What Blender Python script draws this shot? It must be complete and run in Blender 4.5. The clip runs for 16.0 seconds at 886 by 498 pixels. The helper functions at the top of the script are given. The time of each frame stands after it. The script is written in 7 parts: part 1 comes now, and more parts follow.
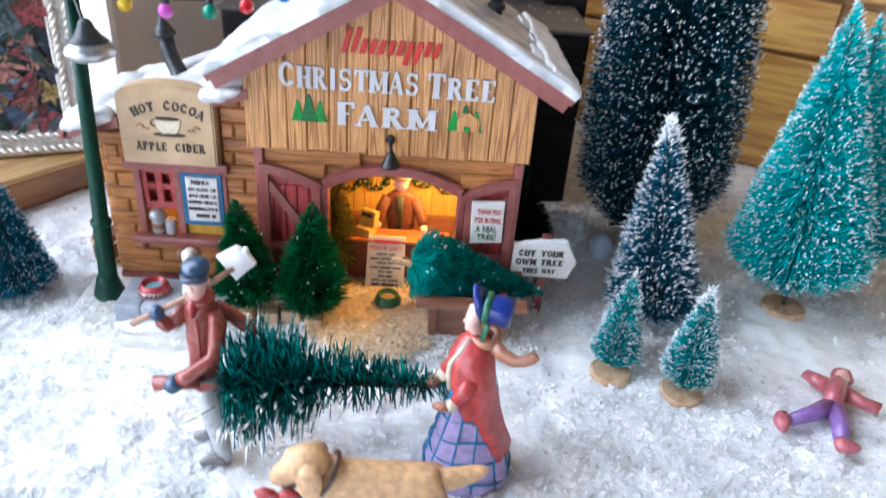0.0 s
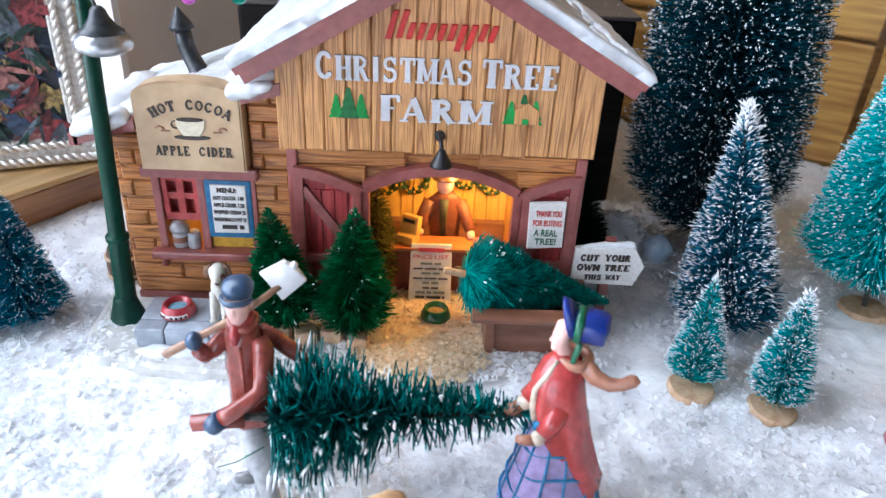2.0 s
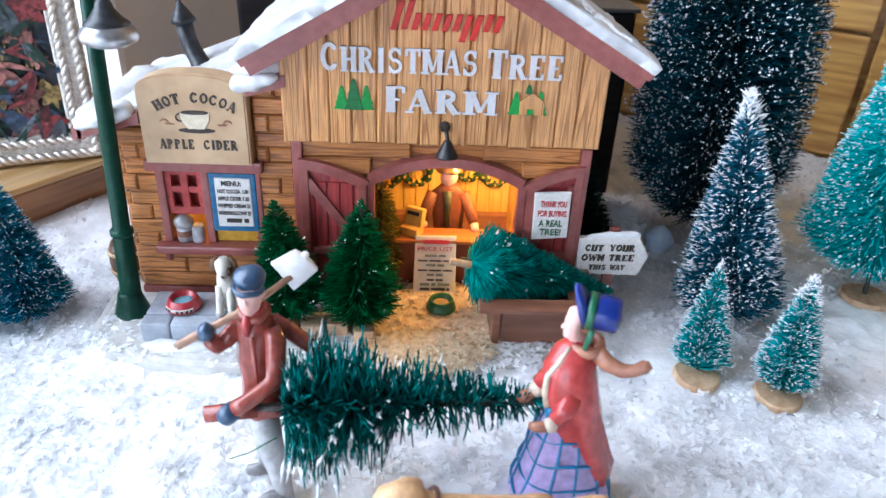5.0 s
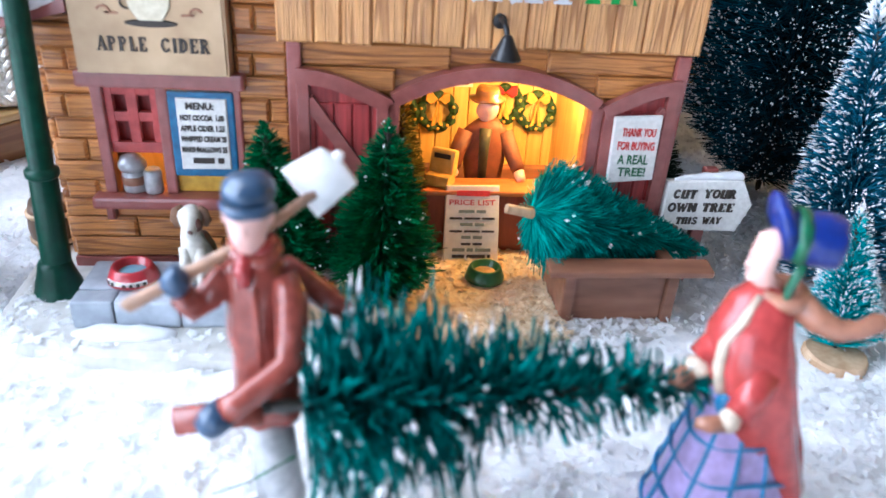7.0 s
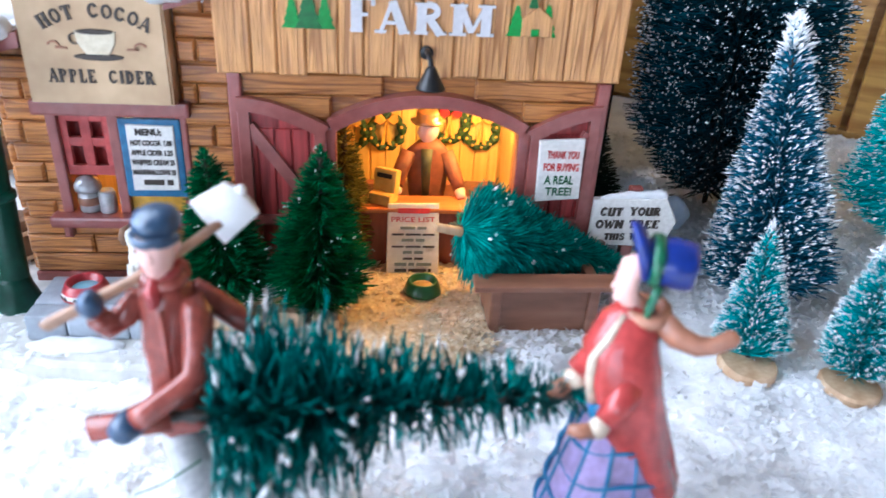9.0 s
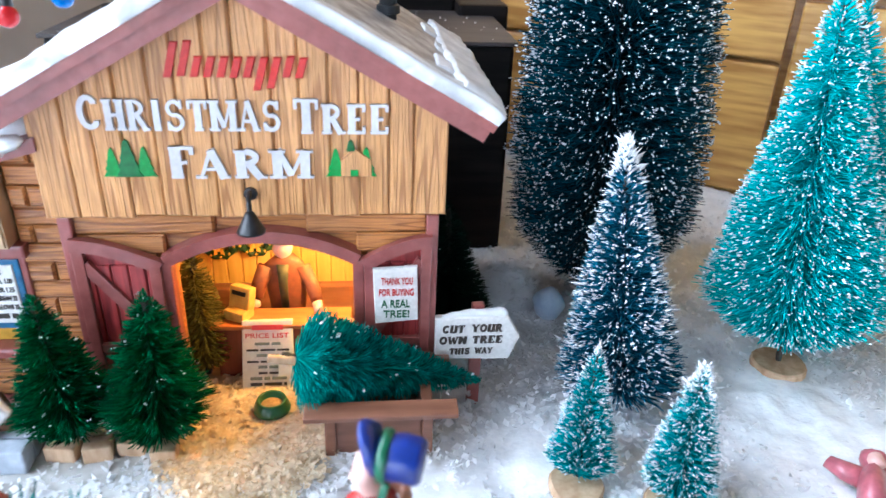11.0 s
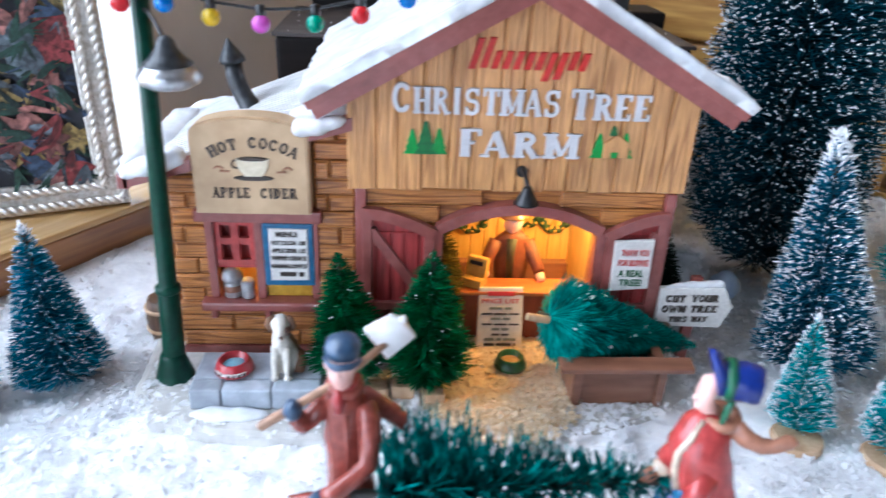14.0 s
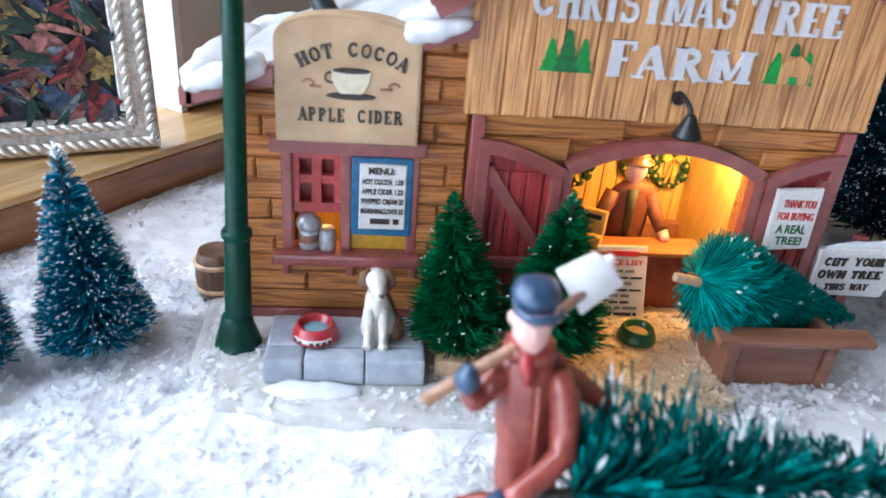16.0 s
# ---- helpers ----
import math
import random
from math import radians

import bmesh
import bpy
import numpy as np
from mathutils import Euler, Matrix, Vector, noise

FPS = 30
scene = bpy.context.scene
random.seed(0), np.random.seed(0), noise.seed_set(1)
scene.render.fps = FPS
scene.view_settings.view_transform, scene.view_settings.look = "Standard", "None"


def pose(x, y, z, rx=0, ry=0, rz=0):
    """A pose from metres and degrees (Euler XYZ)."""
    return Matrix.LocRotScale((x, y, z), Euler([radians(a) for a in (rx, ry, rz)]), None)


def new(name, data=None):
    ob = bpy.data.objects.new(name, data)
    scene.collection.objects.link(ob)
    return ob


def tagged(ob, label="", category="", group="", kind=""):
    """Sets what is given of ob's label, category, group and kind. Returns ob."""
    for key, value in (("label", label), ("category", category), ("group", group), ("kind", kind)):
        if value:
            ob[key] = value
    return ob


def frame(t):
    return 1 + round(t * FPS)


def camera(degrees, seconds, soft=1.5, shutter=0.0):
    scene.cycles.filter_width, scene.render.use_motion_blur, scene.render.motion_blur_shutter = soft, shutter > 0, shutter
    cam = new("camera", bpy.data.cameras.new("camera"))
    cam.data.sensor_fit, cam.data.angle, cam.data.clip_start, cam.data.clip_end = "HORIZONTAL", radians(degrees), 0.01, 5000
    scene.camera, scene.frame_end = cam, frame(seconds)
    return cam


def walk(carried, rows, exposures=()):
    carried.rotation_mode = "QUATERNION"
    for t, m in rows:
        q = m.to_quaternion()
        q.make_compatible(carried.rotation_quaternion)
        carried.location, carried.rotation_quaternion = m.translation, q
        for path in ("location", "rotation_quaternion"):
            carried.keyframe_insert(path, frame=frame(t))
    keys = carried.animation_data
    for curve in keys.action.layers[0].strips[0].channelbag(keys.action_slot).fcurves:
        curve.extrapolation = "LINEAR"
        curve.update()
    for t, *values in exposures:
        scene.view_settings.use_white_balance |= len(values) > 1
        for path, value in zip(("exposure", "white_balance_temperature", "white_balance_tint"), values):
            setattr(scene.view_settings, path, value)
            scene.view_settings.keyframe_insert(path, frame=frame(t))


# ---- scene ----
cam = camera(64.0, 16.0, 1.4, 0.5)
cam.data.dof.use_dof, cam.data.dof.focus_distance, cam.data.dof.aperture_fstop = True, 0.270, 15.0
METRES, EYE, TILT, LEAN, TURN = 0.5, 0.193, 0.0, 0.0, -2.0
ROWS = [
    (0.0, 0.0, 0.0, 0.0, 2.27, -29.82, -3.97),
    (0.5, 0.0338, 0.0033, -0.0369, 6.23, -30.7, -3.77),
    (1.0, 0.0141, -0.0004, -0.0408, 6.68, -30.41, -4.24),
    (1.5, -0.0244, 0.0128, -0.0332, 4.33, -29.73, -3.24),
    (2.0, -0.0462, 0.0545, -0.0319, 1.27, -29.35, -2.64),
    (2.5, -0.0463, 0.0478, -0.025, 1.3, -27.79, -2.35),
    (3.0, -0.045, 0.0346, -0.013, 1.58, -27.76, -1.42),
    (3.5, -0.0387, 0.0322, -0.0056, 1.07, -27.48, -1.55),
    (4.0, -0.0325, 0.0266, -0.0124, 1.1, -28.8, -2.07),
    (4.5, -0.0408, 0.031, -0.0167, 0.99, -29.58, -2.2),
    (7.0, -0.1112, 0.1615, -0.1508, -3.52, -27.69, -3.4),
    (7.5, -0.1055, 0.1637, -0.1461, -3.63, -27.4, -3.32),
    (8.0, -0.0987, 0.1575, -0.1397, -3.53, -27.51, -3.18),
    (8.5, -0.0864, 0.1458, -0.1412, -3.29, -27.5, -3.33),
    (9.0, -0.0704, 0.1393, -0.1288, -3.24, -27.48, -3.14),
    (9.5, -0.0365, 0.137, -0.1136, -1.99, -27.35, -3.92),
    (10.0, -0.0044, 0.1424, -0.0841, -2.29, -27.15, -2.84),
    (12.5, 0.0474, 0.1674, -0.0359, -4.19, -26.71, -2.01),
    (13.0, 0.0097, 0.1362, -0.0305, -3.55, -26.33, -2.03),
    (13.5, -0.0532, 0.1087, -0.0366, -2.27, -26.44, -2.18),
    (14.0, -0.1205, 0.0952, -0.0491, -0.86, -26.49, -2.4),
    (14.5, -0.1673, 0.1009, -0.0619, -0.22, -26.79, -2.7),
    (15.0, -0.1881, 0.1226, -0.0935, -0.43, -27.29, -3.27),
    (15.5, -0.2074, 0.1546, -0.1225, -1.26, -27.82, -3.98),
    (16.0, -0.2059, 0.1681, -0.1204, -1.88, -27.27, -4.22),
]
EXPOSURE = [(0.0, -0.04, 5700, 10), (1.0, -0.14, 5700, 10), (3.5, -0.04, 5600, 10), (4.5, -0.06, 5600, 10), (7.0, 0.12, 5450, 10), (9.0, 0.1, 5450, 10), (10.0, 0.14, 5500, 9), (12.5, 0.82, 5200, 7), (13.0, 0.62, 5200, 8), (13.5, 0.14, 5450, 9), (14.5, -0.16, 5500, 10), (16.0, -0.17, 5600, 10)]
walk(cam, [(t, pose(0, 0, EYE, TILT, LEAN, TURN) @ pose(METRES * x, METRES * y, METRES * z, 90 + pitch, roll, yaw)) for t, x, y, z, yaw, pitch, roll in ROWS], EXPOSURE)

# ---- world, window light ----
world = bpy.data.worlds.new("sky")
scene.world = world
world.use_nodes = True
sky = world.node_tree.nodes.new("ShaderNodeTexSky")
sky.sky_type, sky.sun_disc, sky.sun_elevation, sky.sun_rotation = "NISHITA", False, radians(28), radians(250)
world.node_tree.links.new(sky.outputs[0], world.node_tree.nodes["Background"].inputs[0])
world.node_tree.nodes["Background"].inputs[1].default_value = 0.1

# the room stands at an angle to the village: x along the cabinet, y along the window ledge
ROOM = pose(0, 0, 0, 0, 0, -34)


def lamp(name, kind, m, power, colour, **settings):
    data = bpy.data.lights.new(name, kind)
    data.energy, data.color = power, colour
    ob = new(name, data)
    ob.matrix_basis = m
    return data


WINDOW = lamp("window_light", "AREA", ROOM @ pose(-0.60, -0.55, 0.62, 0, -90, 0), 33.0, (0.93, 0.975, 1.05))
WINDOW.shape, WINDOW.size, WINDOW.size_y = "RECTANGLE", 1.10, 1.6
SOUTH = lamp("south_window_light", "AREA", ROOM @ pose(0.55, -2.58, 0.55, 90, 0, 0), 30.0, (0.93, 0.975, 1.05))
SOUTH.shape, SOUTH.size, SOUTH.size_y = "RECTANGLE", 2.0, 1.3
GLOW = lamp("barn_bulb", "POINT", pose(0.0135, 0.300, 0.066), 0.19, (1.0, 0.61, 0.19))
GLOW.shadow_soft_size = 0.005
COCOA_BULB = lamp("wing_bulb", "POINT", pose(-0.112, 0.303, 0.056), 0.034, (1.0, 0.58, 0.20))
COCOA_BULB.shadow_soft_size = 0.003

# ---- helpers for meshes ----


def place_of(ob):
    while ob.parent:
        ob = ob.parent
    return ob.matrix_basis


def thing(name, label, category, at=(0, 0, 0), group="", kind=""):
    ob = new(name)
    ob.empty_display_size = 0.01
    ob.matrix_basis = at if isinstance(at, Matrix) else Matrix.Translation(at)
    return tagged(ob, label, category, group, kind)


def finish(name, mesh, mats, parent=None, label="", smooth=False):
    """Links a mesh whose points are in the world's metres, under its parent."""
    if parent:
        mesh.transform(place_of(parent).inverted())
    for m in mats if isinstance(mats, (list, tuple)) else [mats]:
        mesh.materials.append(m)
    if smooth:
        mesh.shade_smooth()
    ob = new(name, mesh)
    ob.parent = parent
    return tagged(ob, label)


def part(name, bm, mats, parent=None, label="", smooth=False):
    mesh = bpy.data.meshes.new(name)
    bmesh.ops.recalc_face_normals(bm, faces=bm.faces)
    bm.to_mesh(mesh)
    bm.free()
    return finish(name, mesh, mats, parent, label, smooth)


def box(bm, x0, x1, y0, y1, z0, z1, bevel=0.0, m=None, mat=0):
    vs = bmesh.ops.create_cube(bm, size=1.0)["verts"]
    t = Matrix.Translation(((x0 + x1) / 2, (y0 + y1) / 2, (z0 + z1) / 2)) @ Matrix.Diagonal((x1 - x0, y1 - y0, z1 - z0, 1))
    bmesh.ops.transform(bm, matrix=(m @ t) if m else t, verts=vs)
    faces = list({f for v in vs for f in v.link_faces})
    for f in faces:
        f.material_index = mat
    if bevel:
        edges = list({e for v in vs for e in v.link_edges})
        bmesh.ops.bevel(bm, geom=edges, offset=bevel, segments=2, profile=0.6, affect="EDGES", clamp_overlap=True)
    return bm


def prism(bm, poly, y0, y1, chamfer=0.0004, mat=0):
    """A convex outline in x and z, from its front at y0 to its back at y1, with a chamfered front."""
    cx, cz = sum(p[0] for p in poly) / len(poly), sum(p[1] for p in poly) / len(poly)
    w, h = max(p[0] for p in poly) - min(p[0] for p in poly), max(p[1] for p in poly) - min(p[1] for p in poly)
    sx, sz = 1 - 2 * chamfer / w, 1 - 2 * chamfer / h
    rings = [[bm.verts.new((x, y1, z)) for x, z in poly], [bm.verts.new((x, y0 + chamfer, z)) for x, z in poly],
             [bm.verts.new((cx + (x - cx) * sx, y0, cz + (z - cz) * sz)) for x, z in poly]]
    made = [bm.faces.new(rings[2]), bm.faces.new(rings[0][::-1])]
    for a, b in zip(rings, rings[1:]):
        for i in range(len(poly)):
            j = (i + 1) % len(poly)
            made.append(bm.faces.new((a[i], a[j], b[j], b[i])))
    for f in made:
        f.material_index = mat
    return bm


def plate(bm, poly, y0, y1, mat=0):
    """Any outline in x and z, from y0 to y1."""
    a, b = [bm.verts.new((x, y0, z)) for x, z in poly], [bm.verts.new((x, y1, z)) for x, z in poly]
    made = [bm.faces.new(a), bm.faces.new(b[::-1])]
    for i in range(len(poly)):
        j = (i + 1) % len(poly)
        made.append(bm.faces.new((a[i], b[i], b[j], a[j])))
    for f in made:
        f.material_index = mat
    return bm


def strip(bm, pts, width, y0, y1, mat=0):
    """A flat bar that follows a line in x and z."""
    left, right = [], []
    for i, p in enumerate(pts):
        a, b = Vector(pts[max(i - 1, 0)]), Vector(pts[min(i + 1, len(pts) - 1)])
        d = (b - a).normalized() * width / 2
        left.append((p[0] - d.y, p[1] + d.x))
        right.append((p[0] + d.y, p[1] - d.x))
    n = len(pts)
    rows = [[bm.verts.new((x, y, z)) for x, z in side] for y in (y0, y1) for side in (left, right)]
    made = []
    for i in range(n - 1):
        for a, b in ((0, 1), (1, 3), (3, 2), (2, 0)):
            made.append(bm.faces.new((rows[a][i], rows[a][i + 1], rows[b][i + 1], rows[b][i])))
    for i in (0, n - 1):
        made.append(bm.faces.new((rows[0][i], rows[1][i], rows[3][i], rows[2][i])))
    for f in made:
        f.material_index = mat
    return bm


def sweep(bm, rings, seg=12, mat=0, caps=True):
    """A skin over rings of (x, y, z, radius across, radius along) whose planes follow the line of their centres."""
    pts = [Vector(r[:3]) for r in rings]
    loops, side = [], None
    for i, r in enumerate(rings):
        d = (pts[min(i + 1, len(pts) - 1)] - pts[max(i - 1, 0)]).normalized()
        if side is None:
            side = d.cross(Vector((0, 1, 0)))
            side = side if side.length > 0.2 else d.cross(Vector((0, 0, 1)))
        side = (side - d * side.dot(d)).normalized()
        up = d.cross(side)
        ra, rb = r[3], r[4] if len(r) > 4 else r[3]
        loops.append([bm.verts.new(pts[i] + side * ra * math.cos(2 * math.pi * k / seg) + up * rb * math.sin(2 * math.pi * k / seg)) for k in range(seg)])
    made = []
    for a, b in zip(loops, loops[1:]):
        for k in range(seg):
            j = (k + 1) % seg
            made.append(bm.faces.new((a[k], a[j], b[j], b[k])))
    if caps:
        made += [bm.faces.new(loops[0][::-1]), bm.faces.new(loops[-1])]
    for f in made:
        f.material_index = mat
    return bm


def lathe(bm, profile, seg=24, m=None, mat=0):
    """Turns (radius, height) about the upright axis."""
    loops = []
    for r, z in profile:
        loops.append([bm.verts.new((r * math.cos(2 * math.pi * k / seg), r * math.sin(2 * math.pi * k / seg), z)) for k in range(seg)])
    made = []
    for a, b in zip(loops, loops[1:]):
        for k in range(seg):
            j = (k + 1) % seg
            made.append(bm.faces.new((a[k], a[j], b[j], b[k])))
    made += [bm.faces.new(loops[0][::-1]), bm.faces.new(loops[-1])]
    for f in made:
        f.material_index = mat
    if m:
        bmesh.ops.transform(bm, matrix=m, verts=[v for l in loops for v in l])
    return bm


def ball(bm, x, y, z, rx, ry, rz, mat=0, m=None, seg=14):
    vs = bmesh.ops.create_uvsphere(bm, u_segments=seg, v_segments=max(6, seg * 2 // 3), radius=1.0)["verts"]
    t = Matrix.Translation((x, y, z)) @ (m or Matrix()) @ Matrix.Diagonal((rx, ry, rz, 1))
    bmesh.ops.transform(bm, matrix=t, verts=vs)
    for f in {f for v in vs for f in v.link_faces}:
        f.material_index = mat
    return bm


def lumps(bm, amount, scale, seed=0.0):
    """Uneven, hand-made surface."""
    for v in bm.verts:
        v.co += noise.noise_vector(v.co * scale + Vector((seed, seed, seed))) * amount


def lettering(text, bounds, y, depth=0.0006, bold=0.0, lean=0.0, spacing=1.0):
    """Raised letters that fill bounds (x0, x1, z0, z1) on a board that faces the front."""
    cu = bpy.data.curves.new("letters", "FONT")
    cu.body, cu.size, cu.extrude, cu.offset, cu.shear, cu.space_character, cu.resolution_u = text, 1.0, 0.05, bold, lean, spacing, 3
    tmp = new("letters_tmp", cu)
    mesh = bpy.data.meshes.new_from_object(tmp.evaluated_get(bpy.context.evaluated_depsgraph_get()))
    bpy.data.objects.remove(tmp)
    bpy.data.curves.remove(cu)
    co = np.empty(len(mesh.vertices) * 3)
    mesh.vertices.foreach_get("co", co)
    co = co.reshape(-1, 3)
    lo, hi = co.min(0), co.max(0)
    x0, x1, z0, z1 = bounds
    out = np.empty_like(co)
    out[:, 0] = x0 + (co[:, 0] - lo[0]) / (hi[0] - lo[0]) * (x1 - x0)
    out[:, 2] = z0 + (co[:, 1] - lo[1]) / (hi[1] - lo[1]) * (z1 - z0)
    out[:, 1] = y - (co[:, 2] - lo[2]) / (hi[2] - lo[2]) * depth
    mesh.vertices.foreach_set("co", out.ravel())
    mesh.update()
    return mesh


def raw_mesh(name, verts, faces):
    """A mesh from arrays of points and of faces with equal corner counts."""
    mesh = bpy.data.meshes.new(name)
    n, k = faces.shape
    mesh.vertices.add(len(verts))
    mesh.vertices.foreach_set("co", np.ascontiguousarray(verts, dtype=np.float32).ravel())
    mesh.loops.add(n * k)
    mesh.loops.foreach_set("vertex_index", np.ascontiguousarray(faces, dtype=np.int32).ravel())
    mesh.polygons.add(n)
    mesh.polygons.foreach_set("loop_start", np.arange(0, n * k, k, dtype=np.int32))
    mesh.update(calc_edges=True)
    return mesh


# ---- materials ----


def surface(name, dark, light, rough=0.5, scale=300.0, stretch=(1, 1, 1), bump=0.25, depth=0.0004, metal=0.0, blotch=60.0, vary=0.12, island=False,
            coat=0.0, contrast=(0.35, 0.7), detail=4.0, thin=0.0, deep=0.0, shine=0.5):
    """Two tones mixed by fine grain and by larger blotches, with fine relief; each object or island a little different."""
    mat = bpy.data.materials.new(name)
    mat.use_nodes = True
    nt = mat.node_tree
    bs = nt.nodes["Principled BSDF"]
    add, link = nt.nodes.new, nt.links.new
    tc, mp, n1, n2 = add("ShaderNodeTexCoord"), add("ShaderNodeMapping"), add("ShaderNodeTexNoise"), add("ShaderNodeTexNoise")
    mp.inputs["Scale"].default_value = stretch
    n1.inputs["Scale"].default_value, n1.inputs["Detail"].default_value = scale, detail
    n2.inputs["Scale"].default_value, n2.inputs["Detail"].default_value = blotch, 3.0
    link(tc.outputs["Object"], mp.inputs[0])
    link(mp.outputs[0], n1.inputs["Vector"])
    link(tc.outputs["Object"], n2.inputs["Vector"])
    ramp = add("ShaderNodeMapRange")
    ramp.inputs[1].default_value, ramp.inputs[2].default_value = contrast
    link(n1.outputs[0], ramp.inputs[0])
    mix = add("ShaderNodeMix")
    mix.data_type = "RGBA"
    mix.inputs[6].default_value, mix.inputs[7].default_value = (*dark, 1), (*light, 1)
    link(ramp.outputs[0], mix.inputs[0])
    if island:
        rnd, out = add("ShaderNodeNewGeometry"), "Random Per Island"
    else:
        rnd, out = add("ShaderNodeObjectInfo"), "Random"
    val = add("ShaderNodeMapRange")
    val.inputs[3].default_value, val.inputs[4].default_value = 1 - vary, 1 + vary
    link(rnd.outputs[out], val.inputs[0])
    bl = add("ShaderNodeMapRange")
    bl.inputs[1].default_value, bl.inputs[2].default_value = 0.3, 0.7
    bl.inputs[3].default_value, bl.inputs[4].default_value = 0.86, 1.1
    link(n2.outputs[0], bl.inputs[0])
    mul = add("ShaderNodeMath")
    mul.operation = "MULTIPLY"
    link(val.outputs[0], mul.inputs[0])
    link(bl.outputs[0], mul.inputs[1])
    hsv = add("ShaderNodeHueSaturation")
    link(mul.outputs[0], hsv.inputs["Value"])
    link(mix.outputs[2], hsv.inputs["Color"])
    link(hsv.outputs[0], bs.inputs["Base Color"])
    bs.inputs["Roughness"].default_value, bs.inputs["Metallic"].default_value, bs.inputs["Coat Weight"].default_value = rough, metal, coat
    if bump:
        bp = add("ShaderNodeBump")
        bp.inputs["Strength"].default_value, bp.inputs["Distance"].default_value = bump, depth
        link(n1.outputs[0], bp.inputs["Height"])
        link(bp.outputs[0], bs.inputs["Normal"])
    bs.inputs["Specular IOR Level"].default_value = shine
    if deep:
        bs.inputs["Subsurface Weight"].default_value, bs.inputs["Subsurface Scale"].default_value = 1.0, deep
        bs.inputs["Subsurface Radius"].default_value = (1.0, 1.0, 1.0)
    if thin:
        tr, ms = add("ShaderNodeBsdfTranslucent"), add("ShaderNodeMixShader")
        link(hsv.outputs[0], tr.inputs[0])
        ms.inputs[0].default_value = thin
        link(bs.outputs[0], ms.inputs[1])
        link(tr.outputs[0], ms.inputs[2])
        link(ms.outputs[0], nt.nodes["Material Output"].inputs[0])
    return mat


def grained(name, dark, light, along, rough=0.36, scale=220.0, rings=7.0, bump=0.5, depth=0.0005, vary=0.08, shine=0.5, coat=0.2):
    """Carved and dry-brushed wood: contour lines of a stretched noise give figure and knots, a fine noise the brush marks; each board has its own figure."""
    mat = bpy.data.materials.new(name)
    mat.use_nodes = True
    nt = mat.node_tree
    bs = nt.nodes["Principled BSDF"]
    add, link = nt.nodes.new, nt.links.new
    tc, info, off, shift, mp = add("ShaderNodeTexCoord"), add("ShaderNodeObjectInfo"), add("ShaderNodeVectorMath"), add("ShaderNodeVectorMath"), add("ShaderNodeMapping")
    off.operation, shift.operation = "SCALE", "ADD"
    off.inputs[0].default_value = (0.37, 0.23, 0.51)
    link(info.outputs["Random"], off.inputs["Scale"])
    link(tc.outputs["Object"], shift.inputs[0])
    link(off.outputs[0], shift.inputs[1])
    mp.inputs["Scale"].default_value = {"x": (0.055, 1, 1), "z": (1, 1, 0.045)}[along]
    link(shift.outputs[0], mp.inputs[0])
    figure_noise, brush_noise, blot = add("ShaderNodeTexNoise"), add("ShaderNodeTexNoise"), add("ShaderNodeTexNoise")
    for nd, sc, dt in ((figure_noise, scale, 1.2), (brush_noise, scale * 9, 3.0), (blot, 60.0, 3.0)):
        nd.inputs["Scale"].default_value, nd.inputs["Detail"].default_value = sc, dt
    link(mp.outputs[0], figure_noise.inputs["Vector"])
    link(mp.outputs[0], brush_noise.inputs["Vector"])
    link(tc.outputs["Object"], blot.inputs["Vector"])
    turns, wave = add("ShaderNodeMath"), add("ShaderNodeMath")
    turns.operation, wave.operation = "MULTIPLY", "SINE"
    turns.inputs[1].default_value = 2 * math.pi * rings
    link(figure_noise.outputs[0], turns.inputs[0])
    link(turns.outputs[0], wave.inputs[0])
    lines, marks, both = add("ShaderNodeMapRange"), add("ShaderNodeMapRange"), add("ShaderNodeMath")
    lines.inputs[1].default_value, lines.inputs[2].default_value = -1.1, -0.45
    marks.inputs[1].default_value, marks.inputs[2].default_value = 0.36, 0.60
    marks.inputs[3].default_value = 0.50
    both.operation = "MULTIPLY"
    link(wave.outputs[0], lines.inputs[0])
    link(brush_noise.outputs[0], marks.inputs[0])
    link(lines.outputs[0], both.inputs[0])
    link(marks.outputs[0], both.inputs[1])
    mix, val, bl, mul, hsv = add("ShaderNodeMix"), add("ShaderNodeMapRange"), add("ShaderNodeMapRange"), add("ShaderNodeMath"), add("ShaderNodeHueSaturation")
    mix.data_type = "RGBA"
    mix.inputs[6].default_value, mix.inputs[7].default_value = (*dark, 1), (*light, 1)
    link(both.outputs[0], mix.inputs[0])
    val.inputs[3].default_value, val.inputs[4].default_value = 1 - vary, 1 + vary
    link(info.outputs["Random"], val.inputs[0])
    bl.inputs[1].default_value, bl.inputs[2].default_value, bl.inputs[3].default_value, bl.inputs[4].default_value = 0.3, 0.7, 0.82, 1.12
    link(blot.outputs[0], bl.inputs[0])
    mul.operation = "MULTIPLY"
    link(val.outputs[0], mul.inputs[0])
    link(bl.outputs[0], mul.inputs[1])
    link(mul.outputs[0], hsv.inputs["Value"])
    link(mix.outputs[2], hsv.inputs["Color"])
    link(hsv.outputs[0], bs.inputs["Base Color"])
    bp = add("ShaderNodeBump")
    bp.inputs["Strength"].default_value, bp.inputs["Distance"].default_value = bump, depth
    link(both.outputs[0], bp.inputs["Height"])
    link(bp.outputs[0], bs.inputs["Normal"])
    bs.inputs["Roughness"].default_value, bs.inputs["Coat Weight"].default_value, bs.inputs["Specular IOR Level"].default_value = rough, coat, shine
    return mat


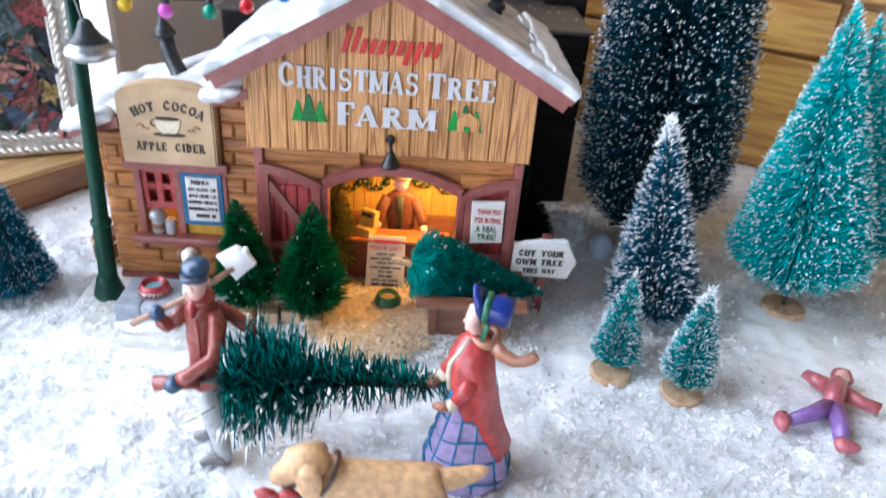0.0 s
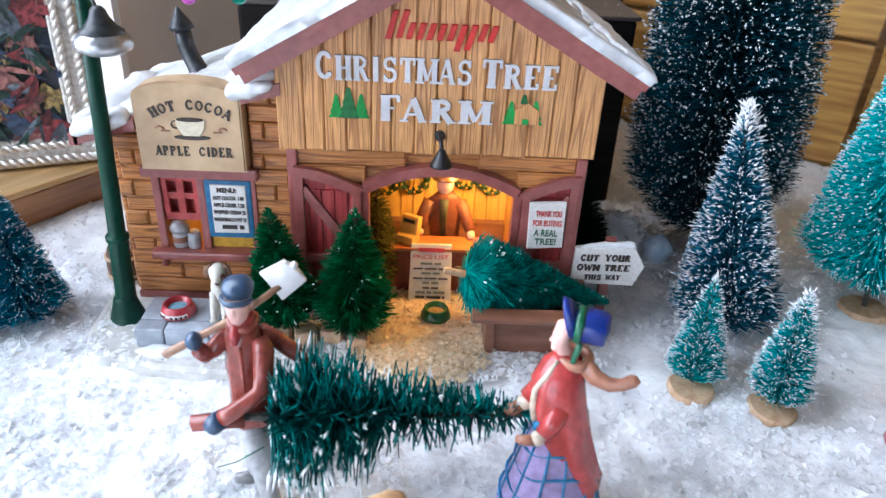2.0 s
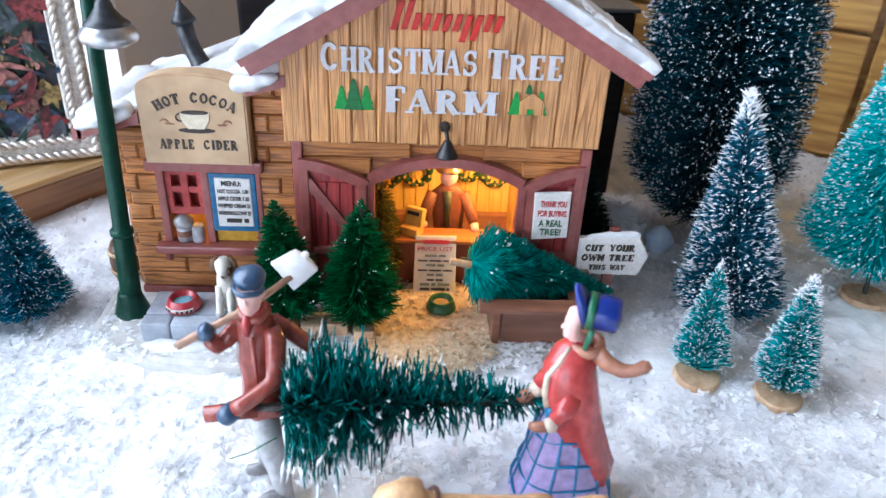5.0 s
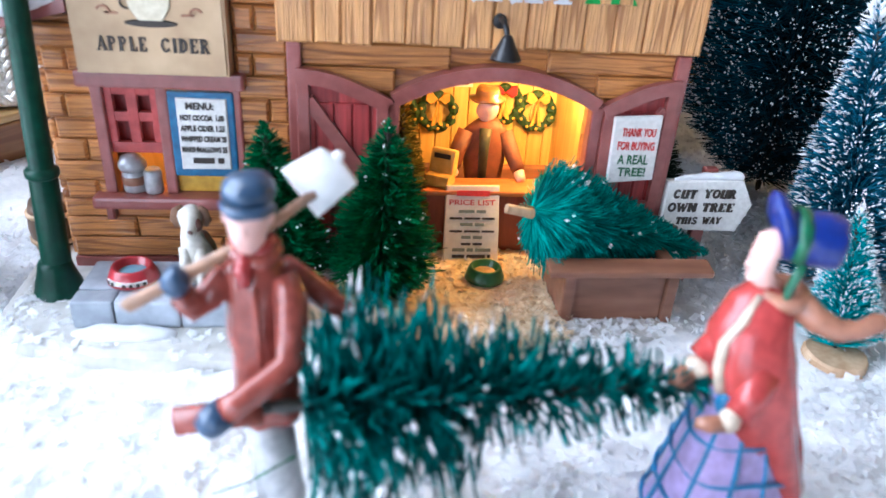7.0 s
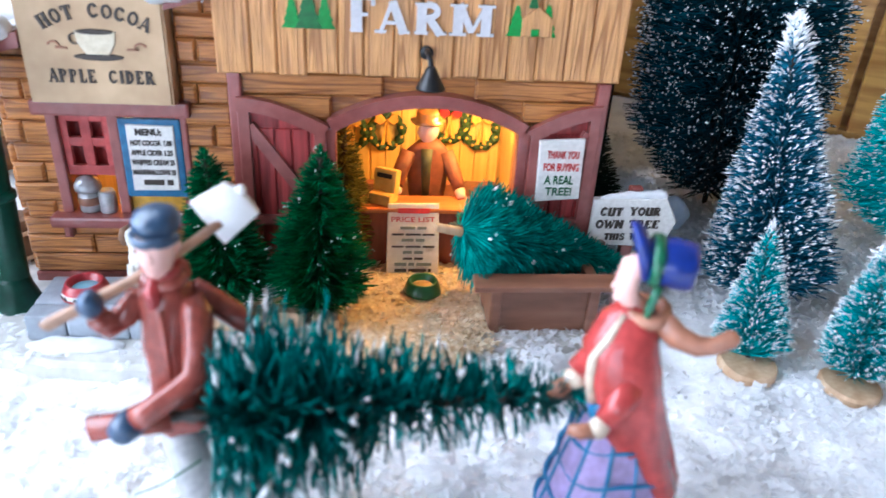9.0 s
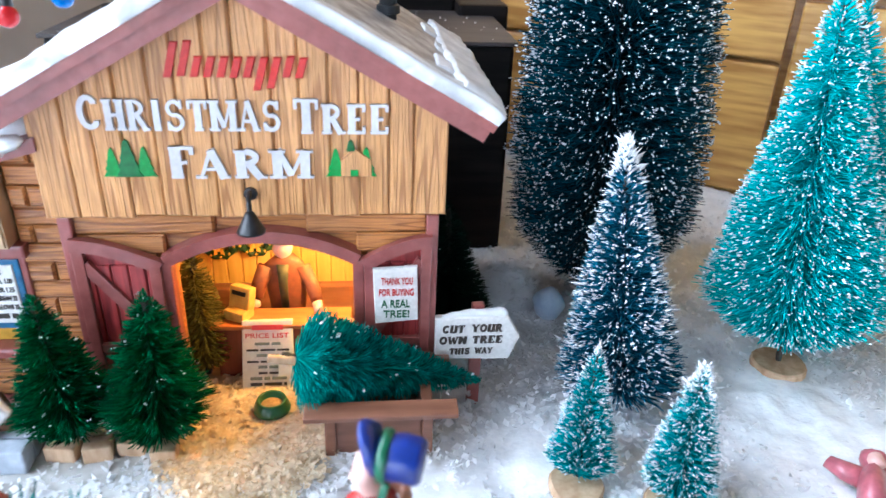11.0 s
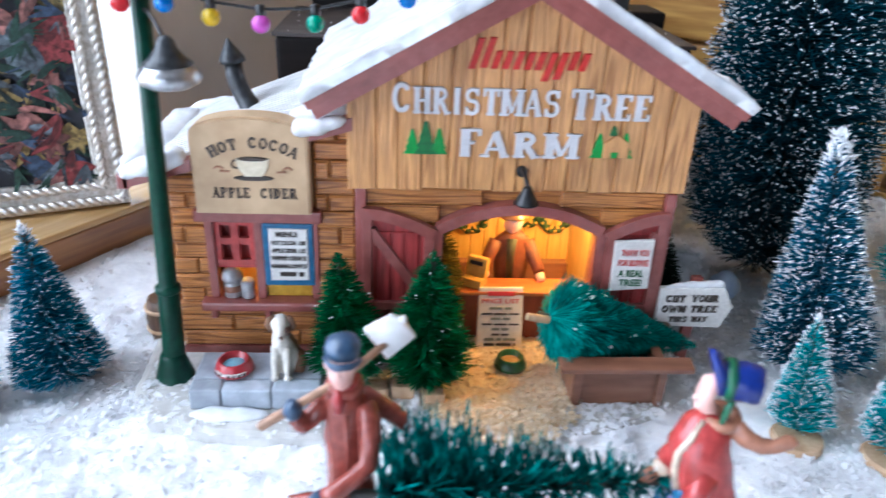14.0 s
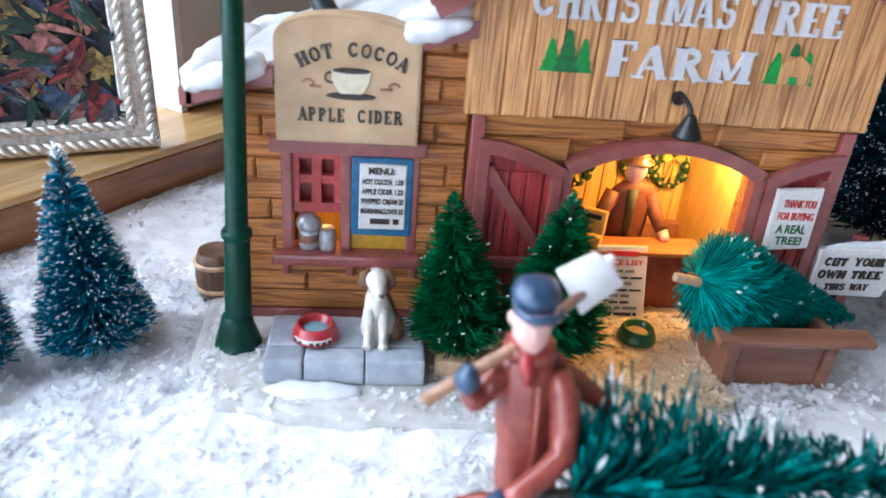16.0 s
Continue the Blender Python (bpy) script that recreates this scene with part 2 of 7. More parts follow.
def glow(name, colour, strength):
    mat = bpy.data.materials.new(name)
    mat.use_nodes = True
    nt = mat.node_tree
    em = nt.nodes.new("ShaderNodeEmission")
    em.inputs[0].default_value, em.inputs[1].default_value = (*colour, 1), strength
    nt.links.new(em.outputs[0], nt.nodes["Material Output"].inputs[0])
    return mat


BOARD = grained("painted_board", (0.34, 0.138, 0.042), (0.70, 0.360, 0.130), "z")
LOG = grained("painted_log", (0.205, 0.064, 0.015), (0.57, 0.235, 0.060), "x")
WASH = surface("brown_wash_in_the_joints", (0.25, 0.10, 0.035), (0.35, 0.145, 0.053), 0.5, 300, bump=0.1)
TRIM = surface("mauve_trim", (0.21, 0.052, 0.045), (0.34, 0.102, 0.086), 0.30, 260, (1, 1, 1), 0.35, 0.0005, vary=0.06, coat=0.35, contrast=(0.2, 0.8), detail=6.0)
LATTICE_RED = surface("bright_red_lattice_paint", (0.38, 0.035, 0.032), (0.55, 0.070, 0.060), 0.4, 350, bump=0.2, coat=0.1)
DOOR_RED = surface("red_door_paint", (0.18, 0.018, 0.018), (0.48, 0.055, 0.052), 0.42, 350, (1.6, 1, 0.1), 0.4, 0.0004, coat=0.1)
SIGN_TAN = surface("tan_sign_paint", (0.50, 0.335, 0.185), (0.57, 0.400, 0.230), 0.5, 120, bump=0.08, vary=0.02)
SIGN_WHITE = surface("white_sign_paint", (0.68, 0.66, 0.62), (0.80, 0.78, 0.74), 0.45, 700, bump=0.08, vary=0.02)
PAPER = surface("cream_price_paper", (0.72, 0.66, 0.56), (0.80, 0.74, 0.64), 0.55, 700, bump=0.05, vary=0.02)
LETTER_SILVER = surface("silver_white_letters", (0.55, 0.54, 0.555), (0.62, 0.61, 0.625), 0.35, 900, bump=0.1, vary=0.03)
LETTER_BLACK = surface("dark_brown_letters", (0.025, 0.018, 0.012), (0.05, 0.035, 0.025), 0.5, 900, bump=0.0)
LETTER_RED = surface("red_letters", (0.45, 0.015, 0.012), (0.60, 0.03, 0.02), 0.4, 900, bump=0.05)
LETTER_GREEN = surface("green_letters", (0.01, 0.09, 0.03), (0.015, 0.14, 0.05), 0.45, 900, bump=0.0)
PAINT_GREEN = surface("green_tree_paint", (0.005, 0.20, 0.025), (0.012, 0.34, 0.055), 0.35, 500, bump=0.1)
PAINT_DARKGREEN = surface("dark_green_tree_paint", (0.004, 0.095, 0.020), (0.008, 0.15, 0.032), 0.35, 500, bump=0.1)
MENU_BLUE = surface("blue_menu_frame", (0.01, 0.10, 0.22), (0.02, 0.17, 0.34), 0.4, 500, bump=0.1)
YELLOW = surface("yellow_paint", (0.55, 0.30, 0.02), (0.72, 0.42, 0.04), 0.45, 400, bump=0.1)
INNER = surface("golden_inner_boards", (0.66, 0.42, 0.07), (0.80, 0.56, 0.13), 0.5, 300, (1.5, 1, 0.1), 0.2, 0.0003, vary=0.05)
DESK_TOP = surface("orange_desk_top", (0.45, 0.12, 0.02), (0.60, 0.20, 0.04), 0.45, 300, (0.2, 1, 1), 0.1)
DESK = surface("red_brown_desk", (0.22, 0.035, 0.015), (0.34, 0.065, 0.03), 0.45, 300, (1, 1, 0.15), 0.2)
BLACK = surface("black_metal", (0.008, 0.008, 0.009), (0.02, 0.02, 0.022), 0.35, 500, bump=0.15)
PIPE = surface("dark_stove_pipe", (0.012, 0.014, 0.017), (0.035, 0.04, 0.045), 0.38, 400, bump=0.15)
POST_GREEN = surface("dark_green_enamel", (0.001, 0.028, 0.016), (0.003, 0.046, 0.027), 0.35, 300, bump=0.1, shine=0.22)
SNOW = surface("flaked_snow", (0.86, 0.875, 0.90), (0.93, 0.94, 0.95), 0.7, 420, bump=0.35, depth=0.0010, vary=0.03, contrast=(0.3, 0.6), deep=0.0032, shine=0.2)
FLAKE = surface("snow_flakes", (0.91, 0.92, 0.935), (0.95, 0.955, 0.96), 0.8, 900, bump=0.0, vary=0.02, island=True, shine=0.1, thin=0.5)
GLAZE_SNOW = surface("glazed_snow", (0.60, 0.62, 0.65), (0.78, 0.79, 0.80), 0.38, 160, bump=0.7, depth=0.0009, vary=0.02, coat=0.2, contrast=(0.3, 0.62))
ROOF_GREY = surface("weathered_roof_glaze", (0.22, 0.20, 0.19), (0.44, 0.43, 0.42), 0.45, 120, (1, 1, 1), 0.3, contrast=(0.4, 0.65), coat=0.2)
BASE_GREY = surface("grey_plinth_glaze", (0.42, 0.41, 0.38), (0.58, 0.57, 0.54), 0.5, 200, bump=0.2)
STONE = surface("blue_grey_stone_paint", (0.30, 0.335, 0.38), (0.43, 0.475, 0.53), 0.42, 200, bump=0.2, coat=0.15)
STRAW = surface("straw_ground", (0.66, 0.49, 0.29), (0.86, 0.72, 0.50), 0.7, 500, bump=0.4, depth=0.0006)
STRAW_BIT = surface("straw_bits", (0.76, 0.60, 0.39), (0.92, 0.82, 0.63), 0.7, 500, bump=0.0, vary=0.10, island=True, thin=0.35, shine=0.2)
CART = surface("brown_cart_paint", (0.20, 0.082, 0.045), (0.30, 0.135, 0.080), 0.42, 250, (0.2, 1, 1), 0.3, coat=0.15)
RAW_WOOD = surface("raw_cut_wood", (0.48, 0.30, 0.165), (0.68, 0.48, 0.31), 0.6, 300, (1, 1, 0.3), 0.3)
OAK = surface("varnished_oak", (0.40, 0.19, 0.042), (0.66, 0.38, 0.105), 0.32, 28, (0.6, 0.6, 7.0), 0.15, 0.0006, blotch=9, vary=0.05, coat=0.25, contrast=(0.38, 0.62))
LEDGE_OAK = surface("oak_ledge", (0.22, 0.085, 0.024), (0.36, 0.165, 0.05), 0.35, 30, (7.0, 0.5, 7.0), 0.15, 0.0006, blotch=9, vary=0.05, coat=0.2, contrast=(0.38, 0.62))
# Same ledge wood, paler: window glare on its top put into the colour.
LIT_OAK = surface("lit_oak_ledge", (0.50, 0.29, 0.10), (0.68, 0.44, 0.19), 0.25, 30, (7.0, 0.5, 7.0), 0.1, 0.0006, blotch=9, vary=0.05, coat=0.4, contrast=(0.38, 0.62))
DARK_WOOD = surface("dark_stained_wood", (0.003, 0.0022, 0.002), (0.012, 0.0085, 0.0075), 0.5, 60, (0.5, 3, 4), 0.25, 0.0006, blotch=14, shine=0.18)
ROOM_WALL = surface("muted_room_paint", (0.20, 0.19, 0.175), (0.25, 0.235, 0.215), 0.85, 40, bump=0.1, blotch=3, vary=0.02)
BEIGE = surface("beige_wall_paint", (0.74, 0.65, 0.555), (0.78, 0.69, 0.595), 0.75, 60, bump=0.1, blotch=5, vary=0.02)
WHITE_WALL = surface("white_wall_paint", (0.86, 0.855, 0.84), (0.91, 0.90, 0.885), 0.8, 40, bump=0.1, blotch=3, vary=0.02)
FLOOR = surface("brown_carpet", (0.14, 0.11, 0.08), (0.22, 0.17, 0.13), 0.9, 120, bump=0.4, blotch=5)
SILVER = surface("silver_gilt_frame", (0.60, 0.55, 0.47), (0.92, 0.90, 0.86), 0.30, 500, bump=0.3, metal=0.5)
FLESH = surface("pink_painted_flesh", (0.70, 0.40, 0.34), (0.80, 0.52, 0.45), 0.4, 300, bump=0.1, vary=0.02, coat=0.15)

# ---- the room ----


def room_piece(name, x0, x1, y0, y1, z0, z1, mat, bevel=0.0, label="", category=""):
    bm = box(bmesh.new(), x0, x1, y0, y1, z0, z1, bevel)
    bmesh.ops.recalc_face_normals(bm, faces=bm.faces)
    mesh = bpy.data.meshes.new(name)
    bm.to_mesh(mesh)
    bm.free()
    mesh.materials.append(mat)
    ob = new(name, mesh)
    ob.matrix_basis = ROOM
    return tagged(ob, label, category, kind="structure")


room_piece("floor", -0.70, 2.7, -2.7, 1.2, -0.80, -0.75, FLOOR, label="brown carpet floor of the room", category="floor")
room_piece("ceiling", -0.70, 2.7, -2.7, 1.2, 1.60, 1.66, ROOM_WALL, label="grey-beige painted plaster ceiling", category="ceiling")
room_piece("wall_east", 2.6, 2.7, -2.7, 1.2, -0.75, 1.60, ROOM_WALL, label="grey-beige painted room wall", category="wall")
room_piece("wall_south_left", -0.55, -0.45, -2.7, -2.6, -0.75, 1.60, ROOM_WALL, label="grey-beige painted room wall", category="wall")
room_piece("wall_south_right", 1.55, 2.6, -2.7, -2.6, -0.75, 1.60, ROOM_WALL, label="grey-beige painted room wall", category="wall")
room_piece("wall_south_below", -0.45, 1.55, -2.7, -2.6, -0.75, -0.10, ROOM_WALL, label="grey-beige painted wall under a window", category="wall")
room_piece("wall_south_above", -0.45, 1.55, -2.7, -2.6, 1.20, 1.60, ROOM_WALL, label="grey-beige painted wall over a window", category="wall")
room_piece("wall_north", -0.415, 2.6, 1.10, 1.20, -0.75, 1.60, BEIGE, label="beige painted room wall", category="wall")
WIN_END = 0.262
room_piece("wall_west_pier", -0.56, -0.415, WIN_END, 1.20, 0.022, 1.60, BEIGE, label="beige painted wall beside the bright window", category="wall")
room_piece("window_reveal", -0.53, -0.4155, WIN_END - 0.004, WIN_END, 0.020, 1.22, WHITE_WALL, label="white painted window reveal in bright daylight", category="wall")
room_piece("wall_west_below", -0.56, -0.40, -2.7, 1.10, -0.75, -0.002, WHITE_WALL, label="white wall under the window ledge", category="wall")
room_piece("wall_west_above", -0.56, -0.415, -1.40, WIN_END, 1.22, 1.60, ROOM_WALL, label="grey-beige wall over the window", category="wall")
room_piece("wall_west_far", -0.56, -0.415, -2.6, -1.40, 0.0, 1.60, ROOM_WALL, label="grey-beige wall beside the window", category="wall")
# One oak ledge, split so its top carries the lighter, lit colour.
room_piece("window_ledge", -0.56, -0.38, -1.40, 0.62, 0.0, 0.0165, LEDGE_OAK, 0.001, "oak front of the window ledge, kept darker than the lit top", "ledge")
room_piece("window_ledge_top", -0.56, -0.3795, -1.40, 0.62, 0.0166, 0.020, LIT_OAK, 0.0012, "polished oak ledge top, window glare put into its paler colour", "ledge")
win = thing("window_1", "tall bright window with white frame", "window", ROOM @ pose(-0.54, WIN_END, 0.02), kind="structure")


def room_part(name, dims, mat, parent, bevel=0.0):
    return part(name, box(bmesh.new(), *dims, bevel, ROOM), mat, parent)


for y0, y1, z0, z1 in ((-1.40, WIN_END, 0.020, 0.045), (-1.40, WIN_END, 1.19, 1.22), (-1.40, -1.36, 0.045, 1.19), (-0.60, -0.56, 0.045, 1.19)):
    room_part("window_frame", (-0.555, -0.525, y0, y1, z0, z1), WHITE_WALL, win, 0.003)
sky_card = part("backdrop", box(bmesh.new(), -0.90, -0.89, -2.2, 1.2, -0.4, 1.9, 0, ROOM), glow("hazy_daylight", (0.97, 0.985, 1.0), 2.4))
tagged(sky_card, "bright hazy daylight outside the window", "backdrop", kind="structure")

win2 = thing("window_2", "wide bright window behind the viewer", "window", ROOM @ pose(0.55, -2.65, -0.10), kind="structure")
for x0, x1, z0, z1 in ((-0.45, 1.55, -0.10, -0.06), (-0.45, 1.55, 1.16, 1.20), (-0.45, -0.41, -0.06, 1.16), (1.51, 1.55, -0.06, 1.16), (0.53, 0.57, -0.06, 1.16)):
    room_part("window_frame", (x0, x1, -2.68, -2.64, z0, z1), WHITE_WALL, win2, 0.003)

# the table under the village
table = thing("table", "white cloth-covered table that carries the village", "table", ROOM @ pose(0.2, -0.1, -0.75))
room_part("tabletop", (-0.38, 0.95, -0.75, 0.54, -0.035, -0.008), OAK, table, 0.004)
for lx in (-0.30, 0.87):
    for ly in (-0.67, 0.46):
        room_part("leg", (lx - 0.03, lx + 0.03, ly - 0.03, ly + 0.03, -0.75, -0.035), OAK, table, 0.004)

# the oak cabinet behind
cab = thing("cabinet", "honey-coloured oak cabinet with drawers and doors", "cabinet", ROOM @ pose(0.3, 0.7, -0.75))
room_part("body", (-0.36, 1.10, 0.552, 1.00, -0.75, 0.60), OAK, cab)
room_part("plinth_board", (-0.36, 1.10, 0.546, 0.552, -0.75, 0.002), OAK, cab)
for a, b, levels in ((-0.355, -0.0495, ((0.002, 0.0820), (0.0850, 0.1205), (0.1240, 0.300), (0.304, 0.590))), (-0.0450, 0.260, ((0.002, 0.1190), (0.1235, 0.300), (0.304, 0.590))),
                     (0.2645, 0.570, ((0.002, 0.1190), (0.1235, 0.590))), (0.5745, 1.09, ((0.002, 0.1190), (0.1235, 0.590)))):
    for z0, z1 in levels:
        room_part("drawer_front", (a, b, 0.540, 0.552, z0, z1), OAK, cab, 0.0018)

# the dark wooden chest behind the barn
chest = thing("dark_wooden_chest", "dark stained wooden chest behind the barn", "chest", (-0.016, 0.46, -0.004))
part("body", box(bmesh.new(), -0.120, 0.088, 0.407, 0.500, -0.008, 0.104, 0.002), DARK_WOOD, chest)
# Lighter brown board: the window's sheen on the dark chest top, put into colour.
SHEEN_WOOD = surface("sheen_lightened_wood", (0.045, 0.037, 0.034), (0.085, 0.072, 0.067), 0.5, 60, (0.5, 3, 1), 0.25, 0.0006, blotch=20)
part("top_board", box(bmesh.new(), -0.1215, 0.0895, 0.4055, 0.4965, 0.1042, 0.1062, 0.0006), SHEEN_WOOD, chest, "chest top, window sheen on the dark wood put into lighter brown")
part("back_rail", box(bmesh.new(), -0.112, 0.070, 0.497, 0.515, 0.104, 0.122, 0.002), DARK_WOOD, chest)
part("end_block", box(bmesh.new(), 0.070, 0.098, 0.480, 0.515, 0.090, 0.112, 0.002), DARK_WOOD, chest)

# ---- snow ground ----


def snow_height(x, y):
    h = 0.0020 * noise.noise(Vector((x * 22, y * 22, 0.3))) + 0.0015 * noise.noise(Vector((x * 95, y * 95, 1.7)))
    h += 0.0007 * noise.noise(Vector((x * 190, y * 190, 4.1)))
    return h - 0.0005


def axis(fine0, fine1, step, lo, hi):
    mid = list(np.arange(fine0, fine1 + step / 2, step))
    return [lo + (fine0 - lo) * (i / 14) for i in range(14)] + mid + [fine1 + (hi - fine1) * (i / 14) for i in range(1, 15)]


gx, gy = axis(-0.30, 0.34, 0.0020, -0.62, 0.85), axis(0.09, 0.50, 0.0020, -0.45, 0.70)
verts = np.array([(x, y, snow_height(x, y)) for y in gy for x in gx])
nx, ny = len(gx), len(gy)
ii = np.arange(nx * ny).reshape(ny, nx)
faces = np.stack([ii[:-1, :-1], ii[:-1, 1:], ii[1:, 1:], ii[1:, :-1]], -1).reshape(-1, 4)
mid = verts[faces].mean(1)
across, along = mid[:, 0] * 0.829 - mid[:, 1] * 0.559, mid[:, 0] * 0.559 + mid[:, 1] * 0.829
faces = faces[(across > -0.384) & (across < 0.93) & (along < 0.544) & (along > -0.73)]
ground = finish("ground", raw_mesh("ground", verts, faces), SNOW, smooth=True)
tagged(ground, "white flaked artificial snow spread on a cloth", "snow", kind="structure")

# ---- slab-serif letters, stroke by stroke ----
# V x: thick stem with serifs; H x0 x1 z: thin bar; D x0 z0 x1 z1 w: slanted stroke; A cx cz rx rz from to w: arc in degrees
GLYPH = {"A": "D .1 0 .46 1 .1;D .46 1 .85 0 .24;H .24 .70 .33;S .1 0;S .85 0", "C": "A .5 .5 .36 .41 40 320 .22;H .74 .86 .78;H .74 .86 .22", "D": "V .22;A .3 .5 .46 .42 -88 88 .22;H .1 .34 .95;H .1 .34 .05",
         "E": "V .22;H .2 .82 .95;H .2 .82 .05;H .2 .62 .5;T .80 .95 -.2;T .80 .05 .2", "F": "V .22;H .2 .82 .95;H .2 .62 .5;T .80 .95 -.2", "H": "V .2;V .78;H .2 .78 .5", "I": "V .5", "L": "V .25;H .2 .84 .05;T .82 .05 .25",
         "M": "V .14;V .86;D .16 1 .5 .12 .2;D .5 .12 .84 1 .1", "O": "A .5 .5 .36 .41 0 360 .2", "P": "V .22;A .34 .72 .40 .23 -88 88 .18;H .2 .36 .95;H .2 .36 .48",
         "R": "V .2;A .34 .74 .36 .21 -88 88 .18;H .2 .36 .95;H .2 .36 .52;D .46 .5 .82 0 .22;S .84 0", "S": "A .5 .73 .30 .22 20 270 .17;A .5 .29 .33 .24 -160 90 .19;T .80 .95 -.24;T .18 .05 .24",
         "T": "V .5;H .08 .92 .95;T .1 .95 -.24;T .9 .95 -.24", "U": "W .2;W .8;A .5 .34 .30 .29 180 360 .18", "Y": "D .12 1 .5 .45 .22;D .86 1 .5 .45 .1;W .5 0 .5;S .14 1;S .86 1;S .5 0",
         "N": "W .18;W .82;D .18 .96 .82 .04 .24;S .18 1;S .82 1;S .18 0", "W": "D .08 1 .3 0 .2;D .3 0 .5 .9 .1;D .5 .9 .7 0 .2;D .7 0 .92 1 .1;S .08 1;S .92 1"}


def serif(text, bounds, y, depth, mat, parent, label="", first=1.0, gap=0.10, lean=0.0, m=None, weight=1.0):
    """Slab-serif letters with thick stems that fill bounds; first: how much taller the first letter stands."""
    wide = {"I": 0.55, "M": 1.25, "W": 1.3, "E": 0.92, "F": 0.8, "L": 0.88}
    total = sum(wide.get(c, 1.0) * (first if i == 0 else 1.0) for i, c in enumerate(text)) + gap * (len(text) - 1) - 0.24 * text.count("F")
    x0, x1, z0, z1 = bounds
    unit, x = (x1 - x0) / total, x0
    bm = bmesh.new()
    step = 0
    for i, c in enumerate(text):
        k = first if i == 0 else 1.0
        w, h = wide.get(c, 1.0) * unit * k, (z1 - z0) * k

        def at(u, v):
            return (x + u * w + v * h * lean, z0 + v * h)

        for item in GLYPH[c].split(";"):
            op, *q = item.split()
            q = [float(t) for t in q]
            thick = unit * 0.32 * k * weight
            lines = []
            if op in "VW":
                a, b = (q[1], q[2]) if len(q) > 2 else (0.0, 1.0)
                lines = [([at(q[0], a), at(q[0], b)], thick)]
                if op == "V":
                    lines += [([at(q[0] - 0.22, v), at(q[0] + 0.22, v)], h * 0.09) for v in (0.045, 0.955)]
            elif op == "S":
                v = 0.045 if q[1] == 0 else 0.955
                lines = [([at(q[0] - 0.18, v), at(q[0] + 0.18, v)], h * 0.09)]
            elif op == "H":
                lines = [([at(q[0], q[2]), at(q[1], q[2])], h * 0.10)]
            elif op == "T":
                lines = [([at(q[0], q[1] + (0.04 if q[2] < 0 else -0.04)), at(q[0], q[1] + q[2])], unit * 0.14)]
            elif op == "D":
                lines = [([at(q[0], q[1]), at(q[2], q[3])], unit * q[4] * 1.15 * k * weight)]
            else:
                n = max(6, int(abs(q[5] - q[4]) / 20))
                lines = [([at(q[0] + q[2] * math.cos(radians(q[4] + (q[5] - q[4]) * t / n)), q[1] + q[3] * math.sin(radians(q[4] + (q[5] - q[4]) * t / n))) for t in range(n + 1)], unit * q[6] * 1.1 * k * weight)]
            for pts, t in lines:
                step += 1
                strip(bm, pts, t, y - depth * (1 + 0.01 * (step % 12)), y)
        x += w + gap * unit - (0.24 * unit if c == "F" else 0.0)
    if m:
        bmesh.ops.transform(bm, matrix=m, verts=bm.verts)
    return part("lettering", bm, mat, parent, label)


# ---- the barn ----
WALL = 0.283
MID = -0.0160
SLOPE = 0.565
APEX = 0.1515


def under_roof(x):
    return APEX - 0.0085 - SLOPE * abs(x - MID)


barn = thing("barn", "tan plank toy barn with snowy gable roof and lit open doorway", "toy house", (MID, WALL + 0.05, 0.0))
X0, X1, BACK = -0.0735, 0.0415, 0.385
DOOR0, DOOR1, SPRING, CROWN = -0.0430, 0.0150, 0.0590, 0.0675


def door_arch(x):
    u = (x - (DOOR0 + DOOR1) / 2) / ((DOOR1 - DOOR0) / 2)
    return SPRING + (CROWN - SPRING) * (1 - u * u)


# front wall shell with the arched opening through it
arc = [(DOOR0 + (DOOR1 - DOOR0) * i / 16, door_arch(DOOR0 + (DOOR1 - DOOR0) * i / 16)) for i in range(17)]
part("front_wall", plate(bmesh.new(), [(X0, 0.003), (DOOR0, 0.003)] + arc + [(DOOR1, 0.003), (X1, 0.003), (X1, 0.100), (MID, 0.134), (X0, 0.100)],
                         WALL + 0.0035, WALL + 0.0085), LOG, barn)
for a, b in ((X0, X0 + 0.005), (X1 - 0.005, X1)):
    part("side_wall", box(bmesh.new(), a, b, WALL + 0.0085, BACK - 0.005, 0.003, 0.100), LOG, barn)
bm = plate(bmesh.new(), [(X0, 0.003), (X1, 0.003), (X1, 0.100), (MID, 0.134), (X0, 0.100)], BACK - 0.005, BACK)
part("back_wall", bm, LOG, barn)

# vertical boards of the gable, each with its own width, on a close backing
part("gable_backing", plate(bmesh.new(), [(-0.0760, 0.0764), (0.0435, 0.0764), (0.0435, under_roof(0.0435) - 0.001), (MID, under_roof(MID) - 0.001), (-0.0760, under_roof(-0.0760) - 0.001)], WALL + 0.0002, WALL + 0.0030), WASH, barn)
random.seed(4)
edges = [-0.0765]
widths = [0.0105, 0.0075, 0.0085, 0.0095, 0.0075, 0.0090, 0.0080, 0.0100, 0.0082, 0.0085, 0.0088, 0.0092, 0.0075, 0.0107]
for w in widths:
    edges.append(edges[-1] + w * 0.1205 / sum(widths))
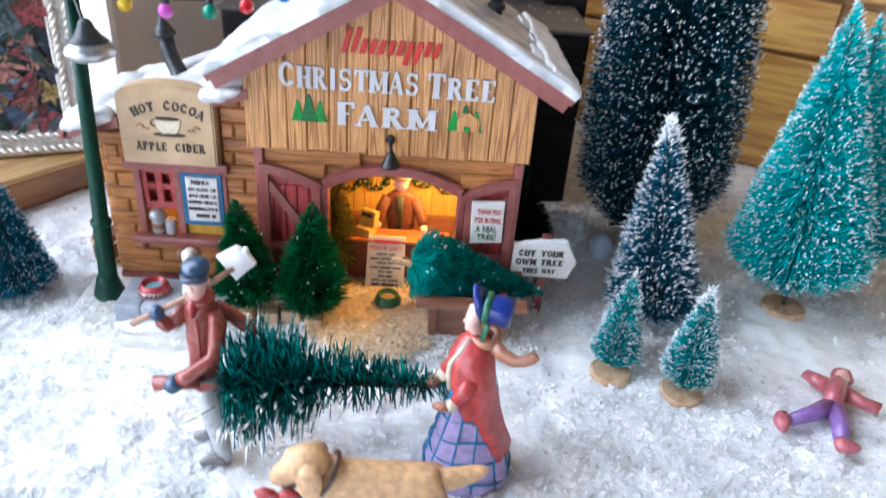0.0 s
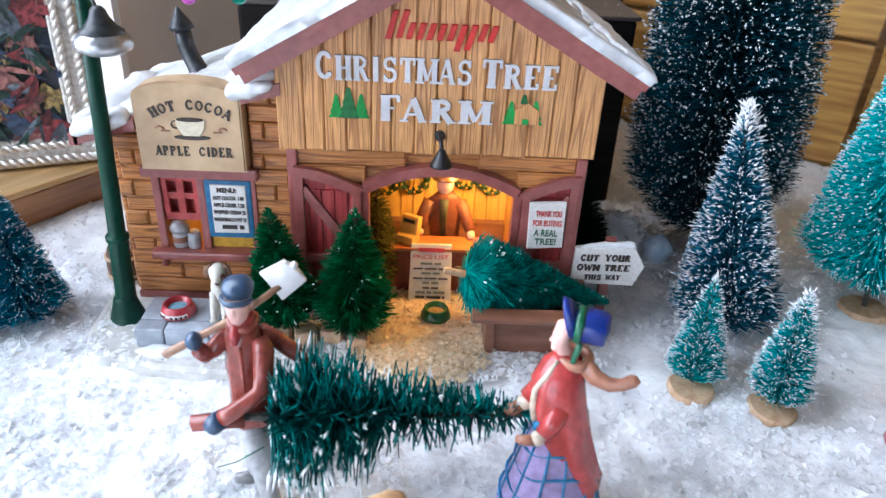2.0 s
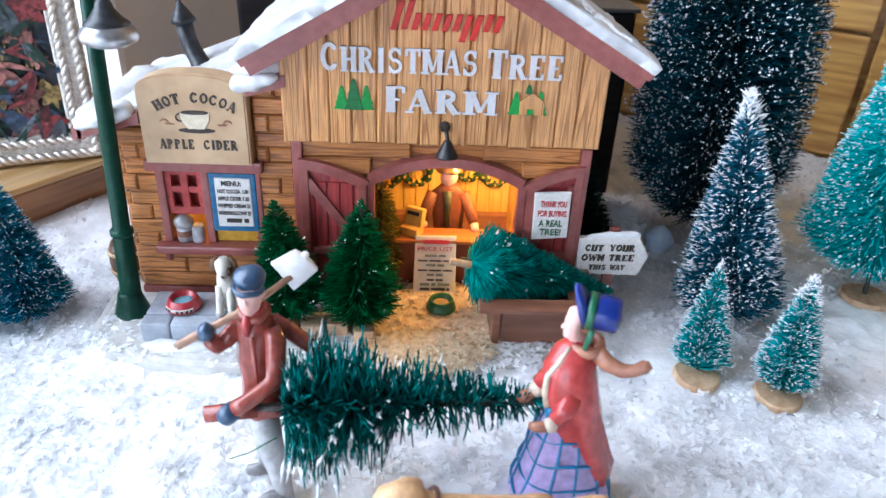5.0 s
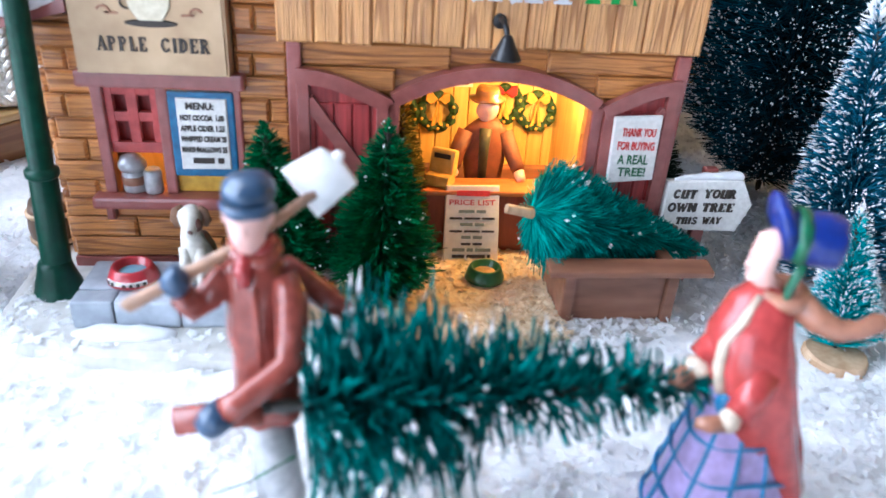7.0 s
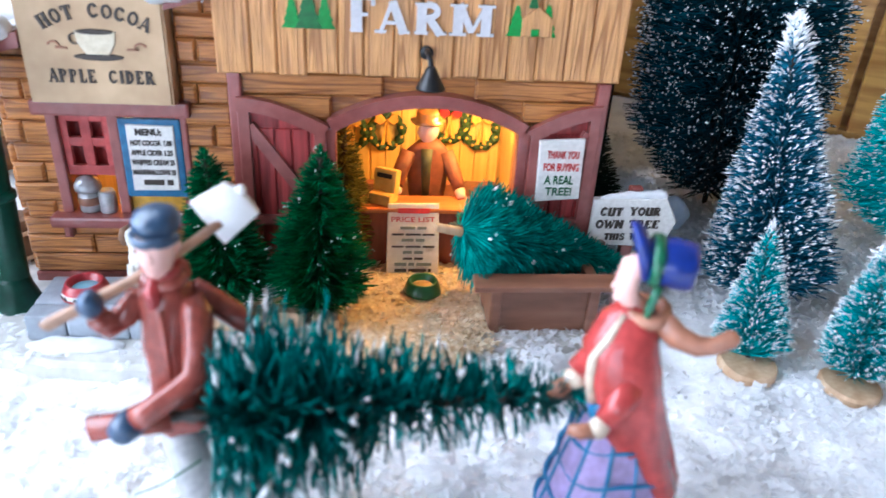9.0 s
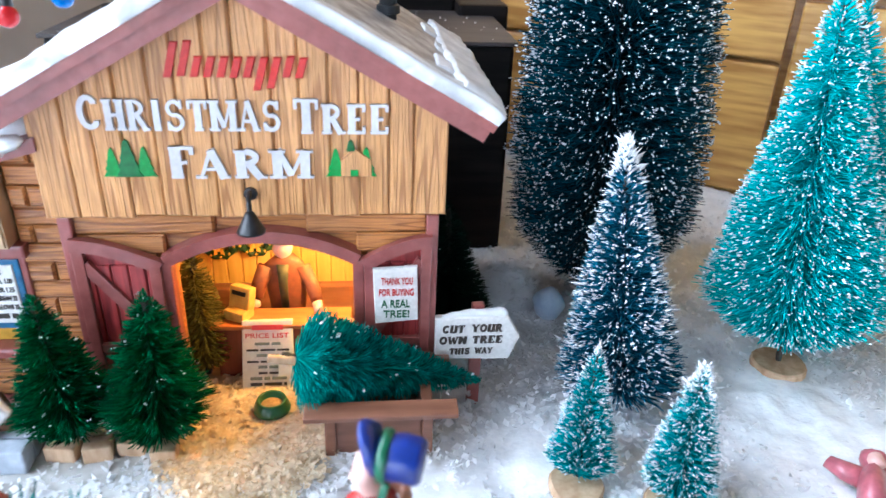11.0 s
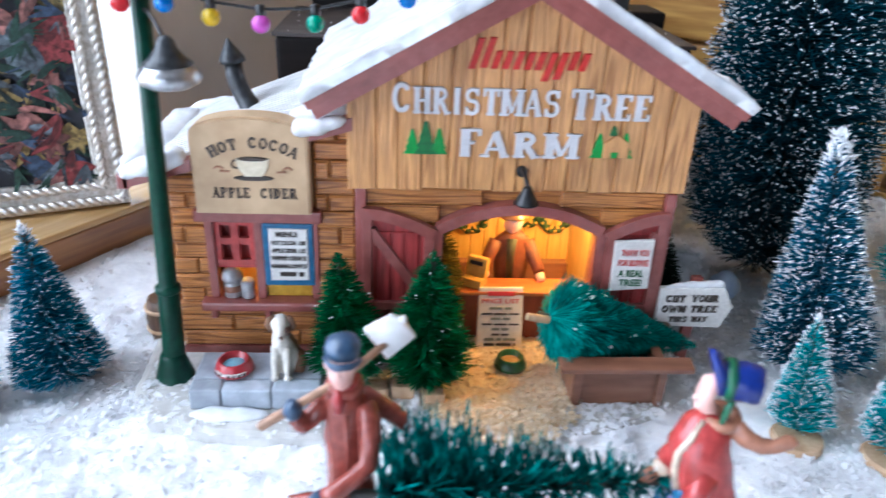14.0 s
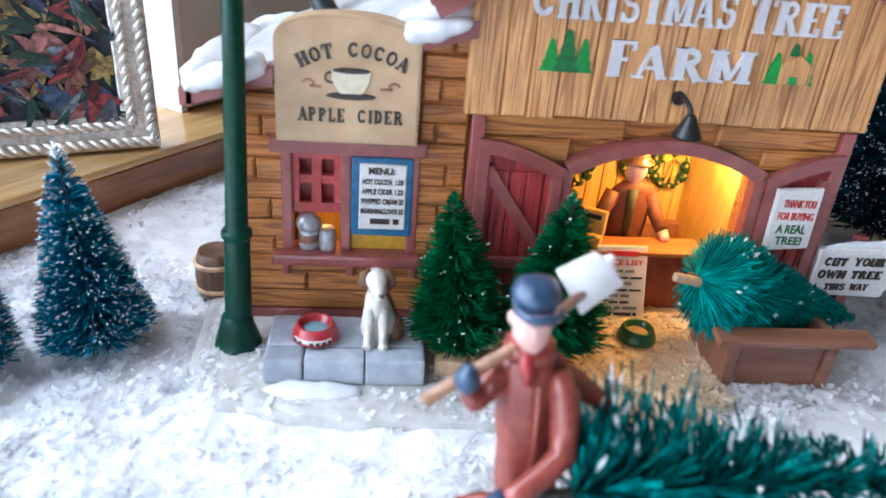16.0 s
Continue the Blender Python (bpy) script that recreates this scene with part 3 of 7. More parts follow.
for a, b in zip(edges, edges[1:]):
    foot = 0.0758 + random.uniform(-0.0005, 0.0005)
    lo, hi = a + 0.00010, b - 0.00010
    top = [(hi, under_roof(hi)), (lo, under_roof(lo))]
    if lo < MID < hi:
        top = [(hi, under_roof(hi)), (MID, under_roof(MID)), (lo, under_roof(lo))]
    part("plank", prism(bmesh.new(), [(lo, foot), (hi, foot)] + top, WALL - 0.0015 + random.uniform(-0.0002, 0.0002), WALL + 0.0034, 0.0006), BOARD, barn)

# horizontal planks over the doorway, cut to the arch
rows = [(0.0690, 0.0757), (0.0620, 0.0686), (0.0560, 0.0616)]
for z0, z1 in rows:
    gap = [x for x in np.linspace(DOOR0 - 0.004, DOOR1 + 0.004, 60) if door_arch(x) + 0.0035 > z0]
    spans = [(X0 + 0.003, X1 - 0.003)] if not gap else [(X0 + 0.003, min(gap)), (max(gap), X1 - 0.003)]
    for a, b in spans:
        cuts = [a, a + (b - a) * random.uniform(0.35, 0.65), b] if b - a > 0.08 else [a, b]
        for c, d in zip(cuts, cuts[1:]):
            if d - c > 0.002:
                part("plank", prism(bmesh.new(), [(c, z0), (d - 0.0003, z0), (d - 0.0003, z1), (c, z1)], WALL + 0.0008, WALL + 0.0035, 0.0007), LOG, barn)

# mauve trim: corner posts, arch, roof fascia
for a in (X0 - 0.0005, X1 - 0.0035):
    part("corner_post", box(bmesh.new(), a, a + 0.004, WALL - 0.0012, WALL + 0.004, 0.003, 0.0757, 0.0006), TRIM, barn)
pts = [(DOOR0 - 0.0012 + (DOOR1 - DOOR0 + 0.0024) * i / 24, door_arch(DOOR0 + (DOOR1 - DOOR0) * i / 24) + 0.0014) for i in range(25)]
bm = strip(bmesh.new(), pts, 0.0040, WALL - 0.0022, WALL + 0.0034)
part("arch_trim", bm, TRIM, barn)
for x in (DOOR0 - 0.0012, DOOR1 + 0.0012):
    part("door_post", box(bmesh.new(), x - 0.0018, x + 0.0018, WALL - 0.0018, WALL + 0.0034, 0.003, SPRING + 0.001, 0.0006), TRIM, barn)


def half_door(x_out, x_in, name):
    """A half of an arched barn door, folded back flat on the wall."""
    s = 1 if x_in > x_out else -1
    door = part(name, plate(bmesh.new(), [(x_out, 0.007), (x_in, 0.007)] + [(x_in + (x_out - x_in) * i / 10, 0.0595 + 0.0085 * math.sin(math.pi / 2 * i / 10)) for i in range(11)],
                            WALL - 0.0002, WALL + 0.0008), DOOR_RED, barn, "folded-back red arched barn door")
    n = 5
    for i in range(n):
        a, b = x_out + (x_in - x_out) * i / n, x_out + (x_in - x_out) * (i + 1) / n
        lo, hi = min(a, b) + 0.0002, max(a, b) - 0.0002
        part("plank", prism(bmesh.new(), [(lo, 0.0075), (hi, 0.0075), (hi, 0.0590), (lo, 0.0590)], WALL - 0.0010, WALL - 0.0002, 0.0003), DOOR_RED, door)
    curve = [(x_in + (x_out - x_in) * i / 12, 0.0588 + 0.0080 * math.sin(math.pi / 2 * i / 12)) for i in range(13)]
    part("rail", strip(bmesh.new(), curve, 0.0042, WALL - 0.0030, WALL - 0.0002), TRIM, door)
    for x in (x_out + s * 0.0018, x_in - s * 0.0018):
        part("stile", box(bmesh.new(), x - 0.0018, x + 0.0018, WALL - 0.0028, WALL - 0.0002, 0.007, 0.0590 if s * (x - x_in) > -0.01 else 0.0660, 0.0004), TRIM, door)
    part("rail", box(bmesh.new(), min(x_out, x_in), max(x_out, x_in), WALL - 0.0026, WALL - 0.0002, 0.0070, 0.0105, 0.0004), TRIM, door)
    part("rail", box(bmesh.new(), min(x_out, x_in), max(x_out, x_in), WALL - 0.0025, WALL - 0.0002, 0.0270, 0.0305, 0.0004), TRIM, door)
    part("brace", strip(bmesh.new(), [(x_out + s * 0.003, 0.0600), (x_in - s * 0.003, 0.0320)], 0.0036, WALL - 0.0024, WALL - 0.0002), TRIM, door)
    return door


half_door(-0.0715, -0.0455, "door")
half_door(0.0400, 0.0180, "door")

# roof: two slopes of fired clay under glazed snow
for s in (-1, 1):
    n = Vector((s * SLOPE, 0, 1)).normalized()
    along = Vector((s * 1, 0, -SLOPE)).normalized()
    length = 0.0735 / along.x * s
    ridge = Vector((MID, 0, APEX))

    def slab(name, y0, y1, t0, t1, l0, l1, mat, rough=0.0, label=""):
        bm = bmesh.new()
        nl, nw = (26, 34) if rough else (1, 1)
        loops = []
        for t in (t0, t1):
            first = l0 if l0 > 0.01 else -n.x * t / along.x
            loops.append([[bm.verts.new(Vector((0, y0 + (y1 - y0) * j / nw, 0)) + ridge + along * (first + (l1 - first) * i / nl) + n * t) for j in range(nw + 1)] for i in range(nl + 1)])
        lo, hi = loops
        for i in range(nl):
            for j in range(nw):
                bm.faces.new((hi[i][j], hi[i + 1][j], hi[i + 1][j + 1], hi[i][j + 1]))
                bm.faces.new((lo[i][j], lo[i][j + 1], lo[i + 1][j + 1], lo[i + 1][j]))
        for i in range(nl):
            for j in (0, nw):
                bm.faces.new((lo[i][j], lo[i + 1][j], hi[i + 1][j], hi[i][j]))
        for j in range(nw):
            for i in (0, nl):
                bm.faces.new((lo[i][j], lo[i][j + 1], hi[i][j + 1], hi[i][j]))
        if rough:
            edge = {v for l in (hi[0], hi[-1]) for v in l} | {r[k] for r in hi for k in (0, nw)}
            for v in [v for r in hi for v in r]:
                q = v.co
                v.co = q + n * (rough * noise.noise(q * 90) + 0.4 * rough * noise.noise(q * 240))
                if v in edge:
                    v.co -= n * 0.0008
            for v in edge | {v for l in (lo[0], lo[-1]) for v in l} | {r[k] for r in lo for k in (0, nw)}:
                v.co += Vector((0, 0.0018 * noise.noise(v.co * 130), 0)) + (along * 0.0018 * noise.noise(v.co * 110 + Vector((5, 0, 0))) if abs(v.co.x - MID) > 0.006 else Vector())
        return part(name, bm, mat, barn, label, smooth=bool(rough))

    slab("roof_panel", 0.2790, 0.388, -0.0065, -0.0015, 0.0, length, TRIM)
    slab("fascia_board", 0.2755, 0.2790, -0.0090, -0.0010, 0.0, length + 0.0005, TRIM)
    slab("fascia_lip", 0.2735, 0.2755, -0.0048, -0.0020, 0.0, length + 0.001, TRIM)
    slab("snow_edge", 0.2726, 0.2756, -0.0020, 0.0022, -0.0003, length + 0.0014, GLAZE_SNOW, 0.0002, "straight grey-white edge of the snow")
    if s < 0:
        slab("roof_snow", 0.2752, 0.390, -0.0015, 0.0030, -0.0005, length + 0.0015, GLAZE_SNOW, 0.0012, "thick white glazed snow")
    else:
        slab("roof_glaze", 0.2760, 0.388, -0.0015, 0.0006, 0.0, length - 0.004, ROOF_GREY, 0.0004, "grey-brown weathered glaze")
        slab("roof_snow", 0.2752, 0.2800, -0.0012, 0.0022, -0.0005, length + 0.001, GLAZE_SNOW, 0.0008, "thin white snow rim")
        slab("roof_snow", 0.2752, 0.392, -0.0015, 0.0028, length - 0.013, length + 0.0015, GLAZE_SNOW, 0.0012, "white snow along the eave")
        for k in range(3):
            y = 0.296 + 0.030 * k
            slab("roof_snow", y, y + 0.016, 0.0002, 0.0016, length - 0.019 + 0.003 * (k % 2), length - 0.010, GLAZE_SNOW, 0.0008, "melting snow patch")

# raised letters on the gable
FACE = WALL - 0.0014
serif("CHRISTMAS", (-0.0614, -0.0050, 0.1034, 0.1124), FACE, 0.0012, LETTER_SILVER, barn, "raised silver-white lettering", 1.16)
serif("TREE", (-0.0018, 0.0266, 0.1027, 0.1116), FACE, 0.0012, LETTER_SILVER, barn, "raised silver-white lettering", 1.16)
serif("FARM", (-0.0380, 0.0026, 0.0888, 0.0976), FACE, 0.0012, LETTER_SILVER, barn, "raised silver-white lettering", 1.12, 0.20)
# the owner's name stays as plain red strokes
x = -0.0366
for z0, z1 in ((0.1186, 0.1285), (0.1190, 0.1288), (0.1188, 0.1246), (0.1188, 0.1246), (0.1188, 0.1246), (0.1187, 0.1245), (0.1188, 0.1246), (0.1152, 0.1245), (0.1158, 0.1246), (0.1190, 0.1250), (0.1188, 0.1246)):
    lo, hi = (z0 - 0.1188) * 0.3, (z1 - 0.1188) * 0.3
    part("name_stroke", prism(bmesh.new(), [(x + lo, z0), (x + lo + 0.0022, z0), (x + hi + 0.0022, z1), (x + hi, z1)], FACE - 0.0010, FACE + 0.0002, 0.0003), LETTER_RED, barn, "raised red stroke")
    x += 0.0036
# painted spruces
for x0, hole in ((-0.0498, False), (0.0146, True)):
    for dx, h, w, mat in ((-0.0045, 0.0088, 0.0060, PAINT_GREEN), (0.0046, 0.0092, 0.0062, PAINT_GREEN), (0.0, 0.0115, 0.0078, PAINT_DARKGREEN)):
        z0 = 0.0892
        poly = []
        tiers = 4
        for k in range(tiers):
            f = k / tiers
            poly += [(w / 2 * (1 - f * 0.9), z0 + h * f), (w / 2 * (0.62 - f * 0.6), z0 + h * (f + 0.8 / tiers))]
        full = [(x0 + dx + a, z) for a, z in poly] + [(x0 + dx, z0 + h)] + [(x0 + dx - a, z) for a, z in reversed(poly)]
        lift = 0.0003 if mat is PAINT_DARKGREEN else 0.0
        if hole and dx == 0.0:
            full = [(a, z) for a, z in full if z > z0 + h * 0.55]
        part("painted_spruce", plate(bmesh.new(), full, FACE - 0.0006 - lift, FACE + 0.0004), mat, barn)
    if hole:
        part("painted_hut", prism(bmesh.new(), [(x0 - 0.0030, 0.0892), (x0 + 0.0062, 0.0892), (x0 + 0.0062, 0.0945), (x0 + 0.0016, 0.0978), (x0 - 0.0030, 0.0945)], FACE - 0.0010, FACE + 0.0002, 0.0003), BOARD, barn)
        part("painted_spruce", prism(bmesh.new(), [(x0 - 0.0002, 0.0894), (x0 + 0.0022, 0.0894), (x0 + 0.0022, 0.0915), (x0 - 0.0002, 0.0915)], FACE - 0.0014, FACE - 0.0008, 0.0002), PAINT_GREEN, barn)

# gooseneck lamp over the doorway
neck = [(-0.0158, 0.2825, 0.0836), (-0.0158, 0.2790, 0.0846), (-0.0156, 0.2755, 0.0842), (-0.0152, 0.2732, 0.0826), (-0.0150, 0.2725, 0.0800)]
glamp = part("gooseneck_lamp", lathe(bmesh.new(), [(0.0001, 0.0), (0.0020, 0.0), (0.0020, 0.0015), (0.0001, 0.0018)], 16, Matrix.Translation((-0.0158, 0.2820, 0.0836)) @ Matrix.Rotation(radians(90), 4, "X")), BLACK, barn, "black gooseneck lamp")
part("neck", sweep(bmesh.new(), [(*p, 0.0008) for p in neck], 10), BLACK, glamp, smooth=True)
part("shade", lathe(bmesh.new(), [(0.0010, 0.0064), (0.0016, 0.0056), (0.0022, 0.0042), (0.0041, 0.0006), (0.0043, 0.0), (0.0036, 0.0004), (0.0012, 0.0038)], 24, Matrix.Translation((-0.0150, 0.2722, 0.0752))), BLACK, glamp, smooth=True)

# right chimney pipe
pipe = part("chimney_pipe", sweep(bmesh.new(), [(0.0273, 0.337, 0.118, 0.0030), (0.0273, 0.337, 0.165, 0.0030)], 20), PIPE, barn, "black chimney pipe", smooth=True)
part("collar", lathe(bmesh.new(), [(0.0031, 0), (0.0042, 0.0002), (0.0040, 0.0028), (0.0031, 0.0032)], 20, Matrix.Translation((0.0273, 0.337, 0.1285))), PIPE, pipe)

# thank-you notice on the folded door
notice = part("notice", prism(bmesh.new(), [(0.0215, 0.0376), (0.0358, 0.0388), (0.0352, 0.0590), (0.0208, 0.0582)], WALL - 0.0046, WALL - 0.0030, 0.0003), SIGN_WHITE, barn, "white notice with red and green words")
for text, b, mat in (("THANK YOU", (0.0235, 0.0338, 0.0526, 0.0552), LETTER_RED), ("FOR BUYING", (0.0228, 0.0342, 0.0484, 0.0510), LETTER_RED), ("A REAL", (0.0235, 0.0330, 0.0439, 0.0468), LETTER_GREEN), ("TREE!", (0.0242, 0.0328, 0.0400, 0.0428), LETTER_GREEN)):
    finish("lettering", lettering(text, b, WALL - 0.0045, 0.0004, 0.012, 0.0), mat, notice)

# inside the doorway
INB = 0.340
part("inner_floor", box(bmesh.new(), X0 + 0.005, X1 - 0.005, WALL + 0.0085, INB, 0.003, 0.0042), STRAW, barn)
part("inner_ceiling", box(bmesh.new(), X0 + 0.005, X1 - 0.005, WALL + 0.0085, INB, 0.074, 0.076), INNER, barn)
back = part("inner_wall", box(bmesh.new(), -0.056, 0.034, INB, INB + 0.003, 0.0042, 0.074), INNER, barn, "golden boarded inner wall")
for i in range(15):
    a = -0.0555 + i * 0.00595
    part("plank", prism(bmesh.new(), [(a, 0.0045), (a + 0.0056, 0.0045), (a + 0.0056, 0.0735), (a, 0.0735)], INB - 0.0010, INB, 0.0003), INNER, back)
for x in (-0.056, 0.0192):
    part("inner_side_wall", box(bmesh.new(), x, x + 0.0045, WALL + 0.0085, INB, 0.0042, 0.074), INNER, barn)
part("wainscot", box(bmesh.new(), -0.0515, 0.0192, INB - 0.0060, INB - 0.0010, 0.0045, 0.0200, 0.0004), CART, barn)
WREATH = surface("wreath_green", (0.006, 0.03, 0.008), (0.03, 0.09, 0.02), 0.6, 800, bump=0.3)
for x, z in ((-0.0398, 0.0395), (-0.0257, 0.0407), (0.0116, 0.0416), (-0.0010, 0.0440)):
    bm = bmesh.new()
    ring = [(x + 0.0062 * math.cos(a), INB - 0.0022, z + 0.0062 * math.sin(a), 0.0017 + 0.0004 * math.sin(9 * a)) for a in np.linspace(0, 2 * math.pi, 37)]
    sweep(bm, ring, 8)
    lumps(bm, 0.0006, 700)
    wreath = part("wreath", bm, WREATH, barn, "round green wreath with yellow bow")
    for s in (-1, 1):
        part("bow", prism(bmesh.new(), [(x, z + 0.0050), (x + s * 0.0026, z + 0.0030), (x + s * 0.0044, z + 0.0044), (x + s * 0.0042, z + 0.0076), (x + s * 0.0022, z + 0.0074)][::s], INB - 0.0046, INB - 0.0034, 0.0003), LETTER_RED if x == -0.0010 else YELLOW, wreath)
        part("bow_tail", prism(bmesh.new(), [(x, z + 0.0050), (x + s * 0.0006, z - 0.0048), (x + s * 0.0022, z - 0.0052)][::s], INB - 0.0042, INB - 0.0036, 0.0002), YELLOW, wreath)
    for k in range(9):
        a = 2.3 + k * 0.62
        part("berry", ball(bmesh.new(), x + 0.0062 * math.cos(a), INB - 0.0040, z + 0.0062 * math.sin(a), 0.0006, 0.0006, 0.0006, seg=8), YELLOW, wreath)
board = part("inner_sign", box(bmesh.new(), -0.0300, -0.0130, INB - 0.0022, INB - 0.0010, 0.0500, 0.0545, 0.0003), PAPER, barn, "small cream sign with dark bars")
for a in (-0.0285, -0.0235, -0.0185):
    part("bar", box(bmesh.new(), a, a + 0.0038, INB - 0.0026, INB - 0.0022, 0.0510, 0.0534), LETTER_BLACK, board)

desk = thing("shop_desk", "red-brown shop desk with orange top inside the barn", "desk", (-0.012, 0.304, 0.0042))
part("desk_body", box(bmesh.new(), -0.0355, 0.0118, 0.2965, 0.3065, 0.0042, 0.0250, 0.0006), DESK, desk)
part("desk_top", box(bmesh.new(), -0.0368, 0.0130, 0.2952, 0.3075, 0.0250, 0.0268, 0.0006), DESK_TOP, desk)
till = thing("cash_register", "yellow toy cash register on the desk", "cash register", pose(-0.0275, 0.3010, 0.0268, 0, 0, -28))
TILL = surface("yellow_till_paint", (0.62, 0.38, 0.06), (0.78, 0.52, 0.12), 0.45, 300, bump=0.1)
tm = pose(-0.0275, 0.3010, 0.0268, 0, 0, -28)
bm = box(bmesh.new(), -0.0042, 0.0042, -0.0030, 0.0040, 0.0, 0.0040, 0.0006, tm)
part("till_body", bm, TILL, till)
part("till_screen", box(bmesh.new(), -0.0044, 0.0044, -0.0008, 0.0036, 0.0036, 0.0120, 0.0010, tm @ pose(0, 0, 0, -14, 0, 0)), TILL, till)
part("display", box(bmesh.new(), -0.0028, 0.0028, -0.0012, -0.0008, 0.0088, 0.0104, 0, tm @ pose(0, 0, 0, -14, 0, 0)), BLACK, till)

BASE_DARK = surface("grey_green_print", (0.16, 0.18, 0.15), (0.22, 0.24, 0.20), 0.6, 500, bump=0.0)
price = thing("price_list", "cream price list board leaning on the desk", "sign", (-0.0166, 0.2925, 0.0035))
part("board", prism(bmesh.new(), [(-0.0262, 0.0036), (-0.0076, 0.0033), (-0.0079, 0.0298), (-0.0257, 0.0296)], 0.2920, 0.2936, 0.0003), PAPER, price)
finish("lettering", lettering("PRICE LIST", (-0.0245, -0.0092, 0.0232, 0.0250), 0.2921, 0.0003, 0.01), LETTER_RED, price)
part("name_bar", box(bmesh.new(), -0.0222, -0.0112, 0.2917, 0.2921, 0.0262, 0.0280), LETTER_RED, price)
for k, (words, h, mat) in enumerate((((5, 3), 0.0010, BASE_DARK), ((4, 5, 4), 0.0007, LETTER_BLACK), ((4, 3), 0.0010, BASE_DARK), ((4, 5, 4), 0.0007, LETTER_BLACK), ((3, 3), 0.0010, BASE_DARK), ((3, 3), 0.0008, LETTER_BLACK), ((4, 2, 5), 0.0011, BASE_DARK), ((4, 6, 1), 0.0011, LETTER_BLACK))):
    z = 0.0206 - 0.00215 * k
    full = sum(words) + 0.7 * (len(words) - 1)
    unit = 0.0150 / 14.4
    x = -0.0168 - full * unit / 2
    for w in words:
        part("bar", box(bmesh.new(), x, x + w * unit, 0.2917, 0.2921, z, z + h), mat, price)
        x += (w + 0.7) * unit

price.matrix_basis = pose(-0.0166, 0.2882, 0.0036, -19, 0, 0)

# ---- the cocoa wing ----
wing = thing("cocoa_stand", "plank cocoa and cider stand with snowy shed roof", "toy house", (-0.107, 0.31, 0.0))
WW = WALL + 0.0045
WX0, WX1, WB = -0.1405, -0.0745, 0.345
part("back_wall", box(bmesh.new(), WX0, WX1, WB - 0.004, WB, 0.003, 0.078), LOG, wing)
part("side_wall", box(bmesh.new(), WX0, WX0 + 0.004, WW + 0.006, WB - 0.004, 0.003, 0.077), LOG, wing)
for dims in ((WX0, -0.1268, 0.003, 0.079), (-0.0885, WX1, 0.003, 0.094), (-0.1268, -0.0885, 0.003, 0.0255), (-0.1268, -0.0885, 0.0620, 0.086)):
    part("front_wall", box(bmesh.new(), dims[0], dims[1], WW + 0.0020, WW + 0.006, dims[2], dims[3]), LOG, wing)
random.seed(11)
z, row = 0.0065, 0
while z < 0.093:
    h = random.uniform(0.0060, 0.0073)
    top = min(z + h - 0.0002, 0.096)
    spans = [(WX0 - 0.0006 + random.uniform(-0.0014, 0.0010), WX1 + 0.0005)]
    if top > 0.0290:
        spans = [(spans[0][0], -0.1268), (-0.0885, WX1 + 0.0005)]
    for a, b in spans:
        if z > 0.077 and b < -0.12:
            continue
        if b - a > 0.03:
            cut = a + (b - a) * (0.30 if row % 2 else 0.62) + random.uniform(-0.004, 0.004)
            ends = [a, cut, b]
        elif b - a > 0.008 and row % 2:
            ends = [a, a + (b - a) * random.uniform(0.3, 0.7), b]
        else:
            ends = [a, b]
        for c, d in zip(ends, ends[1:]):
            y = WW - 0.0008 + random.uniform(-0.0005, 0.0004)
            part("plank", prism(bmesh.new(), [(c, z), (d - 0.0003, z), (d - 0.0003, top), (c, top)], y, WW + 0.0020, 0.0008), LOG, wing)
    z += h
    row += 1
# planks of the visible gable side
for k in range(10):
    z = 0.0065 + 0.0073 * k
    bm = box(bmesh.new(), WX0 - 0.0022, WX0, WW + 0.001, WB - 0.001, z, z + 0.0068, 0.0009)
    part("plank", bm, LOG, wing)
part("skirting", box(bmesh.new(), WX0 - 0.001, WX1, WW - 0.0016, WW + 0.0015, 0.0030, 0.0066, 0.0006), TRIM, wing)

# serving hatch
part("header_beam", box(bmesh.new(), -0.1315, -0.0860, WW - 0.0042, WW + 0.004, 0.0608, 0.0655, 0.0009), TRIM, wing)
part("counter", box(bmesh.new(), -0.1320, -0.0858, WW - 0.0056, WW + 0.006, 0.0246, 0.0284, 0.0010), TRIM, wing, "mauve serving counter")
for x in (-0.1290, -0.1090, -0.0895):
    part("bracket", prism(bmesh.new(), [(x, 0.0205), (x + 0.0024, 0.0205), (x + 0.0024, 0.0248), (x, 0.0248)], WW - 0.0040, WW, 0.0006), TRIM, wing)
for x in (-0.1272, -0.1096, -0.0893):
    part("hatch_post", box(bmesh.new(), x - 0.0016, x + 0.0016, WW - 0.0016, WW + 0.004, 0.0284, 0.0608, 0.0006), TRIM, wing)
lattice = part("lattice_window", box(bmesh.new(), -0.1256, -0.1112, WW + 0.0004, WW + 0.0024, 0.0405, 0.0438, 0.0003), LATTICE_RED, wing, "red four-pane lattice window")
for x in (-0.1250, -0.1184, -0.1118):
    part("bar", box(bmesh.new(), x - 0.0015, x + 0.0015, WW + 0.0002, WW + 0.0022, 0.0438, 0.0608, 0.0003), LATTICE_RED, lattice)
for z in (0.0514, 0.0592):
    part("bar", box(bmesh.new(), -0.1256, -0.1112, WW + 0.0004, WW + 0.0024, z - 0.0014, z + 0.0014, 0.0003), LATTICE_RED, lattice)
part("lattice_backing", box(bmesh.new(), -0.1256, -0.1112, WW + 0.0050, WW + 0.0056, 0.0420, 0.0620), DOOR_RED, wing, "dark red backing")
part("inner_panel", box(bmesh.new(), -0.1268, -0.0885, 0.3120, 0.3140, 0.0042, 0.0680), INNER, wing)
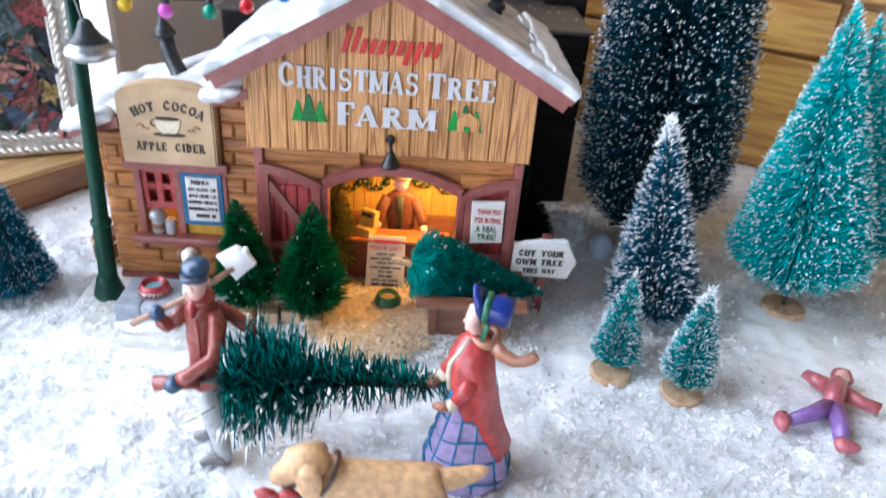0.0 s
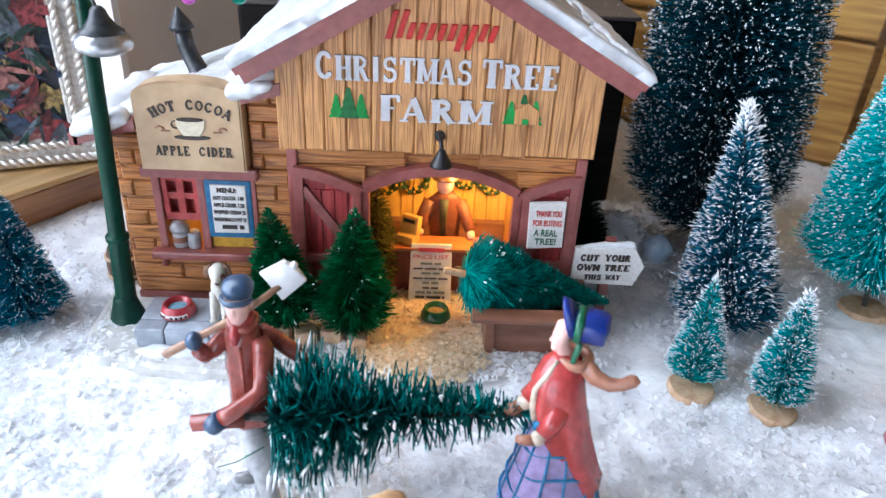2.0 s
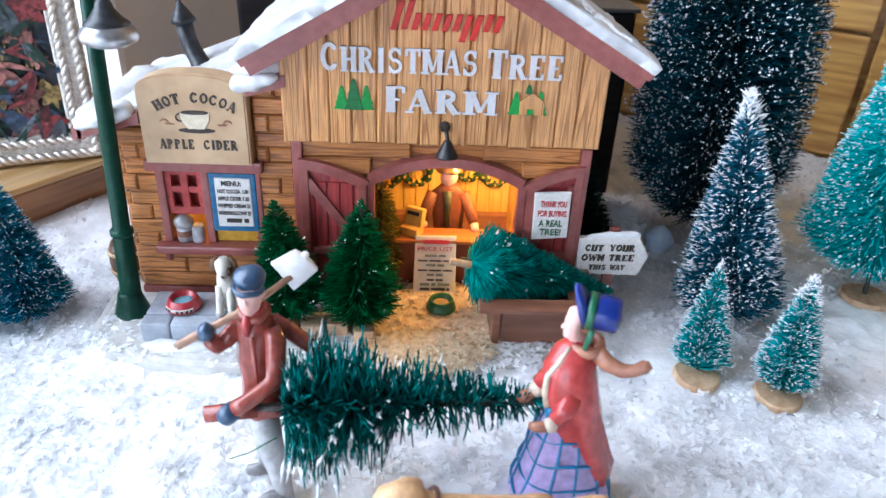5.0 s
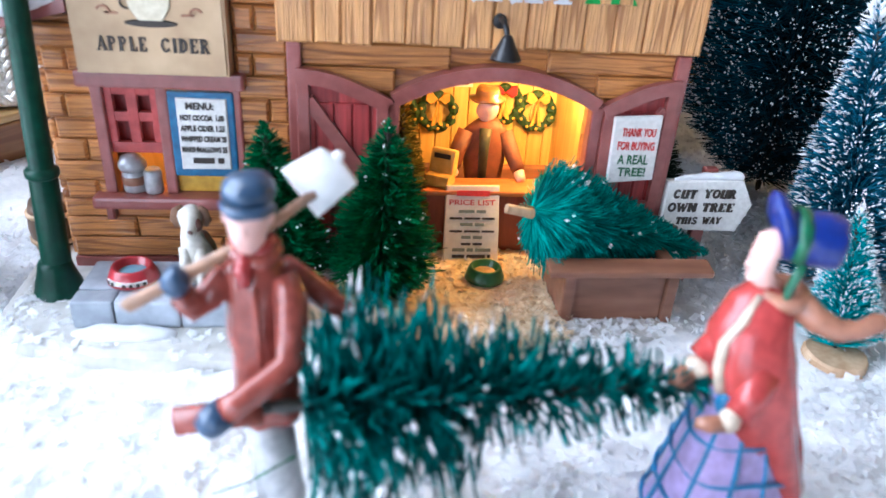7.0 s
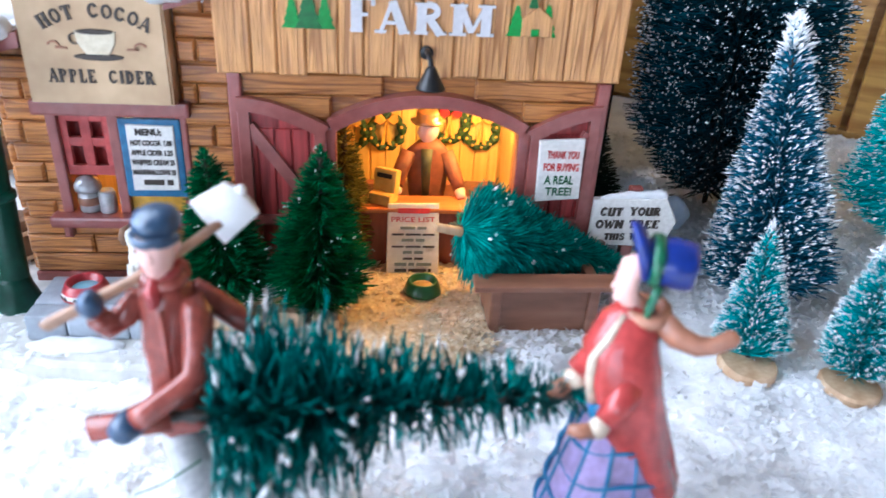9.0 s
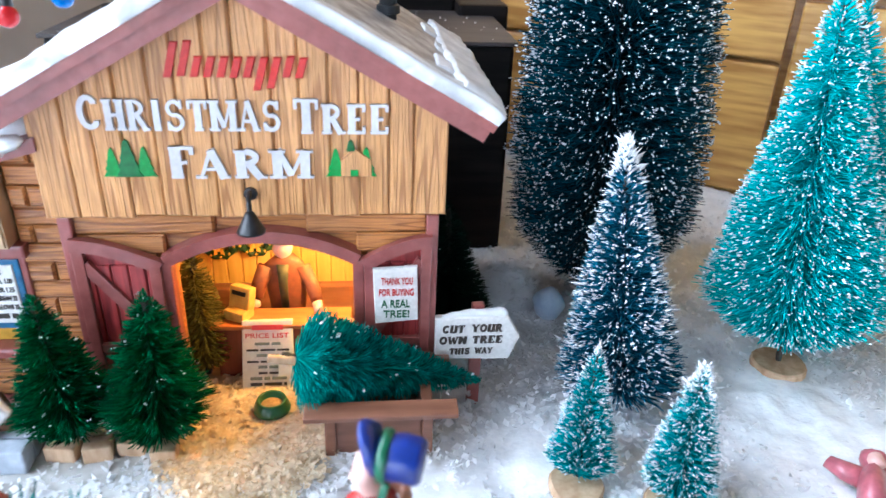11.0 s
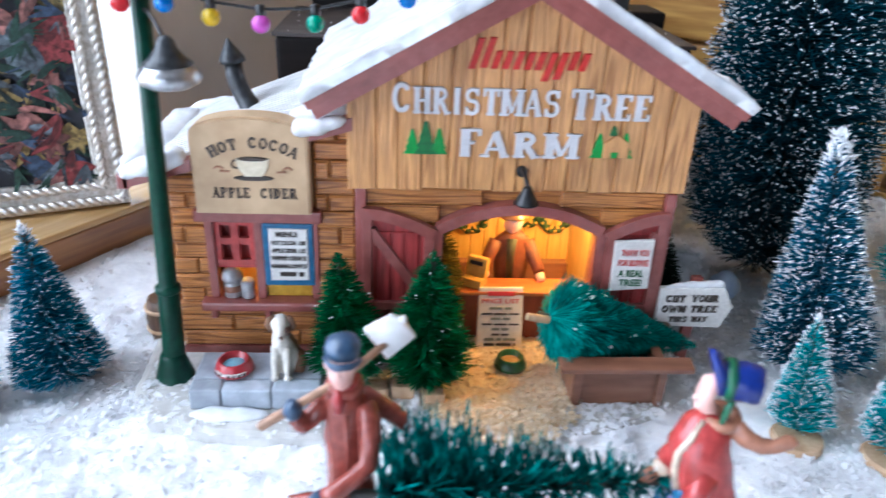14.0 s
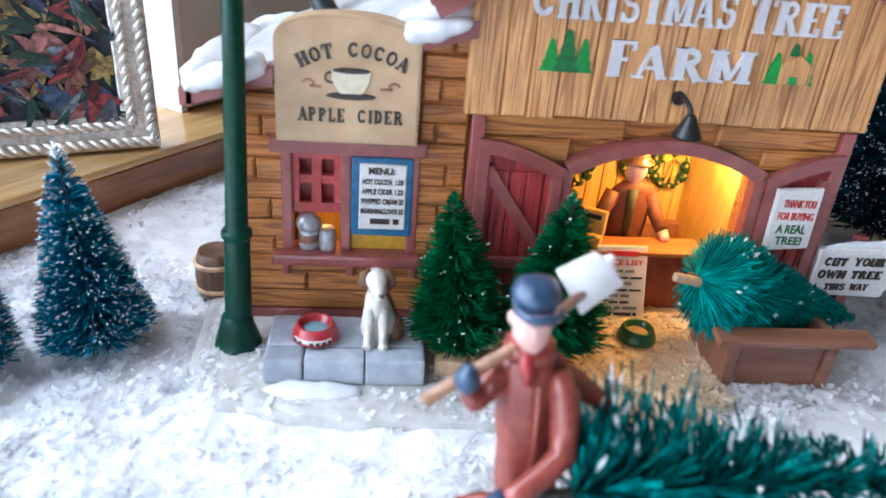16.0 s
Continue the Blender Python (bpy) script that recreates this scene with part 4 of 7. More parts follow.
part("inner_ceiling", box(bmesh.new(), -0.1360, -0.0760, WW + 0.006, 0.3120, 0.0680, 0.0690), INNER, wing)
part("hatch_panel", box(bmesh.new(), -0.1080, -0.0905, WW + 0.0006, WW + 0.0030, 0.0284, 0.0350, 0.0004), YELLOW, wing, "yellow panel")
menu = part("menu_board", box(bmesh.new(), -0.1080, -0.0896, WW - 0.0022, WW + 0.0006, 0.0344, 0.0600, 0.0007), MENU_BLUE, wing, "blue-framed white menu board")
part("menu_sheet", prism(bmesh.new(), [(-0.1056, 0.0368), (-0.0916, 0.0370), (-0.0916, 0.0581), (-0.1056, 0.0583)], WW - 0.0028, WW - 0.0018, 0.0003), SIGN_WHITE, menu)
for text, b in (("MENU:", (-0.1022, -0.0945, 0.0572, 0.0596)), ("HOT COCOA  1.00", (-0.1040, -0.0918, 0.0536, 0.0556)), ("APPLE CIDER 1.25", (-0.1042, -0.0918, 0.0501, 0.0521)),
                ("WHIPPED CREAM 25", (-0.1044, -0.0916, 0.0466, 0.0486)), ("MARSHMALLOWS 25", (-0.1044, -0.0916, 0.0430, 0.0450))):
    finish("lettering", lettering(text, (b[0] - 0.0007, b[1] - 0.0007, 0.0368 + (b[2] - 0.0370) * 0.90, 0.0368 + (b[3] - 0.0370) * 0.90), WW - 0.0027, 0.0003, 0.042), LETTER_BLACK, menu)
for a, b in ((-0.1022, -0.0962), (-0.0952, -0.0934)):
    part("bar", box(bmesh.new(), a, b, WW - 0.0031, WW - 0.0027, 0.0389, 0.0406), LETTER_BLACK, menu)

# arched cocoa sign
SY = WW - 0.0068
arcp = [(-0.1290 + 0.0397 * (0.5 + 0.5 * math.cos(a)), 0.0932 + 0.0074 * math.sin(a) ** 0.8) for a in np.linspace(0.02, math.pi - 0.02, 19)]
shape = [(-0.1290, 0.0655), (-0.0893, 0.0655), (-0.0893, 0.0922)] + arcp + [(-0.1290, 0.0912)]
sign = part("cocoa_sign", plate(bmesh.new(), shape, SY, WW + 0.0022), SIGN_TAN, wing, "tan arched sign with cup picture")
bmx = bmesh.new()
bmx.from_mesh(sign.data)
bmesh.ops.bevel(bmx, geom=[e for e in bmx.edges if all(abs(v.co.y + 0.31 - SY) < 1e-5 for v in e.verts)], offset=0.0007, segments=2, affect="EDGES")
bmx.to_mesh(sign.data)
bmx.free()
word = "HOT COCOA"
rad, cz = 0.030, 0.0617
for i, ch in enumerate(word):
    if ch == " ":
        continue
    ang = (i - 4) * 0.116
    serif(ch, (-0.0015, 0.0015, -0.0018, 0.0021), 0.0, 0.0004, LETTER_BLACK, sign, m=Matrix.Translation((-0.1078, SY, cz)) @ Matrix.Rotation(ang, 4, "Y") @ Matrix.Translation((0, 0, rad)))
serif("APPLE", (-0.1226, -0.1098, 0.0718, 0.0756), SY, 0.0004, LETTER_BLACK, sign, gap=0.16)
serif("CIDER", (-0.1064, -0.0938, 0.0718, 0.0756), SY, 0.0004, LETTER_BLACK, sign, gap=0.16)
CUP = surface("cream_cup_paint", (0.60, 0.52, 0.36), (0.74, 0.66, 0.50), 0.45, 500, bump=0.0)
part("cup", prism(bmesh.new(), [(-0.1112, 0.0798), (-0.1052, 0.0798), (-0.1032, 0.0828), (-0.1026, 0.0864), (-0.1138, 0.0864), (-0.1132, 0.0828)], SY - 0.0007, SY, 0.0003), CUP, sign)
part("saucer", prism(bmesh.new(), [(-0.1082 + 0.0068 * math.cos(a), 0.0792 + 0.0010 * math.sin(a)) for a in np.linspace(0, 2 * math.pi, 20)[:-1]], SY - 0.0005, SY, 0.0002), LETTER_BLACK, sign)
part("cocoa", prism(bmesh.new(), [(-0.1082 + 0.0050 * math.cos(a), 0.0862 + 0.0007 * math.sin(a)) for a in np.linspace(0, 2 * math.pi, 20)[:-1]], SY - 0.0010, SY, 0.0002), LETTER_BLACK, sign)
part("cup_handle", strip(bmesh.new(), [(-0.1134 + 0.0015 * math.cos(a) - 0.0004, 0.0842 + 0.0014 * math.sin(a)) for a in np.linspace(0.9, 5.2, 12)], 0.0004, SY - 0.0006, SY), LETTER_BLACK, sign)
SCROLL = surface("rust_scroll_paint", (0.34, 0.15, 0.08), (0.42, 0.20, 0.11), 0.5, 500, bump=0.0)
for s in (-1, 1):
    pts = [(-0.1082 + s * (0.0112 + (0.0022 - 0.0004 * a) * math.cos(a)), 0.0818 + (0.0020 - 0.0004 * a) * math.sin(a)) for a in np.linspace(0.3, 4.6, 14)] + [(-0.1082 + s * 0.0080, 0.0815)]
    part("scroll", strip(bmesh.new(), pts, 0.0005, SY - 0.0005, SY), SCROLL, sign)

# wing roof: ribbed, sloping down from the barn
WL, WR, WF, WK = -0.1525, -0.0745, 0.2795, 0.3520


def wing_z(x):
    return 0.0790 + (x - WL) * 0.285


def climb(x, y):
    return 0.0085 * max(0.0, (y - WF) / (WK - WF)) * (x - WL) / (WR - WL)


bm = bmesh.new()
nr = 24
ys = []
for j in range(nr):
    y = WF + 0.006 + (WK - WF - 0.006) * j / nr
    d = (WK - WF - 0.006) / nr
    ys += [(y, -0.0010), (y + d * 0.10, 0.0009), (y + d * 0.62, 0.0009), (y + d * 0.72, -0.0010)]
ys.append((WK, 0.0))
# its back edge climbs more steeply than its front edge
hi = [[bm.verts.new((x, y, wing_z(x) + climb(x, y) + dz)) for y, dz in ys] for x in (WL + 0.002, WR)]
lo = [[bm.verts.new((x, y, wing_z(x) + climb(x, y) - 0.003)) for y, dz in ys] for x in (WL + 0.002, WR)]
for j in range(len(ys) - 1):
    bm.faces.new((hi[0][j], hi[1][j], hi[1][j + 1], hi[0][j + 1])).material_index = 1 if j % 4 == 3 else 0
    bm.faces.new((lo[0][j], lo[0][j + 1], lo[1][j + 1], lo[1][j]))
    for k in (0, 1):
        bm.faces.new((lo[k][j], lo[k][j + 1], hi[k][j + 1], hi[k][j]))
for j in (0, -1):
    bm.faces.new((lo[0][j], lo[1][j], hi[1][j], hi[0][j]))
RIBS = surface("white_ribbed_roof_glaze", (0.66, 0.66, 0.66), (0.80, 0.80, 0.79), 0.35, 200, bump=0.2, coat=0.2)
# Groove shade between the ribs is put into a darker grey.
GROOVE = surface("grey_roof_groove_shade", (0.20, 0.20, 0.20), (0.30, 0.30, 0.30), 0.5, 200, bump=0.2)
part("ribbed_roof", bm, [RIBS, GROOVE], wing, "white ribbed shed roof")
for xa, xb, *dims in ((WL, -0.1292, WF + 0.001, WF + 0.006), (-0.0891, WR, WF + 0.001, WF + 0.006), (WL, WR, WK - 0.003, WK)):
    bm = bmesh.new()
    a = [bm.verts.new((x, y, wing_z(x) + climb(x, y) + dz)) for y in dims for x, dz in ((xa, -0.0045), (xb, -0.0045), (xb, -0.0002), (xa, -0.0002))]
    for f in ((0, 1, 2, 3), (7, 6, 5, 4), (0, 4, 5, 1), (1, 5, 6, 2), (2, 6, 7, 3), (3, 7, 4, 0)):
        bm.faces.new([a[i] for i in f])
    part("fascia_board", bm, TRIM, wing)
bm = bmesh.new()
box(bm, WL - 0.002, WL + 0.002, WF + 0.001, WK, 0.0742, 0.0792, 0.0005)
part("fascia_board", bm, TRIM, wing)


def drift(name, pts, parent, mat=GLAZE_SNOW, seed=0.0, label="lump of white glazed snow"):
    """A soft bank of snow along a line of (x, y, z, half width, half height)."""
    bm = bmesh.new()
    fine = []
    for i in range(len(pts) - 1):
        for k in range(6):
            f = k / 6
            fine.append(tuple(a + (b - a) * f for a, b in zip(pts[i], pts[i + 1])))
    fine.append(pts[-1])
    n = len(fine)
    rings = []
    for i, p in enumerate(fine):
        e = min(1.0, 0.25 + 2.2 * math.sin(math.pi * (i + 0.3) / (n - 0.4)))
        w = 1 + 0.35 * noise.noise(Vector(p[:3]) * 120 + Vector((seed, 0, 0)))
        rings.append((*p[:3], p[3] * e * w, p[4] * e * w))
    sweep(bm, rings, 14)
    lumps(bm, 0.0007, 260, seed)
    return part(name, bm, mat, parent, label, smooth=True)


drift("roof_snow", [(WL - 0.0005, WF + 0.001, 0.0795, 0.0030, 0.0036), (WL + 0.008, WF + 0.000, 0.0828, 0.0036, 0.0042), (WL + 0.015, WF + 0.001, 0.0850, 0.0034, 0.0042), (WL + 0.0215, WF + 0.003, 0.0875, 0.0030, 0.0042)], wing)
drift("roof_snow", [(WL - 0.0005, WF + 0.003, 0.0803, 0.0034, 0.0034), (WL + 0.003, WF + 0.025, 0.0808, 0.0075, 0.0026), (WL + 0.004, WF + 0.048, 0.0815, 0.0070, 0.0026), (WL + 0.007, WK - 0.004, 0.0832, 0.0060, 0.0034)], wing, seed=2.0)
drift("roof_snow", [(WL + 0.056, WF + 0.012, 0.0962, 0.0040, 0.0020), (WL + 0.066, WF + 0.009, 0.0990, 0.0065, 0.0032), (WR + 0.001, WF + 0.010, 0.1020, 0.0060, 0.0036)], wing, seed=3.0)
drift("roof_snow", [(-0.0945, WF + 0.004, 0.0965, 0.0040, 0.0044), (-0.0870, WF + 0.001, 0.0980, 0.0036, 0.0042), (-0.0810, WF - 0.0005, 0.1000, 0.0026, 0.0026), (-0.0765, WF - 0.0005, 0.1012, 0.0018, 0.0018)], wing, seed=5.0)
drift("roof_snow", [(WL + 0.006, WK - 0.003, 0.0825, 0.0036, 0.0024), (WL + 0.024, WK - 0.001, 0.0870, 0.0030, 0.0016)], wing, seed=6.0)

# bent stove pipe
stove = part("stove_pipe", sweep(bmesh.new(), [(-0.1152, 0.3250, 0.0875, 0.0056), (-0.1165, 0.3258, 0.0905, 0.0046), (-0.1185, 0.3272, 0.0935, 0.0038), (-0.1208, 0.3290, 0.0970, 0.0036), (-0.1226, 0.3300, 0.1015, 0.0035), (-0.1235, 0.3305, 0.1085, 0.0034)], 18), PIPE, wing, "dark bent stove pipe", smooth=True)
part("cap", lathe(bmesh.new(), [(0.0033, 0.0), (0.0052, 0.0002), (0.0046, 0.0018), (0.0004, 0.0090)], 18, pose(-0.1235, 0.3305, 0.1078, 4, -6, 0)), PIPE, stove, smooth=True)

# ---- plinth and yard in front of the barn ----
plinth = bmesh.new()
outline = [(-0.150, 0.350), (-0.154, 0.300), (-0.152, 0.262), (-0.142, 0.2475), (-0.120, 0.2405), (-0.095, 0.2385), (-0.068, 0.2375), (-0.040, 0.2360), (-0.010, 0.2385), (0.016, 0.2440), (0.036, 0.2520), (0.043, 0.266), (0.045, 0.300), (0.044, 0.390), (-0.08, 0.390)]
rings = [[plinth.verts.new((x + (x + 0.045) * s, y + (y - 0.31) * s, z)) for x, y in outline] for z, s in ((-0.004, 0.03), (0.0022, 0.012), (0.0034, -0.01))]
for a, b in zip(rings, rings[1:]):
    for i in range(len(outline)):
        j = (i + 1) % len(outline)
        plinth.faces.new((a[i], a[j], b[j], b[i]))
plinth.faces.new(rings[-1])
plinth.faces.new(rings[0][::-1])
base = part("plinth", plinth, BASE_GREY, None)
tagged(base, "grey glazed plinth under the barn, dusted with snow", "plinth", kind="structure")

# straw in front of the doorway
rng = np.random.default_rng(5)


def scatter(name, points, size, mat, parent=None, flat=0.5, label="", tilt=0.0, smooth=False):
    """Many small eight-sided chips at the given points."""
    n = len(points)
    v = np.array([(1, 0, 0), (-1, 0, 0), (0, 1, 0), (0, -1, 0), (0, 0, 1), (0, 0, -1)], float)
    f = np.array([(0, 2, 4), (2, 1, 4), (1, 3, 4), (3, 0, 4), (2, 0, 5), (1, 2, 5), (3, 1, 5), (0, 3, 5)])
    s = rng.uniform(0.45, 1.0, (n, 1, 3)) * rng.uniform(size[0], size[1], (n, 1, 1)) * np.array([1.0, 0.75, flat])
    q = rng.normal(size=(n, 4))
    if tilt:
        yaw, lean_a, axis_a = rng.uniform(0, np.pi, n), rng.normal(0, tilt, n) / 2, rng.uniform(0, 2 * np.pi, n)
        q = np.stack([np.cos(lean_a) * np.cos(yaw), np.sin(lean_a) * np.cos(axis_a), np.sin(lean_a) * np.sin(axis_a), np.cos(lean_a) * np.sin(yaw)], -1)
    q /= np.linalg.norm(q, axis=1, keepdims=True)
    w, x, y, z = q.T
    r = np.stack([np.stack([1 - 2 * (y * y + z * z), 2 * (x * y - z * w), 2 * (x * z + y * w)], -1), np.stack([2 * (x * y + z * w), 1 - 2 * (x * x + z * z), 2 * (y * z - x * w)], -1), np.stack([2 * (x * z - y * w), 2 * (y * z + x * w), 1 - 2 * (x * x + y * y)], -1)], 1)
    p = np.einsum("nij,nkj->nki", r, v[None] * s) + np.asarray(points)[:, None, :]
    faces = (f[None] + 6 * np.arange(n)[:, None, None]).reshape(-1, 3)
    ob = finish(name, raw_mesh(name, p.reshape(-1, 3), faces), mat, parent, label, smooth)
    return tagged(ob, kind="stuff")


def shreds(name, points, size, mat, parent=None, label="", tilt=0.6):
    """Many thin, folded shreds of film at the given points."""
    n = len(points)
    v = np.array([(1, 0.1, 0.22), (0.1, 0.8, 0), (-1, -0.1, 0.25), (-0.1, -0.7, 0)], float)
    f = np.array([(0, 1, 3), (1, 2, 3)])
    p = v[None] * rng.uniform(0.45, 1.0, (n, 4, 3)) * rng.uniform(size[0], size[1], (n, 1, 1))
    yaw, lean_a, axis_a = rng.uniform(0, np.pi, n), rng.normal(0, tilt, n) / 2, rng.uniform(0, 2 * np.pi, n)
    w, x, y, z = np.cos(lean_a) * np.cos(yaw), np.sin(lean_a) * np.cos(axis_a), np.sin(lean_a) * np.sin(axis_a), np.cos(lean_a) * np.sin(yaw)
    r = np.stack([np.stack([1 - 2 * (y * y + z * z), 2 * (x * y - z * w), 2 * (x * z + y * w)], -1), np.stack([2 * (x * y + z * w), 1 - 2 * (x * x + z * z), 2 * (y * z - x * w)], -1), np.stack([2 * (x * z - y * w), 2 * (y * z + x * w), 1 - 2 * (x * x + y * y)], -1)], 1)
    p = np.einsum("nij,nkj->nki", r, p) + np.asarray(points)[:, None, :]
    faces = (f[None] + 4 * np.arange(n)[:, None, None]).reshape(-1, 3)
    return tagged(finish(name, raw_mesh(name, p.reshape(-1, 3), faces), mat, parent, label), kind="stuff")


def in_straw(x, y):
    return ((x + 0.0195) / 0.027) ** 2 + ((y - 0.2645) / 0.0305) ** 2


bm = bmesh.new()
ring0 = [bm.verts.new((-0.0195, 0.2645, 0.0052))]
prev = None
for k, (r, z) in enumerate(((0.4, 0.0052), (0.75, 0.0050), (1.0, 0.0036))):
    ring = []
    for i in range(36):
        a = 2 * math.pi * i / 36
        w = r * (1 + 0.10 * noise.noise(Vector((math.cos(a) * 2, math.sin(a) * 2, 0.5))))
        ring.append(bm.verts.new((-0.0195 + 0.027 * w * math.cos(a), min(0.2645 + 0.0305 * w * math.sin(a), 0.2905), z)))
    for i in range(36):
        j = (i + 1) % 36
        bm.faces.new((ring0[0], ring[i], ring[j]) if prev is None else (prev[i], ring[i], ring[j], prev[j]))
    prev = ring
straw = part("straw", bm, STRAW, None, smooth=True)
tagged(straw, "loose golden straw in front of the barn door", "straw", kind="stuff")
pts = []
while len(pts) < 3200:
    x, y = rng.uniform(-0.052, 0.012), rng.uniform(0.228, 0.296)
    if in_straw(x, y) < 1.15 + 0.25 * rng.random():
        pts.append((x, y, 0.0046 + rng.uniform(0, 0.0009)))
shreds("straw_bits", pts, (0.0006, 0.0022), STRAW_BIT, straw, tilt=0.6)

# ---- stone step with bowl ----
step = thing("stone_step", "blue-grey toy stone step beside the cocoa stand", "step", (-0.108, 0.262, 0.0034))
for a, b in ((-0.1305, -0.1195), (-0.1192, -0.1022), (-0.1019, -0.0850)):
    for y0, y1 in ((0.2510, 0.2580), (0.2582, 0.2745)):
        bm = box(bmesh.new(), a, b, y0, y1, 0.0034, 0.0118 + random.uniform(-0.0002, 0.0002), 0.0009)
        part("stone", bm, STONE, step, smooth=False)



def bowl(name, label, at, r, h, outer, inner, filled):
    b = thing(name, label, "bowl", at)
    m = Matrix.Translation(at)
    part("shell", lathe(bmesh.new(), [(r * 0.86, 0), (r, 0.0006), (r * 0.96, h * 0.35), (r * 0.80, h * 0.9), (r * 0.74, h), (r * 0.64, h * 0.95), (r * 0.55, h * 0.45)], 28, m), outer, b, smooth=True)
    part(filled, lathe(bmesh.new(), [(r * 0.60, h * 0.50), (r * 0.52, h * 0.58), (0.0004, h * 0.60)], 24, m), inner, b, smooth=True)
    return b


RED_BOWL = surface("red_bowl_glaze", (0.36, 0.02, 0.03), (0.50, 0.04, 0.05), 0.3, 300, bump=0.1, coat=0.3)
WATER = surface("blue_bowl_water", (0.16, 0.36, 0.45), (0.26, 0.48, 0.56), 0.15, 200, bump=0.05)
FOOD = surface("tan_dog_food", (0.30, 0.17, 0.06), (0.45, 0.28, 0.12), 0.6, 900, bump=0.5)
GREEN_BOWL = surface("green_bowl_glaze", (0.01, 0.075, 0.02), (0.02, 0.12, 0.035), 0.3, 300, bump=0.1, coat=0.2)
rb = bowl("pet_bowl", "red pet bowl with blue water on the stone step", (-0.1168, 0.2630, 0.0120), 0.0070, 0.0048, RED_BOWL, WATER, "water")
band = bmesh.new()
for k in range(7):
    a = radians(-140 + k * 15)
    box(band, -0.0008, 0.0008, -0.0002, 0.0002, -0.0008, 0.0008, 0, Matrix.Translation((-0.1168 + 0.0066 * math.cos(a), 0.2630 + 0.0066 * math.sin(a), 0.0136)) @ Matrix.Rotation(a + math.pi / 2, 4, "Z"))
part("label_band", band, SIGN_WHITE, rb, "white label band")
for k in (0, 1, 3, 4, 5, 6):
    a = radians(-140 + k * 15)
    part("bar", box(bmesh.new(), -0.0005, 0.0005, -0.0002, 0.0002, -0.0005, 0.0005, 0, Matrix.Translation((-0.1168 + 0.00685 * math.cos(a), 0.2630 + 0.00685 * math.sin(a), 0.0136)) @ Matrix.Rotation(a + math.pi / 2, 4, "Z")), LETTER_BLACK, rb)
bowl("pet_bowl", "small green pet bowl with food on the straw", (-0.0142, 0.2755, 0.0052), 0.0064, 0.0048, GREEN_BOWL, FOOD, "food")

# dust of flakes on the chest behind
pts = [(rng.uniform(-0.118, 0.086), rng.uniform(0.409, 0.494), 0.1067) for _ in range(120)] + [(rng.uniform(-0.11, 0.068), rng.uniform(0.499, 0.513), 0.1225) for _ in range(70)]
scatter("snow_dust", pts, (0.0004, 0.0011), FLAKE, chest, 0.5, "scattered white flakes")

# jars on the counter
JAR_GREY = surface("silver_grey_jar", (0.36, 0.36, 0.37), (0.56, 0.56, 0.57), 0.3, 400, bump=0.1, metal=0.3)
jar = thing("drinks_jar", "silver-grey jar with domed lid on the counter", "jar", (-0.1210, 0.2885, 0.0284))
part("glass_body", lathe(bmesh.new(), [(0.0030, 0), (0.0033, 0.0006), (0.0033, 0.0062), (0.0028, 0.0070)], 20, Matrix.Translation((-0.1210, 0.2885, 0.0284))), JAR_GREY, jar, smooth=True)
part("band", lathe(bmesh.new(), [(0.0033, 0.0), (0.00350, 0.0002), (0.0035, 0.0024), (0.0033, 0.0026)], 20, Matrix.Translation((-0.1210, 0.2885, 0.0308))), CART, jar, smooth=True)
part("lid", lathe(bmesh.new(), [(0.0036, 0.0), (0.0041, 0.0008), (0.0040, 0.0022), (0.0030, 0.0040), (0.0010, 0.0050)], 20, Matrix.Translation((-0.1210, 0.2885, 0.0352))), JAR_GREY, jar, smooth=True)
cup = thing("metal_cup", "silver-grey toy cup on the counter", "cup", (-0.1152, 0.2875, 0.0284))
part("cup_body", lathe(bmesh.new(), [(0.0024, 0), (0.0027, 0.0005), (0.0026, 0.0062), (0.0022, 0.0074), (0.0018, 0.0070)], 18, Matrix.Translation((-0.1152, 0.2875, 0.0284))), JAR_GREY, cup, smooth=True)

# barrel behind the lamp post
BARREL = surface("brown_barrel_stave", (0.10, 0.05, 0.025), (0.20, 0.11, 0.06), 0.45, 300, (2, 2, 0.2), 0.3)
brl = thing("barrel", "small brown wooden barrel beside the stand", "barrel", (-0.1535, 0.3030, 0.0))
part("body", lathe(bmesh.new(), [(0.0058, 0.0), (0.0070, 0.0060), (0.0074, 0.0095), (0.0068, 0.0150), (0.0058, 0.0185), (0.0050, 0.0180)], 20, Matrix.Translation((-0.1535, 0.3030, 0.0))), BARREL, brl, smooth=True)
for z in (0.0045, 0.0135):
    part("hoop", lathe(bmesh.new(), [(0.0068, 0.0), (0.0075, 0.0002), (0.0076, 0.0014), (0.0068, 0.0016)], 20, Matrix.Translation((-0.1535, 0.3030, z))), RAW_WOOD, brl, smooth=True)

# snow cakes on the plinth
def cake(label, x, y, rx, ry, h):
    bm = bmesh.new()
    ball(bm, x, y, 0.0036 if y > 0.2 else 0.0005, rx, ry, h, seg=24)
    for v in bm.verts:
        v.co += Vector((noise.noise(v.co * 160), noise.noise(v.co * 160 + Vector((3, 3, 3))), 0)) * 0.0018
    ob = part("snow_patch", bm, GLAZE_SNOW, None, smooth=True)
    tagged(ob, label, "snow", kind="stuff")


bm = ball(bmesh.new(), 0.0800, 0.3540, 0.0, 0.0165, 0.0110, 0.0180, seg=40)
lumps(bm, 0.0050, 75, 3.0)
lumps(bm, 0.0022, 260, 5.0)
heap = part("snow_heap", bm, FLAKE, None, smooth=True)
tagged(heap, "ragged heap of translucent flakes behind the arrow sign", "snow", kind="stuff")
